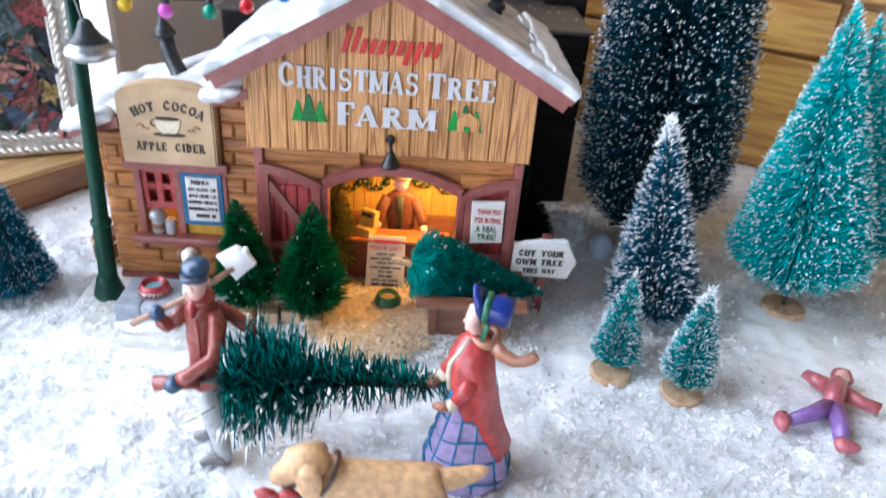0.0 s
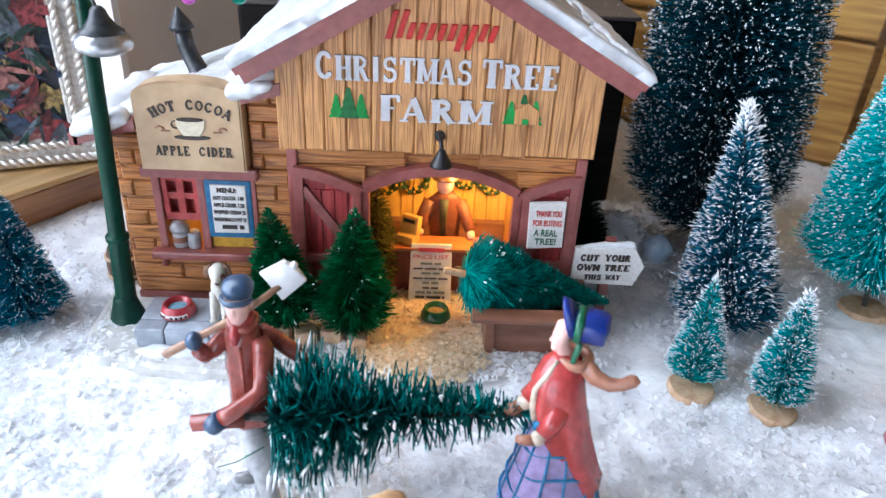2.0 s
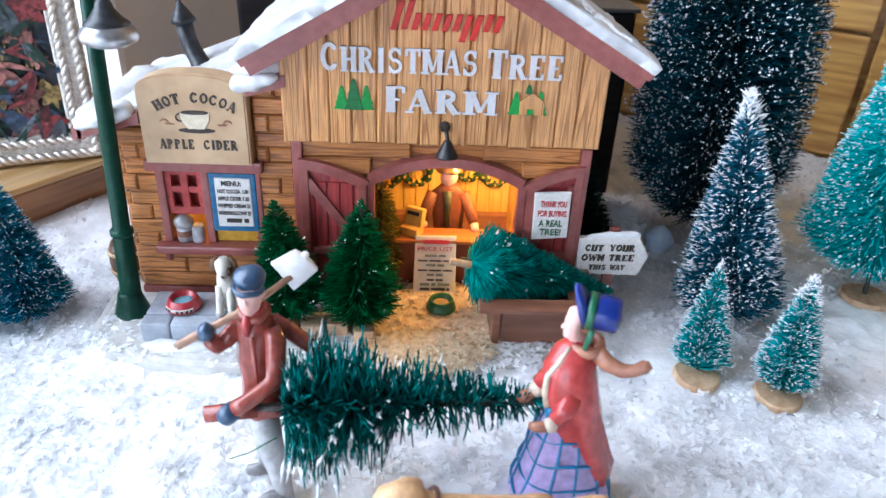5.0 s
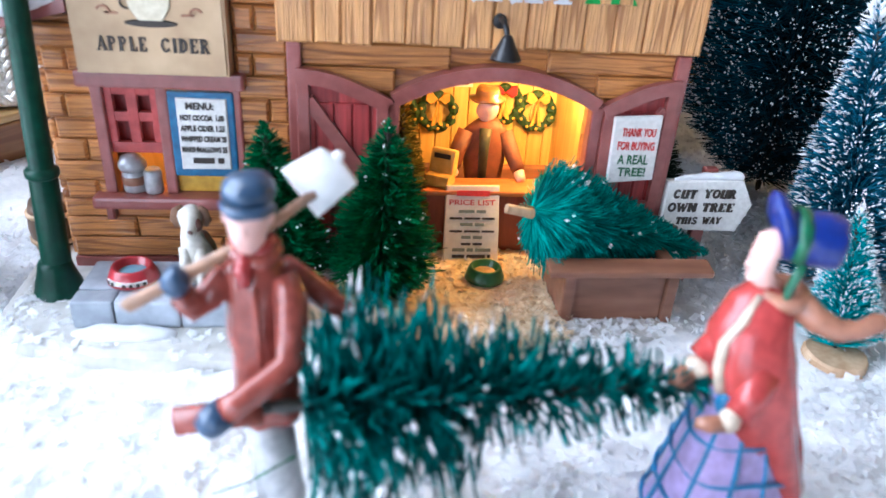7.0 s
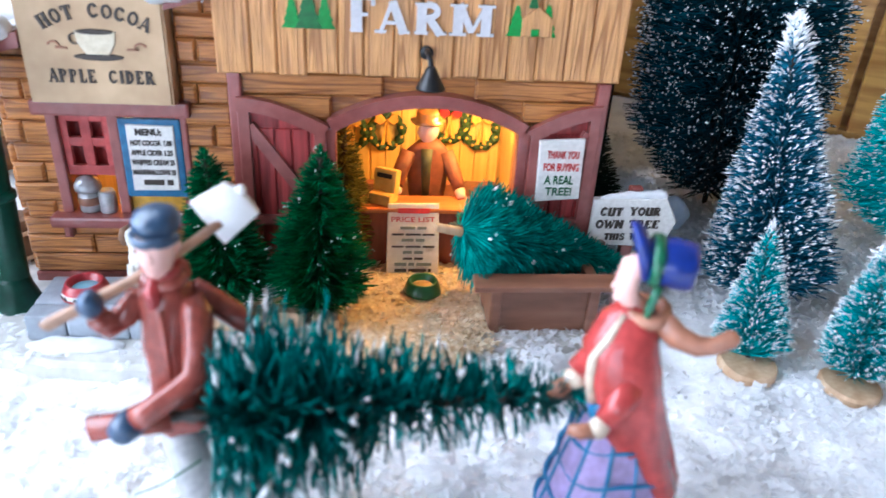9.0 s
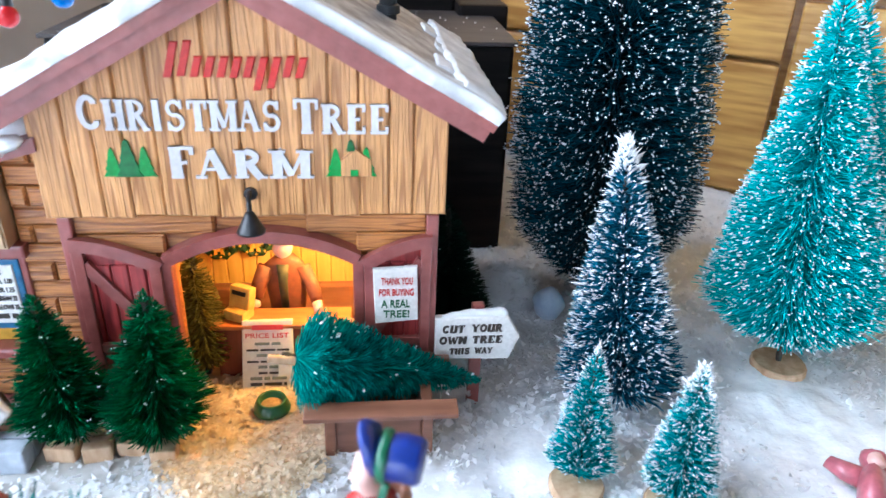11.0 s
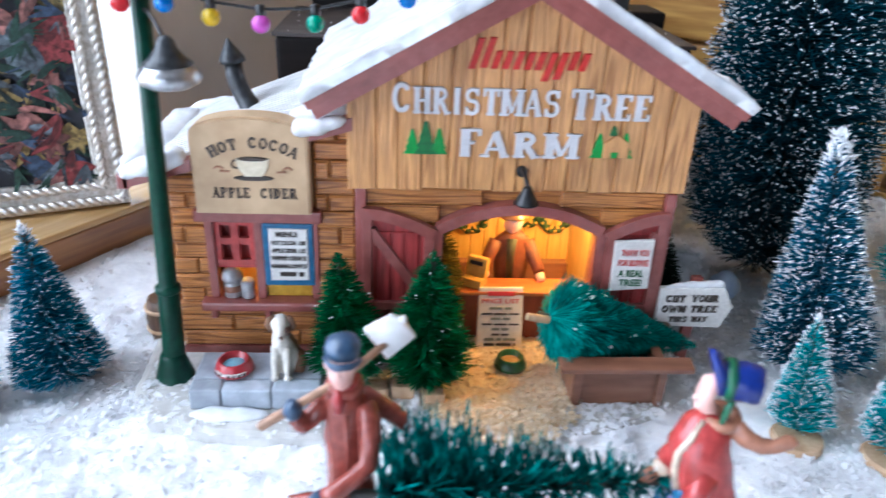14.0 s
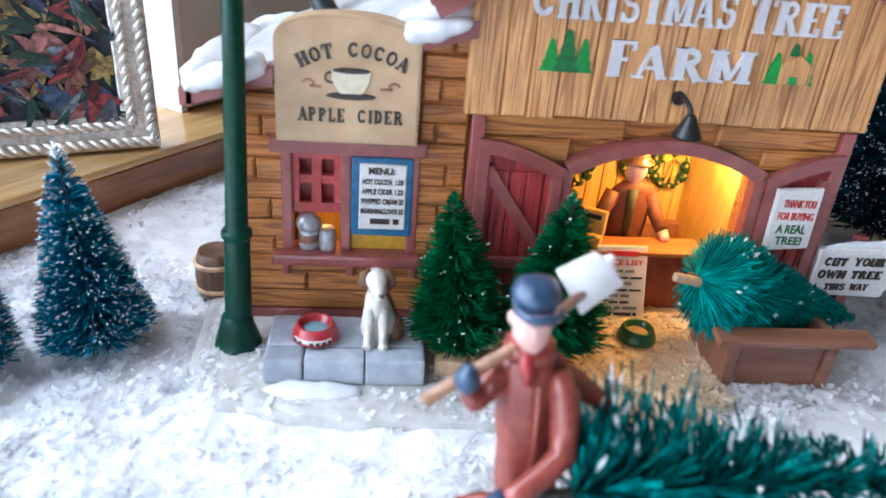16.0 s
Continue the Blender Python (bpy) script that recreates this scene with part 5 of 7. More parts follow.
pts = [tuple(v.co + noise.noise_vector(v.co * 900) * 0.0012) for v in heap.data.vertices if v.co.z > 0.002]
shreds("heap_flakes", pts, (0.0012, 0.0036), FLAKE, heap, "loose shreds of snow", 1.2)
ICE = surface("pale_blue_ice", (0.46, 0.58, 0.74), (0.66, 0.76, 0.88), 0.35, 200, bump=0.2, deep=0.004, coat=0.3)
bm = ball(bmesh.new(), 0.0985, 0.3400, 0.0062, 0.0070, 0.0062, 0.0076, seg=24)
lumps(bm, 0.0012, 150, 2.0)
lump = part("ice_lump", bm, ICE, None, smooth=True)
tagged(lump, "rounded pale blue lump of ice on the snow", "ice lump")
cake("smooth white snow patch under the stone step", -0.1165, 0.2478, 0.0140, 0.0042, 0.0022)

# ---- hay cart with its felled tree ----
cart = thing("tree_trough", "brown wooden trough that holds a felled tree", "trough", (0.022, 0.262, 0.0034))
part("panel", box(bmesh.new(), 0.0085, 0.0360, 0.2548, 0.2568, 0.0030, 0.0212, 0.0004), CART, cart)
part("panel", box(bmesh.new(), 0.0085, 0.0360, 0.2755, 0.2775, 0.0030, 0.0212, 0.0004), CART, cart)
for x in (0.0050, 0.0360):
    part("end_post", box(bmesh.new(), x, x + 0.0036, 0.2537, 0.2786, 0.0026, 0.0211, 0.0006), CART, cart)
part("bottom_board", box(bmesh.new(), 0.0086, 0.0360, 0.2568, 0.2755, 0.0050, 0.0068), CART, cart)
for y, t in ((0.2524, -10), (0.2798, 10)):
    part("rim_board", box(bmesh.new(), -0.0240, 0.0240, -0.0033, 0.0033, -0.0011, 0.0011, 0.0005, pose(0.0230, y, 0.0222, -t, 0, 0)), CART, cart)

# ---- arrow sign ----
arrow = thing("arrow_sign", "white arrow sign on a red-brown post", "sign", (0.057, 0.284, 0.0))
part("post", box(bmesh.new(), 0.0548, 0.0592, 0.2828, 0.2860, -0.002, 0.0412, 0.0006), TRIM, arrow)
part("arrow_board", prism(bmesh.new(), [(0.0420, 0.0212), (0.0683, 0.0205), (0.0719, 0.0300), (0.0668, 0.0388), (0.0419, 0.0378)], 0.2800, 0.2828, 0.0005), SIGN_WHITE, arrow)
for text, b in (("CUT", (0.0444, 0.0520, 0.0322, 0.0352)), ("YOUR", (0.0545, 0.0652, 0.0324, 0.0354)), ("OWN", (0.0434, 0.0528, 0.0276, 0.0306)), ("TREE", (0.0548, 0.0656, 0.0277, 0.0307)), ("THIS", (0.0470, 0.0542, 0.0233, 0.0257)), ("WAY", (0.0560, 0.0622, 0.0234, 0.0258))):
    serif(text, b, 0.2801, 0.0004, LETTER_BLACK, arrow, gap=0.10, lean=0.08, weight=1.3)
drift("snow_cap", [(0.0440, 0.2815, 0.0380, 0.0012, 0.0008), (0.0520, 0.2815, 0.0388, 0.0014, 0.0012), (0.0640, 0.2815, 0.0394, 0.0016, 0.0016), (0.0672, 0.2815, 0.0388, 0.0012, 0.0010)], arrow, seed=8.0)

# ---- bottle-brush trees ----


def brush(root, tip, radius, count, width, rise, seed, rag=0.035, clump=0.05):
    """Bristles round a core from root to tip: points, faces, ends of the bristles. radius(f) gives their reach at the fraction f of the height."""
    g = np.random.default_rng(seed)
    root, tip = np.array(root, float), np.array(tip, float)
    axis_v = tip - root
    length = np.linalg.norm(axis_v)
    axis_v /= length
    e1 = np.cross(axis_v, (0.3, 1, 0.2))
    e1 /= np.linalg.norm(e1)
    e2 = np.cross(axis_v, e1)
    fs = np.linspace(0, 1, 400)
    wts = np.array([max(radius(f), 0.0030) ** 1.15 for f in fs])
    f = g.choice(fs, count, p=wts / wts.sum()) + g.uniform(-0.002, 0.002, count)
    r = np.array([radius(min(max(q, 0), 1)) for q in f]) * np.clip(g.normal(0.985, rag, count), 1 - 4 * rag, 1 + 1.7 * rag)
    a = g.uniform(0, 2 * np.pi, count)
    r *= np.array([1 + clump * (noise.noise(Vector((2.2 * math.cos(q), 2.2 * math.sin(q), 9 * u + seed))) + 0.6 * noise.noise(Vector((5 * math.cos(q), 5 * math.sin(q), 22 * u + seed)))) for q, u in zip(a, f)])
    up = np.radians(rise + 12 * g.normal(size=count)) + np.clip((f - 0.85) * 5, 0, 0.9)
    out = np.cos(a)[:, None] * e1 + np.sin(a)[:, None] * e2
    d = out * np.cos(up)[:, None] + axis_v * np.sin(up)[:, None]
    start = root + axis_v * np.clip(f * length - np.sin(up) * r * 0.8, 0.0 if rise > 0 else -9.0, None)[:, None]
    end = start + d * r[:, None]
    side = np.cross(d, axis_v)
    side /= np.linalg.norm(side, axis=1, keepdims=True) + 1e-9
    up2 = np.cross(side, d)
    w = width * g.uniform(0.7, 1.3, count)[:, None]
    tri = [side, -0.5 * side + 0.866 * up2, -0.5 * side - 0.866 * up2]
    v = np.stack([start + t * w for t in tri] + [end + t * w * 0.55 for t in tri], 1)
    fa = np.array([(0, 1, 4, 3), (1, 2, 5, 4), (2, 0, 3, 5)])
    faces = (fa[None] + 6 * np.arange(count)[:, None, None]).reshape(-1, 4)
    return v.reshape(-1, 3), faces, end, d


def flock(ends, dirs, share, size, seed, long=1.6, high=None):
    """Clumps of flocked snow on some bristle ends."""
    g = np.random.default_rng(seed)
    pick = g.random(len(ends)) < (share if high is None else np.maximum(share, high))
    e, d = np.repeat(ends[pick], 2, 0), np.repeat(dirs[pick], 2, 0)
    n = len(e)
    v = np.array([(1, 0, 0), (-1, 0, 0), (0, 1, 0), (0, -1, 0), (0, 0, 1), (0, 0, -1)], float)
    f = np.array([(0, 2, 4), (2, 1, 4), (1, 3, 4), (3, 0, 4), (2, 0, 5), (1, 2, 5), (3, 1, 5), (0, 3, 5)])
    s1 = np.cross(d, (0.1, 0.2, 1.0))
    s1 /= np.linalg.norm(s1, axis=1, keepdims=True) + 1e-9
    s2 = np.cross(d, s1)
    s = (size[0] + (size[1] - size[0]) * g.random((n, 1)) ** 2.2) * g.uniform(0.6, 1.4, (n, 3)) * (1.0 if high is None else 1 + 0.6 * np.repeat(high[pick], 2)[:, None]) * 0.70
    basis = np.stack([s1 * s[:, :1], s2 * s[:, 1:2], d * s[:, 2:] * long], 1)
    p = np.einsum("kc,ncx->nkx", v, basis) + (e - d * s[:, :1] * 0.8 + g.normal(0, 1.1, (n, 3)) * s * (1 + 0.5 * np.abs(d)))[:, None, :]
    return p.reshape(-1, 3), (f[None] + 6 * np.arange(n)[:, None, None]).reshape(-1, 3)


def needle(name, dark, light, rough=0.5, vary=0.5):
    return surface(name, dark, light, rough, 250, bump=0.0, vary=vary, island=True, blotch=40, shine=0.08)


TEAL = needle("turquoise_bristle", (0.004, 0.39, 0.41), (0.018, 0.76, 0.78), vary=0.32)
TEAL2 = needle("sea_green_bristle", (0.006, 0.28, 0.31), (0.016, 0.54, 0.57))
NAVY = needle("dark_teal_bristle", (0.0006, 0.010, 0.018), (0.009, 0.122, 0.180), vary=0.75)
BLUE = needle("blue_teal_bristle", (0.006, 0.14, 0.24), (0.016, 0.33, 0.48))
SLATE = needle("slate_blue_bristle", (0.010, 0.092, 0.165), (0.035, 0.260, 0.390))
GREEN = needle("grass_green_bristle", (0.0015, 0.054, 0.020), (0.0065, 0.190, 0.062), vary=0.6)
DARKGREEN = needle("bottle_green_bristle", (0.002, 0.040, 0.041), (0.010, 0.260, 0.240), vary=0.7)
JADE = needle("jade_bristle", (0.003, 0.095, 0.080), (0.010, 0.34, 0.28), vary=0.6)
# Brighter copy of jade: light on the felled tree's left end, put into colour.
LIT_JADE = needle("lit_jade_bristle", (0.004, 0.145, 0.13), (0.014, 0.40, 0.35), vary=0.6)
FLOCK = surface("flocked_snow", (0.78, 0.80, 0.83), (0.90, 0.91, 0.92), 0.6, 800, bump=0.0, vary=0.08, island=True)
GOLDTREE = needle("golden_green_bristle", (0.10, 0.09, 0.015), (0.26, 0.22, 0.05))
# Deep shade between barn and chest, put into nearly black bristles.
SHADEGREEN = needle("shaded_green_bristle", (0.001, 0.012, 0.008), (0.003, 0.030, 0.020))
BARK = surface("twisted_wire_trunk", (0.020, 0.018, 0.014), (0.06, 0.05, 0.04), 0.5, 500, bump=0.3)


def brush_tree(label, root, tip, foot, radius, count, width, mat, snow, size, seed, rise=18, base=None, group="", trunk=0.0011, long=1.6, rag=0.035, clump=0.05, name="bottle_brush_tree", white_tip=0.0, under=0.0, lower=None):
    """foot: fraction of the height at which the bristles begin. lower: a lit colour for the bristles below a fraction
    of the height.
    """
    root, tip = Vector(root), Vector(tip)
    t = thing(name, label, "toy tree", tuple(root), group)
    lo = root.lerp(tip, foot)
    if base:
        br, bh = base
        bm = lathe(bmesh.new(), [(br * 0.96, -0.001), (br, 0.0008), (br * 0.99, bh - 0.0008), (br * 0.93, bh), (0.0006, bh + 0.0002)], 22, Matrix.Translation(root))
        lumps(bm, 0.0006, 140, seed)
        part("wooden_disc", bm, RAW_WOOD, t, "raw wooden disc")
    part("trunk", sweep(bmesh.new(), [(*root.lerp(tip, f), trunk * (1.25 if i % 2 else 0.9)) for i, f in enumerate(np.linspace(0.02 if base else 0, 0.94, 40))], 8), BARK, t)
    v, f, e, d = brush(lo, tip, radius, count, width, rise, seed, rag, clump)
    if under:
        kept = (e[:, 2] > root.z - 0.004) | (np.random.default_rng(seed).random(len(e)) < 0.55)
        v, e, d, f = v.reshape(-1, 6, 3)[kept].reshape(-1, 3), e[kept], d[kept], f[:3 * int(kept.sum())]
    if lower:
        u = ((e - np.array(root)) @ np.array((tip - root).normalized())) / (tip - root).length
        pick = u + np.random.default_rng(seed).normal(0, 0.03, len(u)) < lower[1]
        quads = np.array([[(0, 1, 4, 3), (1, 2, 5, 4), (2, 0, 3, 5)]])
        for chosen, paint_used in ((pick, lower[0]), (~pick, mat)):
            vv = v.reshape(-1, 6, 3)[chosen].reshape(-1, 3)
            ff = (quads + 6 * np.arange(int(chosen.sum()))[:, None, None]).reshape(-1, 4)
            tagged(finish("bristles", raw_mesh("bristles", vv, ff), paint_used, t), kind="stuff")
    else:
        tagged(finish("bristles", raw_mesh("bristles", v, f), mat, t), kind="stuff")
    if snow:
        high = None
        if white_tip:
            u = ((e - np.array(root)) @ np.array((tip - root).normalized())) / (tip - root).length
            high = np.clip((u - white_tip) * 14, 0, 1)
        if under:
            high = np.where(e[:, 2] < root.z - 0.005, under, 0.0)
        v, f = flock(e, d, snow, size, seed + 1, long, high)
        tagged(finish("flocking", raw_mesh("flocking", v, f), FLOCK, t, "white flocked snow"), kind="stuff")
    return t


def cone(r, belly=0.08, tip=0.0012, power=1.0):
    """Reach of the bristles: quickly full at the foot, then tapering to the tip."""
    return lambda f: (r * (0.55 + 0.45 * min(f / belly, 1.0)) if f < belly else tip + (r - tip) * (1 - (f - belly) / (1 - belly)) ** power)


def column(r):
    return lambda f: r * (min(1, 0.45 + f * 5.5) if f < 0.12 else (1.05 - 0.22 * max(0, f - 0.3) / 0.45 if f < 0.75 else max(0.04, 0.83 * (1 - (f - 0.75) / 0.25) ** 0.8)))


brush_tree("tall dark teal bottle-brush tree flecked with snow", (0.126, 0.366, -0.002), (0.122, 0.372, 0.270), 0.03, column(0.0405), 13000, 0.00036, NAVY, 0.66, (0.00020, 0.00078), 21, 12, long=2.0)
brush_tree("slate-blue bottle-brush tree heavily frosted with snow", (0.1130, 0.2830, -0.001), (0.1063, 0.2985, 0.0965), 0.03, cone(0.0245, 0.06, 0.0010, 0.85), 5800, 0.00038, SLATE, 0.42, (0.00020, 0.00070), 31, 22, long=4.5, white_tip=0.86)
brush_tree("small turquoise bottle-brush tree on a wooden disc", (0.0842, 0.2385, -0.004), (0.0925, 0.2590, 0.0395), 0.15, cone(0.0122, 0.10, 0.0008, 0.8), 2300, 0.00026, TEAL2, 0.58, (0.00012, 0.00034), 41, 20, (0.0090, 0.0062), "small turquoise trees", long=6.0, white_tip=0.93, trunk=0.0007)
brush_tree("small turquoise bottle-brush tree with a white tip", (0.1125, 0.2290, -0.0045), (0.1178, 0.2385, 0.0465), 0.15, cone(0.0125, 0.12, 0.0010, 0.75), 2300, 0.00026, TEAL2, 0.64, (0.00012, 0.00036), 51, 20, (0.0090, 0.0060), "small turquoise trees", long=6.0, white_tip=0.80, trunk=0.0007)
brush_tree("large bright turquoise bottle-brush tree dabbed with snow", (0.1855, 0.2995, -0.002), (0.1737, 0.3052, 0.1485), 0.13, cone(0.0345, 0.10, 0.0015, 0.92), 8500, 0.00036, TEAL, 0.44, (0.00018, 0.00062), 61, 10, (0.0108, 0.0036), "large turquoise trees", long=3.2, white_tip=0.95)
brush_tree("large turquoise bottle-brush tree behind its twin", (0.2190, 0.3300, -0.001), (0.2000, 0.3300, 0.1400), 0.13, cone(0.0330, 0.10, 0.0015, 0.92), 7500, 0.00036, TEAL, 0.44, (0.00018, 0.00062), 71, 10, (0.0108, 0.0036), "large turquoise trees", long=3.2)
brush_tree("blue-teal bottle-brush tree with frosted tips", (-0.1820, 0.2725, -0.001), (-0.1870, 0.2760, 0.0625), 0.04, cone(0.0178, 0.07, 0.0008, 0.8), 3800, 0.00028, BLUE, 0.34, (0.00012, 0.00040), 81, 18, None, "small blue trees", long=4.0, white_tip=0.92)
brush_tree("blue-teal bottle-brush tree at the edge of the snow", (-0.2170, 0.2580, -0.001), (-0.2120, 0.2610, 0.0635), 0.04, cone(0.0180, 0.07, 0.0008, 0.8), 3800, 0.00028, BLUE, 0.34, (0.00012, 0.00040), 91, 18, None, "small blue trees", long=4.0, white_tip=0.92)
brush_tree("leaning grass-green bottle-brush tree by the barn door", (-0.0735, 0.2635, 0.0030), (-0.0793, 0.2660, 0.0585), 0.10, cone(0.0150, 0.18, 0.0012, 0.75), 3300, 0.00030, GREEN, 0.016, (0.0002, 0.0006), 101, 15, None, "green trees for sale", rag=0.08, clump=0.32)
brush_tree("grass-green bottle-brush tree by the barn door", (-0.0478, 0.2620, 0.0030), (-0.0462, 0.2640, 0.0605), 0.10, cone(0.0165, 0.18, 0.0012, 0.75), 3700, 0.00030, GREEN, 0.018, (0.0002, 0.0006), 111, 15, None, "green trees for sale", rag=0.08, clump=0.28)
brush_tree("dark green bottle-brush tree beside the barn", (0.0540, 0.3240, -0.001), (0.0500, 0.3260, 0.0620), 0.08, cone(0.0180, 0.12, 0.0012, 0.8), 2400, 0.00026, SHADEGREEN, 0.0, (0.0002, 0.0005), 121, 15)
brush_tree("golden-lit bottle-brush tree inside the barn", (-0.0400, 0.2990, 0.0042), (-0.0410, 0.3000, 0.0560), 0.08, cone(0.0112, 0.12, 0.0012, 0.6), 1900, 0.00026, GOLDTREE, 0.0, (0.0002, 0.0005), 131, 10)
brush_tree("felled jade-green bottle-brush tree lying in the trough", (-0.0080, 0.2655, 0.0350), (0.0580, 0.2750, 0.0155), 0.06, cone(0.0170, 0.07, 0.0015, 0.92), 6200, 0.00026, JADE, 0.008, (0.0004, 0.0010), 141, 22, rag=0.06, clump=0.12, lower=(LIT_JADE, 0.42))
brush_tree("dark green bottle-brush tree carried between the figures", (-0.0820, 0.1800, 0.0345), (0.0150, 0.1840, 0.0355), 0.20, cone(0.0192, 0.06, 0.0030, 0.90), 1750, 0.00042, DARKGREEN, 0.10, (0.00018, 0.00075), 151, 2, long=7.0, rag=0.13, clump=0.44, under=0.55)
wire = [(-0.0640, 0.1750, 0.0285, 0.00022), (-0.0735, 0.1800, 0.0175, 0.00020), (-0.0815, 0.1857, 0.0090, 0.00016)]
carried = [o for o in scene.objects if o.parent is None and o.name.startswith("bottle_brush_tree")][-1]
part("loose_strand", sweep(bmesh.new(), wire, 6), GREEN, carried, smooth=True)
log = part("cut_stump", sweep(bmesh.new(), [(-0.0122, 0.2634, 0.0354, 0.0014), (-0.0040, 0.2647, 0.0332, 0.0015)], 14), RAW_WOOD, None, smooth=False)
tagged(log, "pale cut end of the felled tree's trunk", "log")
for x, y, w, turn in ((-0.0768, 0.2585, 0.0048, -6), (-0.0660, 0.2580, 0.0044, 10), (-0.0560, 0.2600, 0.0042, -4), (-0.0452, 0.2555, 0.0040, 3)):
    b = part("tree_stand", box(bmesh.new(), -w, w, -0.0030, 0.0040, 0.0032, 0.0088, 0.0007, pose(x, y, 0, 0, 0, turn)), RAW_WOOD, None)
    tagged(b, "raw wooden block under a green tree", "stand", "tree stands")

# ---- lamp post with string of bulbs ----
post = thing("lamp_post", "dark green toy lamp post with a hanging silver shade", "street lamp", (-0.1410, 0.2712, 0.0))
TOP = (-0.1362, 0.2765, 0.1430)


def along_post(f):
    a, b = Vector((-0.1410, 0.2712, 0.0)), Vector(TOP)
    return a.lerp(b, f)


part("pole", sweep(bmesh.new(), [(*along_post(f), r) for f, r in ((0.0, 0.0042), (0.06, 0.0040), (0.28, 0.0037), (0.285, 0.0032), (0.6, 0.0029), (0.97, 0.0026))], 20), POST_GREEN, post, smooth=True)
part("foot", lathe(bmesh.new(), [(0.0086, -0.001), (0.0088, 0.0008), (0.0084, 0.0022), (0.0070, 0.0034), (0.0064, 0.0060), (0.0050, 0.0105), (0.0046, 0.0125), (0.0041, 0.0135)], 24, Matrix.Translation((-0.1410, 0.2712, 0.0))), POST_GREEN, post, smooth=True)
part("collar", lathe(bmesh.new(), [(0.0038, 0), (0.0044, 0.0006), (0.0044, 0.0022), (0.0036, 0.0030)], 20, Matrix.Translation(along_post(0.27))), POST_GREEN, post, smooth=True)
part("finial", sweep(bmesh.new(), [(*along_post(0.95), 0.0024), (*along_post(1.0), 0.0022)], 16), BLACK, post, smooth=True)
part("crossbar", sweep(bmesh.new(), [(-0.1415, 0.2735, 0.1385, 0.0010), (-0.1275, 0.2705, 0.1392, 0.0010)], 10), BLACK, post, smooth=True)
part("arm", sweep(bmesh.new(), [(-0.1362, 0.2762, 0.1345, 0.0006), (-0.1315, 0.2680, 0.1345, 0.0006), (-0.1268, 0.2615, 0.1300, 0.0006), (-0.1262, 0.2612, 0.1270, 0.0007)], 8), BLACK, post, smooth=True)
SHADE = surface("pearly_silver_shade", (0.34, 0.35, 0.37), (0.62, 0.63, 0.65), 0.30, 250, bump=0.3, metal=0.75, coat=0.4)
part("shade_cap", lathe(bmesh.new(), [(0.0012, 0.0090), (0.0024, 0.0078), (0.0030, 0.0058), (0.0050, 0.0030), (0.0072, 0.0012), (0.0070, 0.0006)], 22, Matrix.Translation((-0.1260, 0.2612, 0.1205))), PIPE, post, smooth=True)
part("shade", lathe(bmesh.new(), [(0.0066, 0.0018), (0.0084, -0.0002), (0.0092, -0.0022), (0.0086, -0.0038), (0.0060, -0.0052), (0.0008, -0.0058)], 24, Matrix.Translation((-0.1260, 0.2612, 0.1200))), SHADE, post, "clear silvery shade", smooth=True)

lights = thing("bulb_string", "black wire with coloured toy bulbs across the roof", "string lights", (-0.1310, 0.2655, 0.1380))
WIRE = [(-0.1403, 0.2710, 0.1411), (-0.1275, 0.2700, 0.1450), (-0.1271, 0.2688, 0.1416), (-0.1150, 0.2726, 0.1376), (-0.1008, 0.2740, 0.1358), (-0.0846, 0.2750, 0.1363), (-0.0709, 0.2755, 0.1393), (-0.0568, 0.2760, 0.1443), (-0.0436, 0.2765, 0.1493), (-0.0300, 0.2770, 0.1543), (-0.0158, 0.2775, 0.1578)]
part("wire", sweep(bmesh.new(), [(*p, 0.00045) for p in WIRE], 8), BLACK, lights, smooth=True)
tint = {"red": (0.75, 0.02, 0.03), "green": (0.0, 0.42, 0.27), "blue": (0.0, 0.26, 0.74), "yellow": (0.85, 0.62, 0.02), "pink": (0.80, 0.16, 0.70)}
BULB = {}
for k, c in tint.items():
    BULB[k] = surface(k + "_bulb_plastic", tuple(q * 0.8 for q in c), c, 0.12, 100, bump=0.0, coat=0.6, vary=0.0, thin=0.4)
for i, k in ((0, "red"), (1, "green"), (2, "blue"), (3, "yellow"), (4, "pink"), (5, "green"), (6, "red"), (7, "blue"), (8, "yellow"), (9, "pink")):
    x, y, z = WIRE[i]
    b = part("bulb", ball(bmesh.new(), x, y - 0.0008, z - 0.0042 if i != 1 else z - 0.0010, 0.0028, 0.0028, 0.0028, seg=18), BULB[k], lights, k + " bulb", smooth=True)
    part("socket", lathe(bmesh.new(), [(0.0010, 0.0020), (0.0015, 0.0016), (0.0016, -0.0012), (0.0012, -0.0020)], 12, Matrix.Translation((x, y - 0.0002, z - 0.0006))), BLACK, b, smooth=True)

# ---- picture on the ledge ----
PA, PB = Vector((-0.1970, 0.3965, 0.0205)), Vector((-0.92, -0.39, 0.0)).normalized()
PN = Vector((-0.39, 0.92, 0.0)).normalized()
lean = radians(7)
PU = Vector((0, 0, 1)) * math.cos(lean) + PN * math.sin(lean)
PF = -PB.cross(PU)
PF = PF if PF.y < 0 else -PF
PM = Matrix((( -PB.x, PU.x, PF.x, PA.x), (-PB.y, PU.y, PF.y, PA.y), (-PB.z, PU.z, PF.z, PA.z), (0, 0, 0, 1)))
PW, PH, PR = 0.20, 0.26, 0.0145
pic = thing("picture_frame", "silver rope-edged frame with a dark flower painting", "picture", tuple(PA))
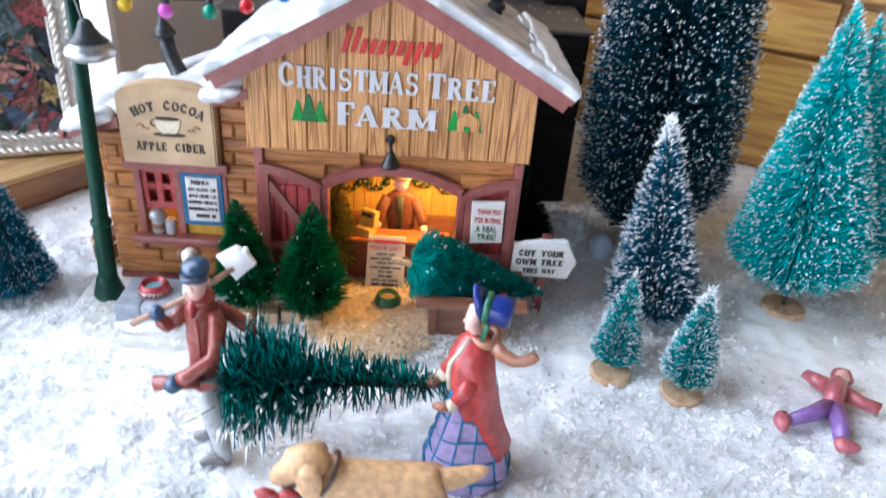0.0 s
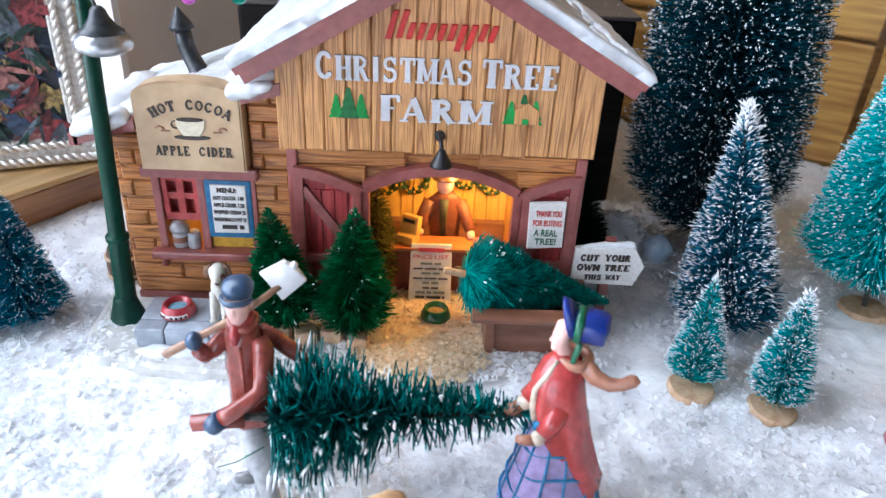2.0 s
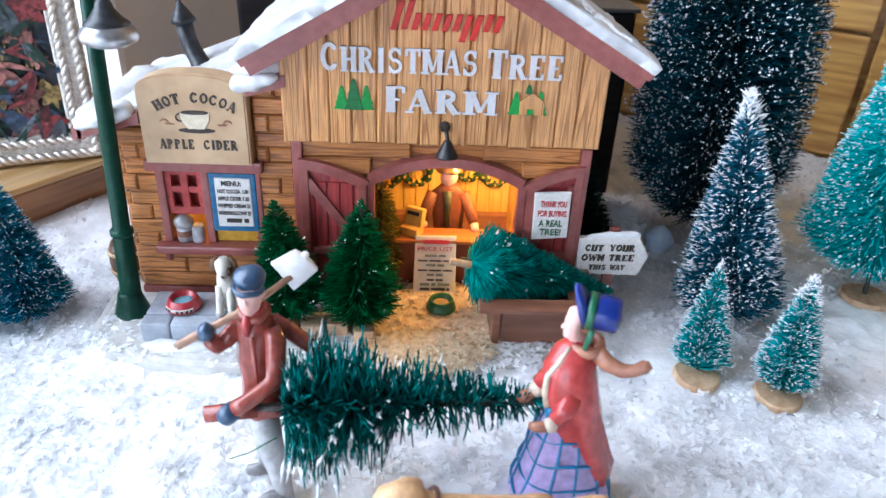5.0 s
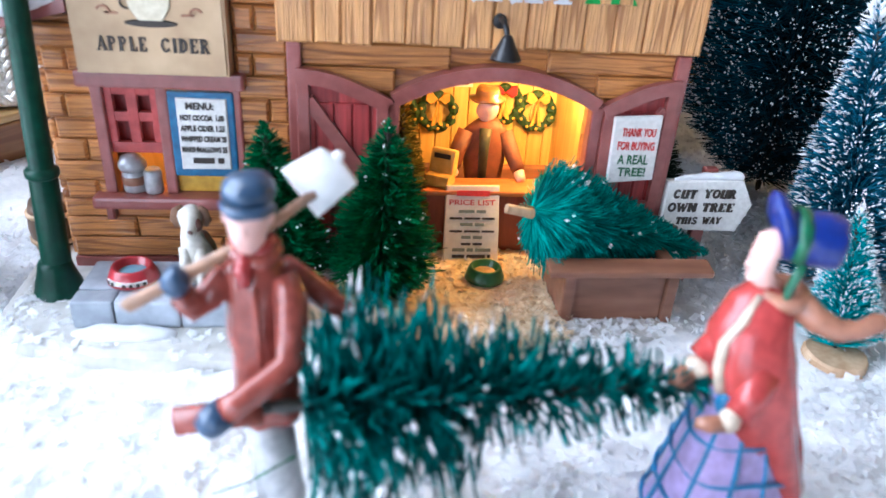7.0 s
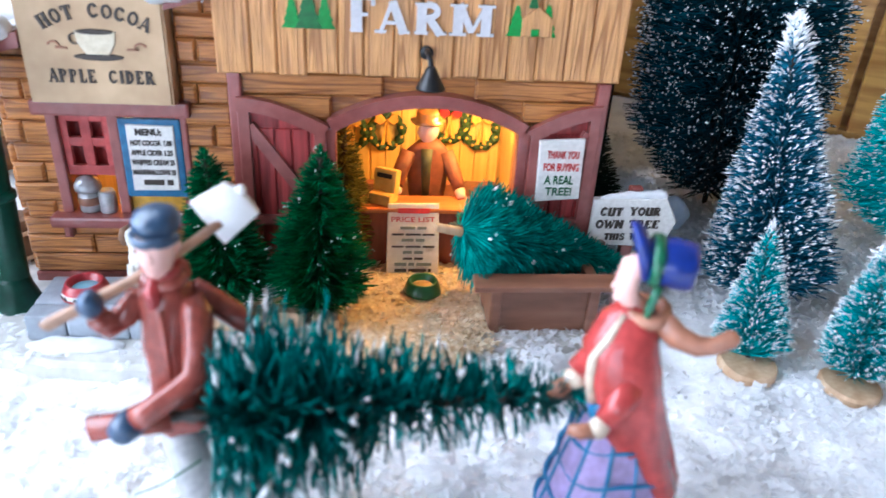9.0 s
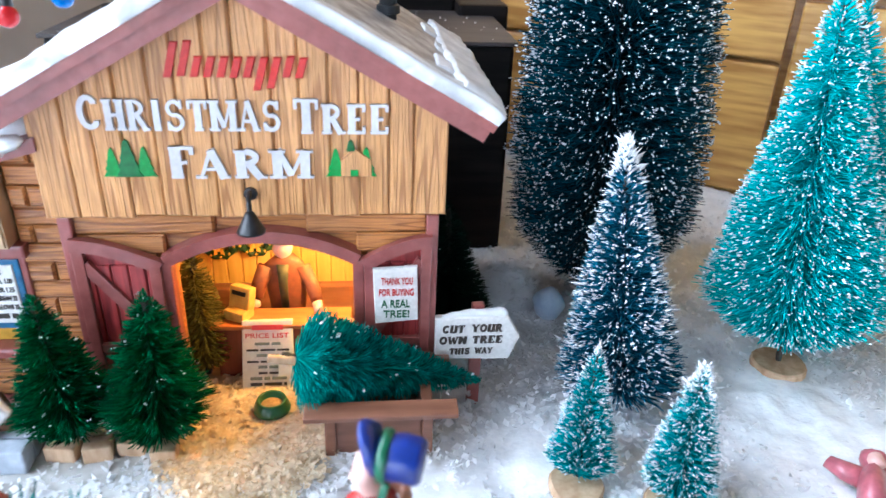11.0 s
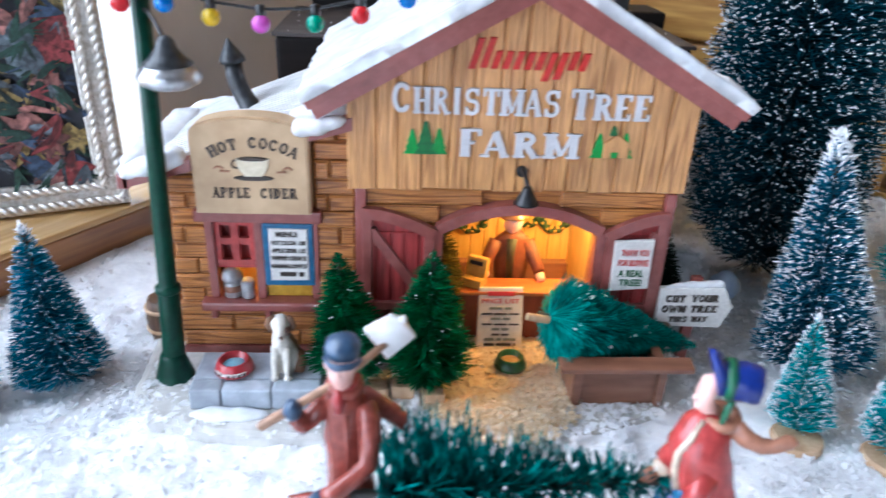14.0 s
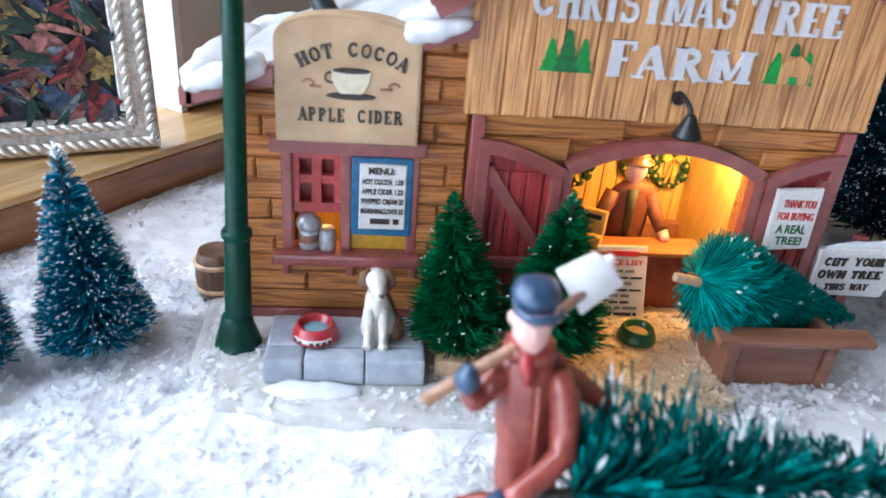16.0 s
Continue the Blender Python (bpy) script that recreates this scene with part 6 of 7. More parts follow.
DARKPIC = surface("dark_painted_ground", (0.012, 0.016, 0.022), (0.05, 0.055, 0.07), 0.4, 90, bump=0.1, blotch=25)
part("backing", box(bmesh.new(), -PW, 0, 0, PH, -0.006, -0.001, 0, PM), DARK_WOOD, pic)
painting = part("painting", box(bmesh.new(), -PW + PR * 0.8, -PR * 0.8, PR * 0.8, PH - PR * 0.8, -0.001, 0.0008, 0, PM), DARKPIC, pic, "dark floral painting")
for dims in ((-PW, 0, 0, PR), (-PW, 0, PH - PR, PH), (-PW, -PW + PR, PR, PH - PR), (-PR, 0, PR, PH - PR)):
    part("frame_rail", box(bmesh.new(), dims[0], dims[1], dims[2], dims[3], -0.001, 0.0035, 0.0008, PM), SILVER, pic)


def rope(a, b, r):
    """A twisted cord from a to b in the picture's own plane."""
    bm = bmesh.new()
    a, b = Vector(a), Vector(b)
    n = max(8, int((b - a).length / 0.0010))
    for s in (0, 1):
        rings = []
        for i in range(n + 1):
            c = a.lerp(b, i / n)
            w = 2 * math.pi * (b - a).length * i / n / 0.0085 + math.pi * s
            d = (b - a).normalized()
            side = Vector((-d.y, d.x, 0))
            rings.append((*(c + side * math.cos(w) * r * 0.55 + Vector((0, 0, 1)) * math.sin(w) * r * 0.55), r * 0.62))
        sweep(bm, rings, 8)
    bmesh.ops.transform(bm, matrix=PM, verts=bm.verts)
    return bm


for inset, r in ((0.0030, 0.0024), (0.0105, 0.0020)):
    i = inset
    for a, b in (((-PW + i, i, 0.0042), (-i, i, 0.0042)), ((-i, i, 0.0042), (-i, PH - i, 0.0042)), ((-i, PH - i, 0.0042), (-PW + i, PH - i, 0.0042)), ((-PW + i, PH - i, 0.0042), (-PW + i, i, 0.0042))):
        part("rope_moulding", rope(a, b, r), SILVER, pic, smooth=True)
PETALS = [surface("petal_" + n, tuple(q * 0.35 for q in c), c, 0.45, 420, bump=0.3, island=True, vary=0.6, contrast=(0.35, 0.65)) for n, c in
          (("salmon", (0.40, 0.170, 0.145)), ("red", (0.26, 0.045, 0.048)), ("blue", (0.055, 0.095, 0.170)), ("slate", (0.150, 0.190, 0.225)), ("leaf", (0.020, 0.062, 0.044)), ("yellow", (0.36, 0.26, 0.09)))]
random.seed(23)
layers = 0
sheet = bmesh.new()
BLOOMS = ((-0.051, 0.057, 5, 0.0140), (-0.042, 0.040, 0, 0.0130), (-0.030, 0.034, 0, 0.0090), (-0.024, 0.020, 1, 0.0110), (-0.021, 0.052, 0, 0.0050), (-0.062, 0.024, 1, 0.0090), (-0.070, 0.044, 3, 0.0130), (-0.036, 0.078, 3, 0.0150), (-0.058, 0.090, 0, 0.0110))
for k in range(1509):
    cx, cy = random.uniform(-PW + 0.014, -0.014), random.uniform(0.014, PH - 0.014)
    chosen_bloom = BLOOMS[k - 1000] if 1000 <= k < 1009 else None
    bloom = 500 < k < 1000 and k % 4 == 0 or chosen_bloom is not None
    kind = random.choice((0, 0, 0, 1, 1, 2, 5)) if bloom else random.choice((1, 2, 2, 3, 3, 4, 4, 4, 5)) if k < 1000 else random.choice((0, 1, 2, 3, 4, 4, 4))
    layers += 1
    zz = 0.0009 + 0.0000030 * layers
    petals = random.randint(6, 9) if bloom else random.randint(2, 4)
    reach = random.uniform(0.007, 0.015) if bloom else random.uniform(0.006, 0.020)
    start = random.uniform(0, 6.28)
    if chosen_bloom:
        cx, cy, kind, reach = chosen_bloom
    bm = sheet
    for p in range(petals):
        ang = start + (2 * math.pi * p / petals + random.uniform(-0.25, 0.25) if bloom else random.uniform(-0.5, 0.5))
        wid = reach * (random.uniform(0.15, 0.26) if bloom else random.uniform(0.035, 0.09))
        far = reach * random.uniform(0.75, 1.05)
        bend = random.uniform(-0.35, 0.35)
        q = []
        for t in range(14):
            u = 2 * math.pi * t / 14
            f = 0.5 - 0.5 * math.cos(u)
            lx = far * (0.06 + 0.94 * f)
            ly = wid * math.copysign(abs(math.sin(u)) ** 1.4, math.sin(u)) * (1.15 - 0.3 * math.cos(u + math.pi)) + bend * far * f * f
            px, py = cx + lx * math.cos(ang) - ly * math.sin(ang), cy + lx * math.sin(ang) + ly * math.cos(ang)
            px, py = min(max(px, -PW + 0.0125), -0.0125), min(max(py, 0.0125), PH - 0.0125)
            q.append(bm.verts.new(PM @ Vector((px, py, zz + 0.0000004 * p))))
        bm.faces.new(q).material_index = kind
mesh = bpy.data.meshes.new("flower_pattern")
sheet.to_mesh(mesh)
sheet.free()
tagged(finish("flower_pattern", mesh, PETALS, painting), kind="stuff")

# ---- painted figurines, one plain mesh each ----


def paint(name, c, rough=0.33, worn=0.70, bump=0.3):
    return surface(name, tuple(q * worn for q in c), c, rough, 420, bump=bump, depth=0.0004, vary=0.0, coat=0.3 if rough < 0.45 else 0.0, blotch=150)


COAT = paint("brick_red_coat_paint", (0.33, 0.070, 0.050), 0.27)
COAT2 = paint("scarlet_cape_paint", (0.50, 0.062, 0.058), 0.25)
DENIM = paint("dark_blue_grey_paint", (0.036, 0.080, 0.155))
GREYP = paint("pale_grey_paint", (0.48, 0.48, 0.48))
BOOT = paint("grey_boot_paint", (0.22, 0.21, 0.21))
CAPBLUE = paint("royal_blue_paint", (0.006, 0.028, 0.23))
RIBBON = paint("green_ribbon_paint", (0.01, 0.13, 0.06))
LILAC = paint("lilac_skirt_paint", (0.46, 0.36, 0.66))
SKYLINE = paint("blue_check_paint", (0.02, 0.22, 0.46))
CREAM = paint("cream_trim_paint", (0.70, 0.58, 0.44))
TANP = paint("tan_glove_paint", (0.46, 0.20, 0.12))
SCARF = paint("red_scarf_paint", (0.42, 0.04, 0.04))
HANDLE = paint("pale_wood_handle_paint", (0.46, 0.26, 0.16))
BLADE = paint("white_axe_paint", (0.90, 0.90, 0.90), 0.33, 0.95)
GOLDEN = paint("golden_fur_paint", (0.72, 0.44, 0.22), 0.5, 0.66, 1.0)
MUZZLE = paint("dark_muzzle_paint", (0.12, 0.05, 0.035))
WHITEFUR = paint("cream_white_fur_paint", (0.72, 0.68, 0.60), 0.5, 0.75, 0.6)
BROWNFUR = paint("brown_fur_paint", (0.20, 0.095, 0.045), 0.5, 0.6, 0.6)
PINK = paint("pink_jacket_paint", (0.52, 0.14, 0.17))
PURPLE = paint("purple_trousers_paint", (0.28, 0.15, 0.42))
BROWNC = paint("brown_coat_paint", (0.20, 0.06, 0.022), 0.6)
OLIVE = paint("olive_shirt_paint", (0.06, 0.06, 0.025), 0.6)
HATTAN = paint("tan_hat_paint", (0.28, 0.13, 0.035))


def figure(name, label, category, bm, mats, at):
    ob = part(name, bm, mats, None, smooth=True)
    ob.data.transform(Matrix.Translation(Vector(at)).inverted())
    ob.matrix_basis = Matrix.Translation(at)
    return tagged(ob, label, category)


# man with axe: coat, cap, scarf, gloves, trousers
M = [COAT, DENIM, FLESH, SCARF, GREYP, BOOT, HANDLE, BLADE]
bm = bmesh.new()
sweep(bm, [(-0.0640, 0.1785, 0.002, 0.0030, 0.0030), (-0.0650, 0.1797, 0.008, 0.0030, 0.0032), (-0.0676, 0.1830, 0.017, 0.0036, 0.0038), (-0.0704, 0.1868, 0.031, 0.0046, 0.0044)], 14, 4)
sweep(bm, [(-0.0706, 0.1900, 0.002, 0.0028, 0.0030), (-0.0706, 0.1895, 0.010, 0.0030, 0.0033), (-0.0702, 0.1888, 0.020, 0.0036, 0.0040), (-0.0698, 0.1880, 0.031, 0.0042, 0.0044)], 14, 4)
for x, y in ((-0.0652, 0.1775), (-0.0712, 0.1892)):
    sweep(bm, [(x + 0.0028, y + 0.0004, 0.0014, 0.0018, 0.0014), (x + 0.0010, y, 0.0022, 0.0028, 0.0026), (x - 0.0026, y - 0.0006, 0.0018, 0.0028, 0.0020), (x - 0.0056, y - 0.0012, 0.0014, 0.0024, 0.0015), (x - 0.0066, y - 0.0014, 0.0012, 0.0012, 0.0008)], 12, 5)
# coat with folds, flared to its hem
coat = len(bm.verts)
sweep(bm, [(-0.0694, 0.1872, 0.0278, 0.0054, 0.0050), (-0.0694, 0.1872, 0.0288, 0.0062, 0.0057), (-0.0697, 0.1876, 0.0315, 0.0060, 0.0056), (-0.0700, 0.1885, 0.0350, 0.0057, 0.0053), (-0.0705, 0.1897, 0.0400, 0.0053, 0.0049), (-0.0709, 0.1908, 0.0450, 0.0055, 0.0050), (-0.0712, 0.1918, 0.0500, 0.0058, 0.0051), (-0.0714, 0.1926, 0.0545, 0.0057, 0.0049), (-0.0714, 0.1931, 0.0572, 0.0046, 0.0043), (-0.0714, 0.1935, 0.0594, 0.0030, 0.0030)], 26, 0)
bm.verts.ensure_lookup_table()
for v in bm.verts[coat:]:
    a = math.atan2(v.co.y - 0.19, v.co.x + 0.0705)
    v.co += Vector((math.cos(a), math.sin(a), 0)) * 0.00035 * math.sin(7 * a + v.co.z * 260) * max(0.0, min(1.0, (0.055 - v.co.z) / 0.02))
sweep(bm, [(-0.0706, 0.1850, 0.0560, 0.0006, 0.0004), (-0.0704, 0.1842, 0.0450, 0.0006, 0.0004), (-0.0698, 0.1824, 0.0300, 0.0006, 0.0004)], 6, 0)
# collar, scarf, head and cap
sweep(bm, [(-0.0714 + 0.0038 * math.cos(a), 0.1930 + 0.0036 * math.sin(a), 0.0592 + 0.0004 * math.sin(a), 0.0013, 0.0016) for a in np.linspace(0, 2 * math.pi, 21)], 8, 0)
sweep(bm, [(-0.0714 + 0.0030 * math.cos(a), 0.1928 + 0.0030 * math.sin(a), 0.0606, 0.0011, 0.0014) for a in np.linspace(0, 2 * math.pi, 21)], 8, 3)
sweep(bm, [(-0.0722, 0.1895, 0.0602, 0.0012, 0.0009), (-0.0724, 0.1880, 0.0580, 0.0015, 0.0009), (-0.0722, 0.1868, 0.0552, 0.0008, 0.0006)], 8, 3)
sweep(bm, [(-0.0718, 0.1918, 0.0602, 0.0026, 0.0028), (-0.0719, 0.1916, 0.0618, 0.0033, 0.0036), (-0.0718, 0.1920, 0.0645, 0.0037, 0.0041), (-0.0717, 0.1926, 0.0675, 0.0037, 0.0041), (-0.0716, 0.1930, 0.0700, 0.0032, 0.0036)], 16, 2)
ball(bm, -0.0724, 0.1886, 0.0646, 0.0009, 0.0012, 0.0014, 2, seg=12)
for sx in (-1, 1):
    ball(bm, -0.0717 + sx * 0.0037, 0.1930, 0.0650, 0.0008, 0.0012, 0.0015, 2, seg=8)
lathe(bm, [(0.0039, 0.0), (0.0042, 0.0010), (0.0044, 0.0024), (0.0040, 0.0038), (0.0026, 0.0047), (0.0003, 0.0050)], 20, pose(-0.0716, 0.1932, 0.0678, 6, -5, 0), 1)
sweep(bm, [(-0.0716 + 0.0042 * math.cos(a), 0.1910 + 0.0040 * math.sin(a), 0.0684, 0.0010, 0.0006) for a in np.linspace(math.pi * 1.05, math.pi * 1.95, 12)], 8, 1)
# near arm down to the trunk, far arm back, arm up to the axe
sweep(bm, [(-0.0662, 0.1905, 0.0552, 0.0026), (-0.0650, 0.1880, 0.0520, 0.0031), (-0.0645, 0.1850, 0.0465, 0.0029), (-0.0652, 0.1824, 0.0430, 0.0027), (-0.0688, 0.1796, 0.0405, 0.0025), (-0.0732, 0.1776, 0.0381, 0.0023), (-0.0756, 0.1770, 0.0370, 0.0024)], 14, 0)
sweep(bm, [(-0.0752, 0.1770, 0.0373, 0.0025), (-0.0768, 0.1766, 0.0358, 0.0028), (-0.0782, 0.1764, 0.0342, 0.0024), (-0.0788, 0.1766, 0.0331, 0.0012)], 12, 1)
sweep(bm, [(-0.0668, 0.1940, 0.0545, 0.0028), (-0.0630, 0.1960, 0.0505, 0.0026), (-0.0590, 0.1955, 0.0475, 0.0024), (-0.0555, 0.1940, 0.0455, 0.0021), (-0.0535, 0.1930, 0.0445, 0.0012)], 12, 0)
sweep(bm, [(-0.0758, 0.1915, 0.0550, 0.0027), (-0.0795, 0.1905, 0.0505, 0.0027), (-0.0815, 0.1885, 0.0500, 0.0025), (-0.0822, 0.1868, 0.0530, 0.0022)], 12, 0)
ball(bm, -0.0832, 0.1862, 0.0560, 0.0026, 0.0024, 0.0026, 1)
sweep(bm, [(-0.0910, 0.1845, 0.0528, 0.0012), (-0.0906, 0.1847, 0.0531, 0.0014), (-0.0720, 0.1925, 0.0612, 0.0011), (-0.0612, 0.1992, 0.0672, 0.0009)], 12, 6)
bl = bmesh.new()
prism(bl, [(-0.0668, 0.0708), (-0.0608, 0.0622), (-0.0538, 0.0692), (-0.0560, 0.0722), (-0.0585, 0.0745), (-0.0602, 0.0752)], 0.1984, 0.2006, 0.0005)
tmp = bpy.data.meshes.new("tmp")
bl.to_mesh(tmp)
bl.free()
n0 = len(bm.faces)
bm.from_mesh(tmp)
bpy.data.meshes.remove(tmp)
bm.faces.ensure_lookup_table()
for f in bm.faces[n0:]:
    f.material_index = 7
ball(bm, -0.0572, 0.1996, 0.0738, 0.0013, 0.0012, 0.0013, 7, seg=10)
# trunk end under the arm
sweep(bm, [(-0.0838, 0.1770, 0.0348, 0.0023), (-0.0700, 0.1797, 0.0345, 0.0024)], 14, 0)
lumps(bm, 0.00035, 420, 1.0)
lumps(bm, 0.0007, 140, 1.5)
figure("man_figurine", "painted figurine in red-brown coat and blue cap with axe", "figurine", bm, M, (-0.066, 0.183, 0.0))

# woman in cape and bonnet
M = [COAT2, LILAC, SKYLINE, FLESH, CAPBLUE, RIBBON, CREAM, TANP]
bm = bmesh.new()
SK = [(0.0205, 0.1815, -0.001, 0.0150), (0.0205, 0.1816, 0.003, 0.0151), (0.0203, 0.1822, 0.012, 0.0130), (0.0203, 0.1830, 0.022, 0.0104), (0.0205, 0.1840, 0.031, 0.0080), (0.0208, 0.1845, 0.037, 0.0060)]
sweep(bm, [(x, y, z, r * 1.02, r * 0.94) for x, y, z, r in SK], 36, 1)
for v in bm.verts:
    a = math.atan2(v.co.y - 0.182, v.co.x - 0.0204)
    v.co += Vector((math.cos(a), math.sin(a), 0)) * 0.0005 * math.sin(9 * a) * max(0.0, 1 - v.co.z / 0.03)
for z in (0.0050, 0.0125, 0.0195, 0.0265):
    c = next((a, b) for a, b in zip(SK, SK[1:]) if a[2] <= z <= b[2])
    f = (z - c[0][2]) / (c[1][2] - c[0][2])
    x, y, _, r = [a + (b - a) * f for a, b in zip(*c)]
    sweep(bm, [(x + (r * 1.035) * math.cos(a), y + (r * 0.965) * math.sin(a), z + 0.0012 * math.sin(3 * a), 0.0006, 0.0004) for a in np.linspace(0, 2 * math.pi, 37)], 6, 2)
for k in range(11):
    a = 2 * math.pi * k / 11 + 0.2
    sweep(bm, [(x + r * 1.035 * math.cos(a + z * 6), y + r * 0.965 * math.sin(a + z * 6), z, 0.0004, 0.0006) for x, y, z, r in SK[1:]], 6, 2)
# cape, longer at the back, open in front
cape = len(bm.verts)
sweep(bm, [(0.0310, 0.1785, 0.0095, 0.0025, 0.0030), (0.0306, 0.1787, 0.0112, 0.0042, 0.0050), (0.0298, 0.1792, 0.0150, 0.0050, 0.0060), (0.0258, 0.1802, 0.0220, 0.0062, 0.0072), (0.0228, 0.1814, 0.0290, 0.0072, 0.0078), (0.0205, 0.1828, 0.0350, 0.0080, 0.0080), (0.0191, 0.1842, 0.0410, 0.0083, 0.0078), (0.0189, 0.1854, 0.0470, 0.0078, 0.0070), (0.0201, 0.1863, 0.0520, 0.0062, 0.0056), (0.0216, 0.1868, 0.0555, 0.0034, 0.0034)], 28, 0)
bm.verts.ensure_lookup_table()
for v in bm.verts[cape:]:
    a = math.atan2(v.co.y - 0.182, v.co.x - 0.025)
    v.co += Vector((math.cos(a), math.sin(a), 0)) * (0.0007 * math.sin(6 * a + v.co.z * 150) + 0.0003 * math.sin(13 * a - v.co.z * 420)) * max(0.0, min(1.0, (0.048 - v.co.z) / 0.02))
sweep(bm, [(0.0124, 0.1793, 0.0375, 0.0008), (0.0114, 0.1808, 0.0420, 0.0010), (0.0120, 0.1816, 0.0465, 0.0010), (0.0142, 0.1822, 0.0515, 0.0009), (0.0172, 0.1842, 0.0555, 0.0007)], 10, 6)
ball(bm, 0.0150, 0.1815, 0.0355, 0.0030, 0.0040, 0.0042, 1)
ball(bm, 0.0135, 0.1790, 0.0352, 0.0016, 0.0016, 0.0026, 2, seg=10)
sweep(bm, [(0.0195, 0.1865, 0.0485, 0.0036), (0.0150, 0.1862, 0.0440, 0.0038), (0.0115, 0.1855, 0.0400, 0.0034)], 14, 0)
ball(bm, 0.0100, 0.1850, 0.0388, 0.0026, 0.0026, 0.0024, 6)
sweep(bm, [(0.0090, 0.1846, 0.0382, 0.0018), (0.0064, 0.1842, 0.0366, 0.0020), (0.0040, 0.1838, 0.0352, 0.0014)], 10, 7)
sweep(bm, [(0.0190, 0.1790, 0.0420, 0.0030), (0.0166, 0.1768, 0.0380, 0.0029), (0.0140, 0.1757, 0.0350, 0.0024)], 14, 0)
ball(bm, 0.0130, 0.1753, 0.0342, 0.0021, 0.0021, 0.0024, 6)
sweep(bm, [(0.0122, 0.1752, 0.0335, 0.0016), (0.0094, 0.1754, 0.0330, 0.0016), (0.0068, 0.1760, 0.0331, 0.0009)], 10, 7)
# tan scarf, one end blown out behind
sweep(bm, [(0.0224 + 0.0042 * math.cos(a), 0.1864 + 0.0040 * math.sin(a), 0.0545, 0.0014, 0.0018) for a in np.linspace(0, 2 * math.pi, 21)], 8, 7)
sweep(bm, [(0.0250, 0.1836, 0.0540, 0.0026, 0.0018), (0.0282, 0.1815, 0.0512, 0.0026, 0.0016), (0.0318, 0.1803, 0.0500, 0.0022, 0.0016), (0.0352, 0.1797, 0.0508, 0.0019, 0.0014), (0.0380, 0.1793, 0.0526, 0.0022, 0.0014), (0.0392, 0.1791, 0.0534, 0.0012, 0.0008)], 12, 7)
# head in front of a narrow upright brim, drum crown behind it, turned a little away
head = len(bm.verts)
sweep(bm, [(0.0214, 0.1866, 0.0550, 0.0018, 0.0020), (0.0194, 0.1862, 0.0568, 0.0021, 0.0024), (0.0182, 0.1860, 0.0590, 0.0025, 0.0028), (0.0180, 0.1860, 0.0618, 0.0026, 0.0029), (0.0188, 0.1861, 0.0643, 0.0025, 0.0027), (0.0198, 0.1862, 0.0660, 0.0014, 0.0016)], 18, 3)
ball(bm, 0.0156, 0.1856, 0.0602, 0.0008, 0.0008, 0.0010, 3, seg=12)
ball(bm, 0.0168, 0.1856, 0.0576, 0.0009, 0.0012, 0.0008, 3, seg=10)
sweep(bm, [(0.0212, 0.1869, 0.0655, 0.0043, 0.0042), (0.0224, 0.1868, 0.0655, 0.0047, 0.0046), (0.0260, 0.1867, 0.0655, 0.0049, 0.0047), (0.0294, 0.1865, 0.0654, 0.0047, 0.0046), (0.0303, 0.1864, 0.0654, 0.0041, 0.0040), (0.0305, 0.1864, 0.0654, 0.0020, 0.0020)], 26, 4)
sweep(bm, [(0.0197 - 0.95 * k, 0.1869, 0.0671 - 0.31 * k, ra, rb) for k, ra, rb in ((-0.0020, 0.0046, 0.0042), (-0.0008, 0.0058, 0.0048), (0.0002, 0.0063, 0.0050), (0.0008, 0.0061, 0.0048), (0.0004, 0.0040, 0.0032), (0.0001, 0.0012, 0.0012))], 28, 4)
sweep(bm, [(0.0225 + 0.0004 * math.sin(a), 0.1868 + 0.0050 * math.cos(a), 0.0655 + 0.0051 * math.sin(a), 0.0011, 0.0005) for a in np.linspace(-0.6, math.pi + 0.6, 18)], 8, 5)
sweep(bm, [(0.0234, 0.1828, 0.0622, 0.0009, 0.0004), (0.0229, 0.1826, 0.0598, 0.0009, 0.0005), (0.0222, 0.1820, 0.0572, 0.0009, 0.0005), (0.0219, 0.1814, 0.0560, 0.0005, 0.0003)], 8, 5)
bm.verts.ensure_lookup_table()
bmesh.ops.transform(bm, matrix=Matrix.Translation((0.0222, 0.1868, 0)) @ Matrix.Rotation(radians(-14), 4, "Z") @ Matrix.Translation((-0.0222, -0.1868, 0)), verts=bm.verts[head:])
lumps(bm, 0.00032, 380, 2.0)
lumps(bm, 0.0007, 130, 2.5)
figure("woman_figurine", "painted figurine in scarlet cape, blue bonnet and checked skirt", "figurine", bm, M, (0.021, 0.181, 0.0))

# golden dog with a wreath
M = [GOLDEN, MUZZLE, RIBBON, SCARF]
bm = bmesh.new()
sweep(bm, [(0.0108, 0.1460, 0.0305, 0.0030, 0.0034), (0.0096, 0.1460, 0.0303, 0.0056, 0.0054), (0.0060, 0.1458, 0.0300, 0.0070, 0.0062), (0.0010, 0.1455, 0.0300, 0.0068, 0.0058), (-0.0060, 0.1450, 0.0298, 0.0074, 0.0060), (-0.0130, 0.1446, 0.0298, 0.0086, 0.0066), (-0.0180, 0.1444, 0.0308, 0.0082, 0.0062), (-0.0222, 0.1440, 0.0335, 0.0068, 0.0052), (-0.0252, 0.1434, 0.0370, 0.0056, 0.0046)], 20, 0)
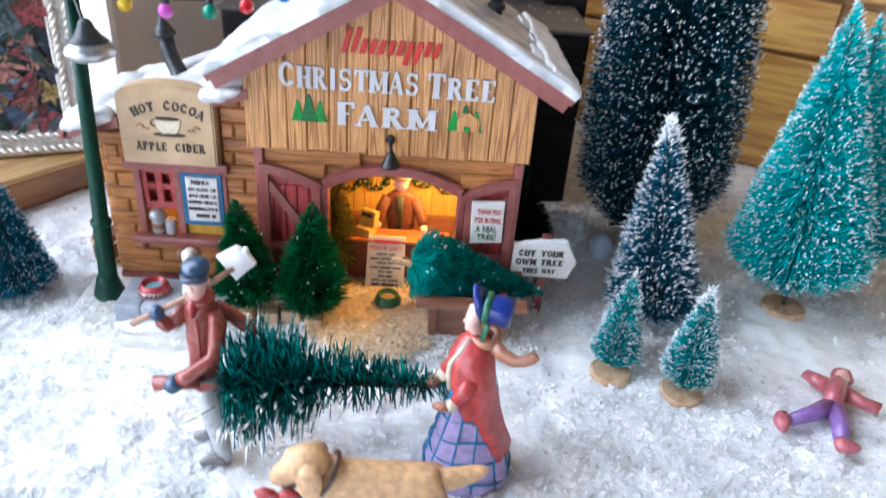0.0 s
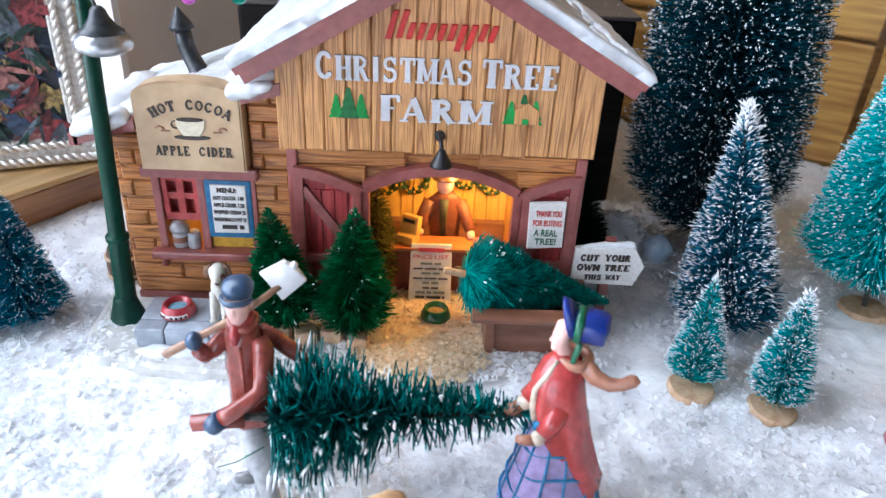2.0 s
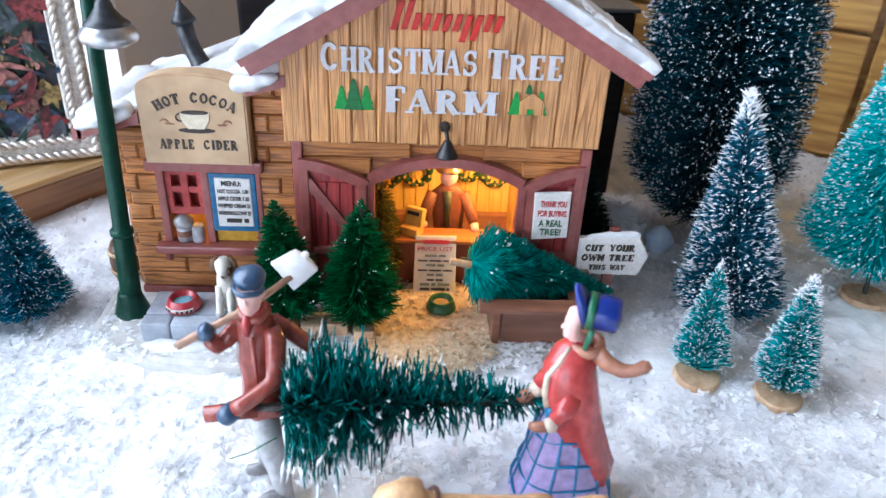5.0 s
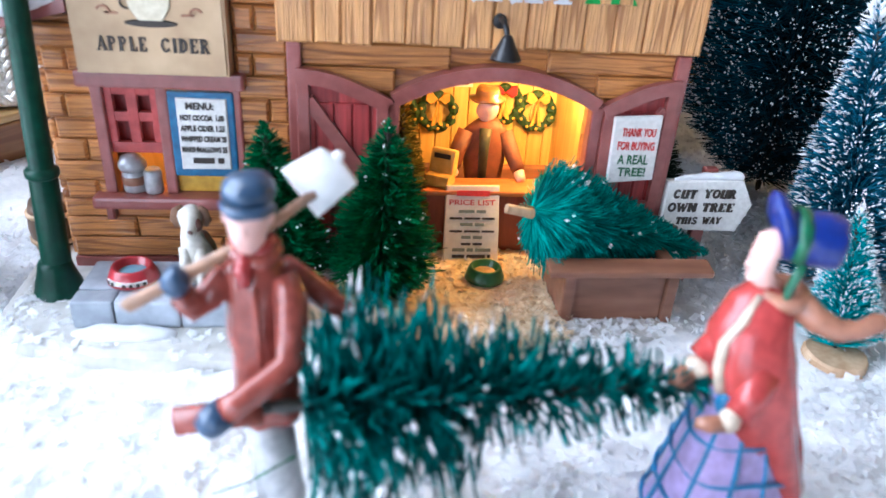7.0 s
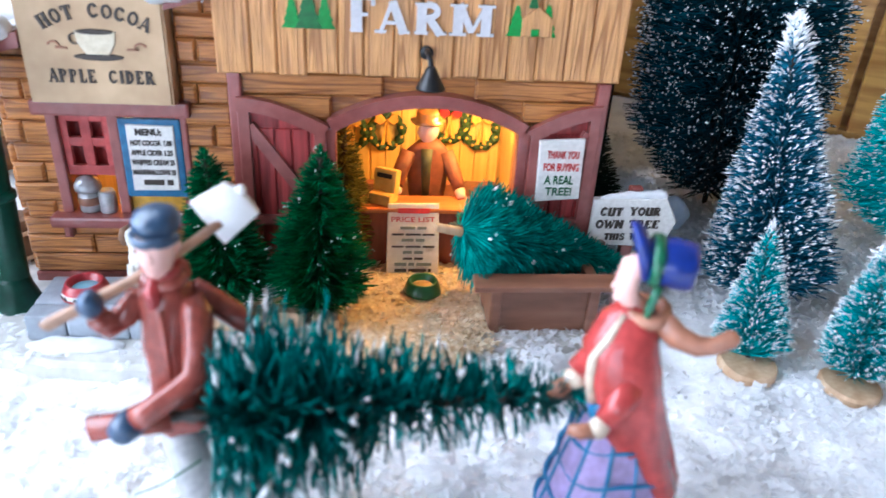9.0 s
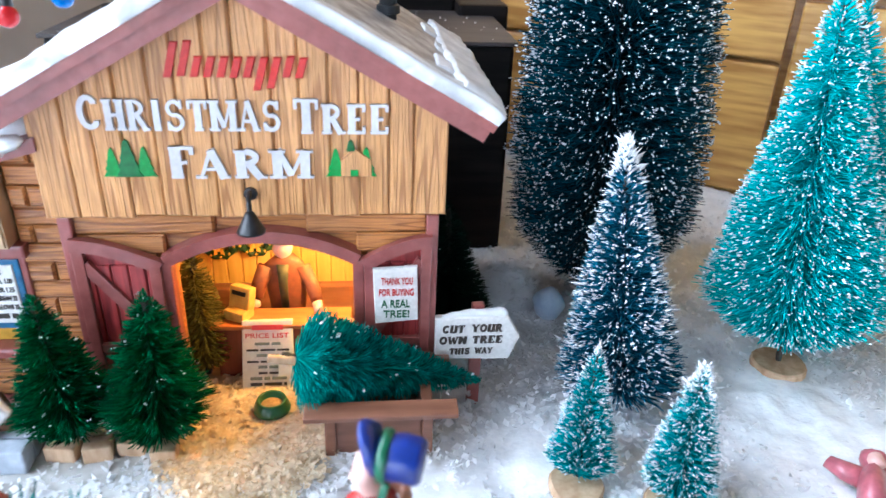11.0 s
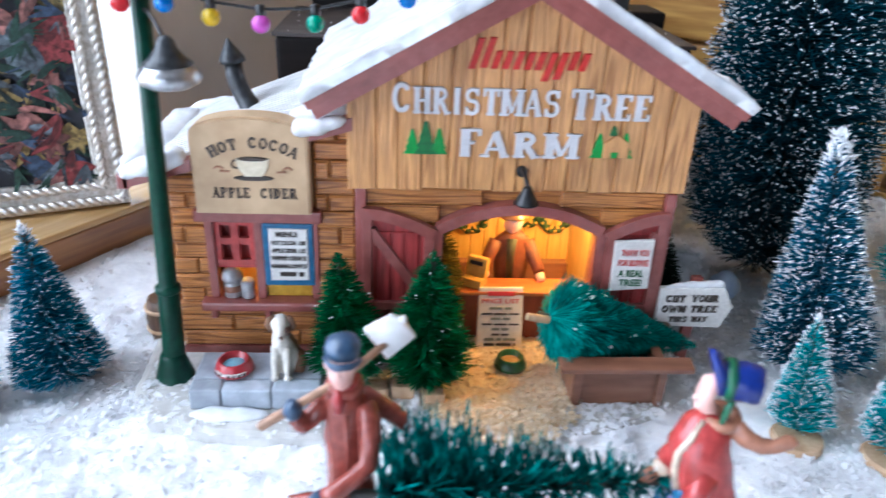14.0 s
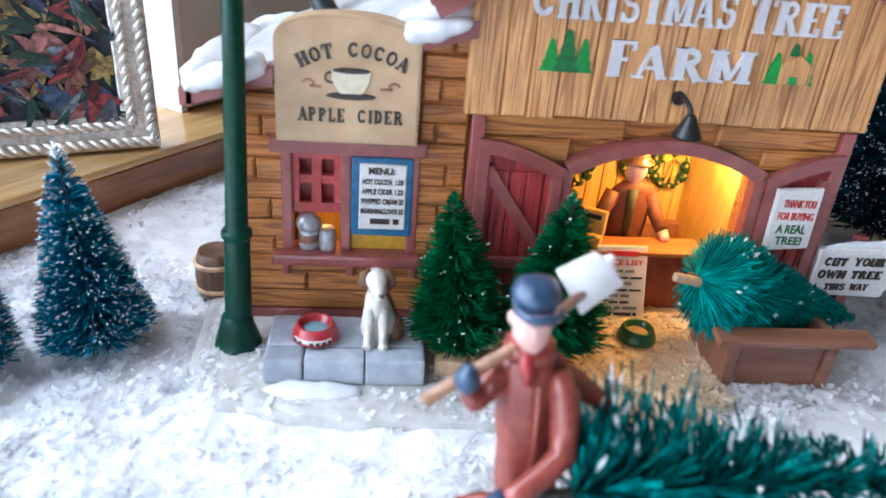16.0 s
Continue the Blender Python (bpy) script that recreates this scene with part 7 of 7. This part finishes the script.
sweep(bm, [(-0.0235, 0.1434, 0.0390, 0.0034, 0.0036), (-0.0252, 0.1430, 0.0398, 0.0056, 0.0050), (-0.0285, 0.1426, 0.0400, 0.0060, 0.0052), (-0.0312, 0.1424, 0.0392, 0.0052, 0.0046), (-0.0334, 0.1422, 0.0370, 0.0039, 0.0036), (-0.0356, 0.1421, 0.0350, 0.0033, 0.0030), (-0.0370, 0.1420, 0.0335, 0.0027, 0.0025), (-0.0376, 0.1420, 0.0327, 0.0014, 0.0014)], 18, 0)
ball(bm, -0.0380, 0.1420, 0.0346, 0.0011, 0.0013, 0.0010, 1)
sweep(bm, [(-0.0300, 0.1424, 0.0348, 0.0024, 0.0026), (-0.0330, 0.1424, 0.0318, 0.0019, 0.0022), (-0.0346, 0.1424, 0.0300, 0.0012, 0.0014)], 10, 1)
for y, turn in ((0.1374, 0.20), (0.1478, 0.20)):
    sweep(bm, [(-0.0262, y + (0.0012 if y < 0.14 else -0.0012), 0.0434, 0.0020, 0.0010), (-0.0264, y, 0.0412, 0.0032, 0.0013), (-0.0268, y, 0.0375, 0.0037, 0.0014), (-0.0266, y + 0.0002, 0.0338, 0.0033, 0.0013), (-0.0264, y + 0.0002, 0.0310, 0.0020, 0.0010), (-0.0264, y + 0.0002, 0.0300, 0.0009, 0.0006)], 12, 0)
for x, y in ((-0.0185, 0.1482), (-0.0195, 0.1418)):
    sweep(bm, [(x + 0.0030, y, 0.0290, 0.0050, 0.0040), (x + 0.0012, y, 0.0200, 0.0038, 0.0032), (x, y, 0.0110, 0.0026), (x - 0.0006, y, 0.0050, 0.0022), (x - 0.0016, y, 0.0012, 0.0026)], 14, 0)
    sweep(bm, [(x + 0.0006, y, 0.0014, 0.0020, 0.0016), (x - 0.0020, y, 0.0016, 0.0025, 0.0019), (x - 0.0044, y, 0.0012, 0.0021, 0.0014), (x - 0.0054, y, 0.0010, 0.0010, 0.0007)], 10, 0)
for x, y in ((0.0085, 0.1500), (0.0070, 0.1425)):
    sweep(bm, [(x - 0.0028, y, 0.0310, 0.0056, 0.0040), (x - 0.0022, y, 0.0235, 0.0054, 0.0038), (x + 0.0010, y, 0.0170, 0.0040, 0.0032), (x + 0.0042, y, 0.0115, 0.0026, 0.0024), (x + 0.0034, y, 0.0060, 0.0021), (x + 0.0016, y, 0.0012, 0.0025)], 14, 0)
    sweep(bm, [(x + 0.0034, y, 0.0014, 0.0019, 0.0016), (x + 0.0010, y, 0.0016, 0.0024, 0.0018), (x - 0.0014, y, 0.0012, 0.0020, 0.0014), (x - 0.0024, y, 0.0010, 0.0010, 0.0007)], 10, 0)
sweep(bm, [(0.0080, 0.1462, 0.0325, 0.0030), (0.0125, 0.1474, 0.0310, 0.0034), (0.0165, 0.1484, 0.0312, 0.0030), (0.0205, 0.1494, 0.0322, 0.0022), (0.0232, 0.1500, 0.0334, 0.0012), (0.0240, 0.1502, 0.0338, 0.0005)], 14, 0)
sweep(bm, [(-0.0224 + 0.0034 * math.sin(a) * 0.8, 0.1440 + 0.0062 * math.cos(a), 0.0345 + 0.0060 * math.sin(a), 0.0007) for a in np.linspace(0, 2 * math.pi, 29)], 6, 1)
# wreath and bow in its mouth
sweep(bm, [(-0.0325 + 0.0046 * math.cos(a), 0.1405 + 0.0016 * math.cos(a), 0.0205 + 0.0046 * math.sin(a), 0.0022 + 0.0006 * math.sin(11 * a)) for a in np.linspace(0, 2 * math.pi, 45)], 10, 2)
for k in range(110):
    a, q = k * 2.4, 0.0046 + 0.0024 * math.sin(k * 1.7)
    ball(bm, -0.0325 + q * math.cos(a), 0.1390 + 0.0020 * math.sin(k * 3.1), 0.0205 + q * math.sin(a), 0.0004, 0.0004, 0.0013, 2, Matrix.Rotation(k * 1.3, 4, "Y") @ Matrix.Rotation(k * 0.7, 4, "X"), seg=6)
for s in (-1, 1):
    sweep(bm, [(-0.0362, 0.1392, 0.0296, 0.0008), (-0.0362 + s * 0.0016, 0.1386, 0.0308, 0.0018, 0.0012), (-0.0362 + s * 0.0036, 0.1386, 0.0308, 0.0024, 0.0014), (-0.0362 + s * 0.0052, 0.1390, 0.0298, 0.0022, 0.0012), (-0.0362 + s * 0.0056, 0.1392, 0.0292, 0.0010, 0.0006)], 10, 3)
    sweep(bm, [(-0.0362, 0.1388, 0.0294, 0.0009, 0.0006), (-0.0362 + s * 0.0018, 0.1384, 0.0270, 0.0014, 0.0006), (-0.0362 + s * 0.0026, 0.1382, 0.0246, 0.0012, 0.0005)], 8, 3)
ball(bm, -0.0362, 0.1382, 0.0299, 0.0013, 0.0010, 0.0012, 3, seg=8)
lumps(bm, 0.0005, 380, 3.0)
figure("dog_figurine", "painted golden dog figurine carrying a green wreath", "figurine", bm, M, (-0.006, 0.145, 0.0))

# white and brown dog on the step
M = [WHITEFUR, BROWNFUR, MUZZLE]
bm = bmesh.new()
D = Vector((-0.0992, 0.2632, 0.0118))


def on_step(*rings):
    return [(D.x + r[0], D.y + r[1], D.z + r[2], *r[3:]) for r in rings]


sweep(bm, on_step((0.0010, 0.0022, 0.0, 0.0050, 0.0046), (0.0010, 0.0020, 0.0022, 0.0058, 0.0054), (0.0008, 0.0012, 0.0060, 0.0050, 0.0050), (0.0002, -0.0002, 0.0105, 0.0040, 0.0040), (-0.0003, -0.0010, 0.0142, 0.0031, 0.0032), (-0.0004, -0.0012, 0.0170, 0.0024, 0.0026)), 18, 0)
for sx in (-0.0020, 0.0020):
    sweep(bm, on_step((sx, -0.0022, 0.0115, 0.0018), (sx * 1.05, -0.0044, 0.0060, 0.0015), (sx * 1.1, -0.0050, 0.0014, 0.0014), (sx * 1.1, -0.0060, 0.0008, 0.0016), (sx * 1.1, -0.0072, 0.0007, 0.0009)), 10, 0)
sweep(bm, on_step((0.0050, -0.0010, 0.0, 0.0022), (0.0056, 0.0006, 0.0030, 0.0030), (0.0050, 0.0020, 0.0062, 0.0024), (0.0040, 0.0022, 0.0078, 0.0008)), 12, 1)
sweep(bm, on_step((0.0030, 0.0028, 0.0060, 0.0030), (0.0026, 0.0022, 0.0100, 0.0026), (0.0018, 0.0010, 0.0140, 0.0018)), 12, 1)
# head turned a little aside, brown ears, one dark cheek
sweep(bm, on_step((-0.0002, 0.0024, 0.0195, 0.0014, 0.0014), (-0.0003, 0.0014, 0.0198, 0.0030, 0.0031), (-0.0002, -0.0012, 0.0202, 0.0033, 0.0034), (0.0002, -0.0034, 0.0194, 0.0026, 0.0026), (0.0006, -0.0052, 0.0183, 0.0017, 0.0019), (0.0009, -0.0068, 0.0179, 0.0014, 0.0015), (0.0010, -0.0074, 0.0179, 0.0006, 0.0007)), 14, 0)
ball(bm, D.x + 0.0011, D.y - 0.0074, D.z + 0.0186, 0.0008, 0.0006, 0.0006, 2, seg=8)
ball(bm, D.x + 0.0020, D.y - 0.0034, D.z + 0.0190, 0.0017, 0.0016, 0.0020, 2, seg=10)
sweep(bm, on_step((-0.0020, 0.0002, 0.0228, 0.0010, 0.0008), (-0.0034, -0.0004, 0.0216, 0.0017, 0.0009), (-0.0039, -0.0008, 0.0190, 0.0017, 0.0009), (-0.0038, -0.0010, 0.0172, 0.0007, 0.0005)), 10, 1)
sweep(bm, on_step((0.0020, 0.0004, 0.0226, 0.0010, 0.0008), (0.0033, 0.0, 0.0214, 0.0016, 0.0009), (0.0038, -0.0004, 0.0190, 0.0016, 0.0009), (0.0037, -0.0006, 0.0174, 0.0007, 0.0005)), 10, 1)
lumps(bm, 0.0003, 500, 4.0)
figure("dog_figurine", "small white and brown dog figurine on the stone step", "figurine", bm, M, tuple(D))

# child lying in the snow
M = [PINK, PURPLE, FLESH]
bm = bmesh.new()
ZG = 0.0052
sweep(bm, [(0.1700, 0.2185, ZG, 0.0052, 0.0036), (0.1730, 0.2235, ZG + 0.0004, 0.0072, 0.0042), (0.1775, 0.2300, ZG + 0.0006, 0.0070, 0.0042), (0.1800, 0.2335, ZG + 0.0004, 0.0034, 0.0028)], 14, 0)
sweep(bm, [(0.1690, 0.2190, ZG, 0.0038), (0.1600, 0.2140, ZG + 0.0004, 0.0034), (0.1500, 0.2100, ZG, 0.0028)], 12, 1)
sweep(bm, [(0.1715, 0.2180, ZG, 0.0038), (0.1690, 0.2090, ZG + 0.0004, 0.0034), (0.1655, 0.2010, ZG, 0.0028)], 12, 1)
sweep(bm, [(0.1478, 0.2120, ZG + 0.0006, 0.0020), (0.1462, 0.2100, ZG + 0.0010, 0.0031), (0.1450, 0.2075, ZG + 0.0006, 0.0029), (0.1446, 0.2048, ZG, 0.0022), (0.1446, 0.2036, ZG, 0.0010)], 12, 0)
sweep(bm, [(0.1615, 0.1978, ZG, 0.0018), (0.1632, 0.1972, ZG + 0.0008, 0.0030), (0.1665, 0.1964, ZG + 0.0006, 0.0029), (0.1692, 0.1960, ZG, 0.0020), (0.1702, 0.1959, ZG, 0.0009)], 12, 0)
sweep(bm, [(0.1755, 0.2310, ZG, 0.0034), (0.1715, 0.2350, ZG, 0.0030), (0.1680, 0.2395, ZG + 0.0006, 0.0024)], 12, 0)
sweep(bm, [(0.1800, 0.2285, ZG, 0.0034), (0.1850, 0.2230, ZG, 0.0028), (0.1905, 0.2190, ZG, 0.0024)], 12, 0)
ball(bm, 0.1828, 0.2366, ZG + 0.0022, 0.0030, 0.0032, 0.0030, 2)
ball(bm, 0.1836, 0.2378, ZG + 0.0006, 0.0046, 0.0044, 0.0040, 0)
lumps(bm, 0.0009, 300, 5.0)
figure("child_figurine", "painted figurine in pink and purple lying in the snow", "figurine", bm, M, (0.172, 0.222, 0.0015))

# shopkeeper behind the desk
M = [BROWNC, OLIVE, FLESH, HATTAN]
bm = bmesh.new()
sweep(bm, [(-0.0110, 0.3160, 0.0042, 0.0060, 0.0042), (-0.0110, 0.3160, 0.0250, 0.0064, 0.0046), (-0.0112, 0.3158, 0.0380, 0.0074, 0.0048), (-0.0114, 0.3155, 0.0440, 0.0070, 0.0044), (-0.0115, 0.3152, 0.0475, 0.0036, 0.0032)], 16, 0)
sweep(bm, [(-0.0118, 0.3118, 0.0260, 0.0015, 0.0016), (-0.0119, 0.3112, 0.0380, 0.0016, 0.0016), (-0.0118, 0.3116, 0.0450, 0.0020, 0.0014)], 10, 1)
ball(bm, -0.0116, 0.3140, 0.0515, 0.0036, 0.0038, 0.0046, 2)
lathe(bm, [(0.0056, 0.0), (0.0058, 0.0006), (0.0040, 0.0012), (0.0037, 0.0036), (0.0032, 0.0043), (0.0003, 0.0045)], 18, pose(-0.0117, 0.3142, 0.0548, 8, 0, 0), 3)
sweep(bm, [(-0.0175, 0.3150, 0.0430, 0.0032), (-0.0205, 0.3135, 0.0360, 0.0028), (-0.0215, 0.3100, 0.0310, 0.0024)], 10, 0)
ball(bm, -0.0218, 0.3085, 0.0292, 0.0018, 0.0022, 0.0018, 2)
sweep(bm, [(-0.0055, 0.3150, 0.0430, 0.0032), (-0.0020, 0.3135, 0.0350, 0.0028), (0.0000, 0.3080, 0.0310, 0.0024)], 10, 0)
sweep(bm, [(0.0002, 0.3065, 0.0300, 0.0018), (0.0006, 0.3030, 0.0282, 0.0016)], 10, 2)
bmesh.ops.transform(bm, matrix=Matrix.Translation((-0.0112, 0.3125, 0.0042)) @ Matrix.Diagonal((1.04, 0.72, 0.965, 1)) @ Matrix.Translation((0.0112, -0.315, -0.0042)), verts=bm.verts)
lumps(bm, 0.0006, 300, 6.0)
figure("shopkeeper_figurine", "painted shopkeeper figurine in brown coat behind the desk", "figurine", bm, M, (-0.011, 0.316, 0.0042))

# ---- loose flakes, last ----
pts = []
while len(pts) < 75000:
    x, y = rng.uniform(-0.28, 0.32), rng.uniform(0.085, 0.47)
    if 0.829 * x - 0.559 * y < -0.378 or 0.559 * x + 0.829 * y > 0.538:
        continue
    if ((x + 0.027) / 0.036) ** 2 + ((y - 0.1735) / 0.013) ** 2 < 1 and rng.random() < 0.75:
        continue
    inside = -0.148 < x < 0.055 and 0.249 < y < 0.39
    if inside and (y > 0.277 or in_straw(x, y) < 1.25 or (-0.132 < x < -0.084 and y > 0.249) or rng.random() > (0.75 if x < -0.06 else 0.9)):
        continue
    d = 0.62 + 1.1 * noise.noise(Vector((x * 14, y * 14, 7.0))) - 1.8 * max(0.0, y - 0.27)
    if rng.random() > d:
        continue
    z = snow_height(x, y) + rng.uniform(-0.0001, 0.0010)
    if inside or (0.2365 < y < 0.39 and -0.150 < x < 0.056):
        z = max(z, 0.0036)
    pts.append((x, y, z))
flakes = shreds("snow_flakes", pts, (0.0007, 0.0029), FLAKE, None, tilt=0.75)
tagged(flakes, "loose white artificial snow flakes", "snow")
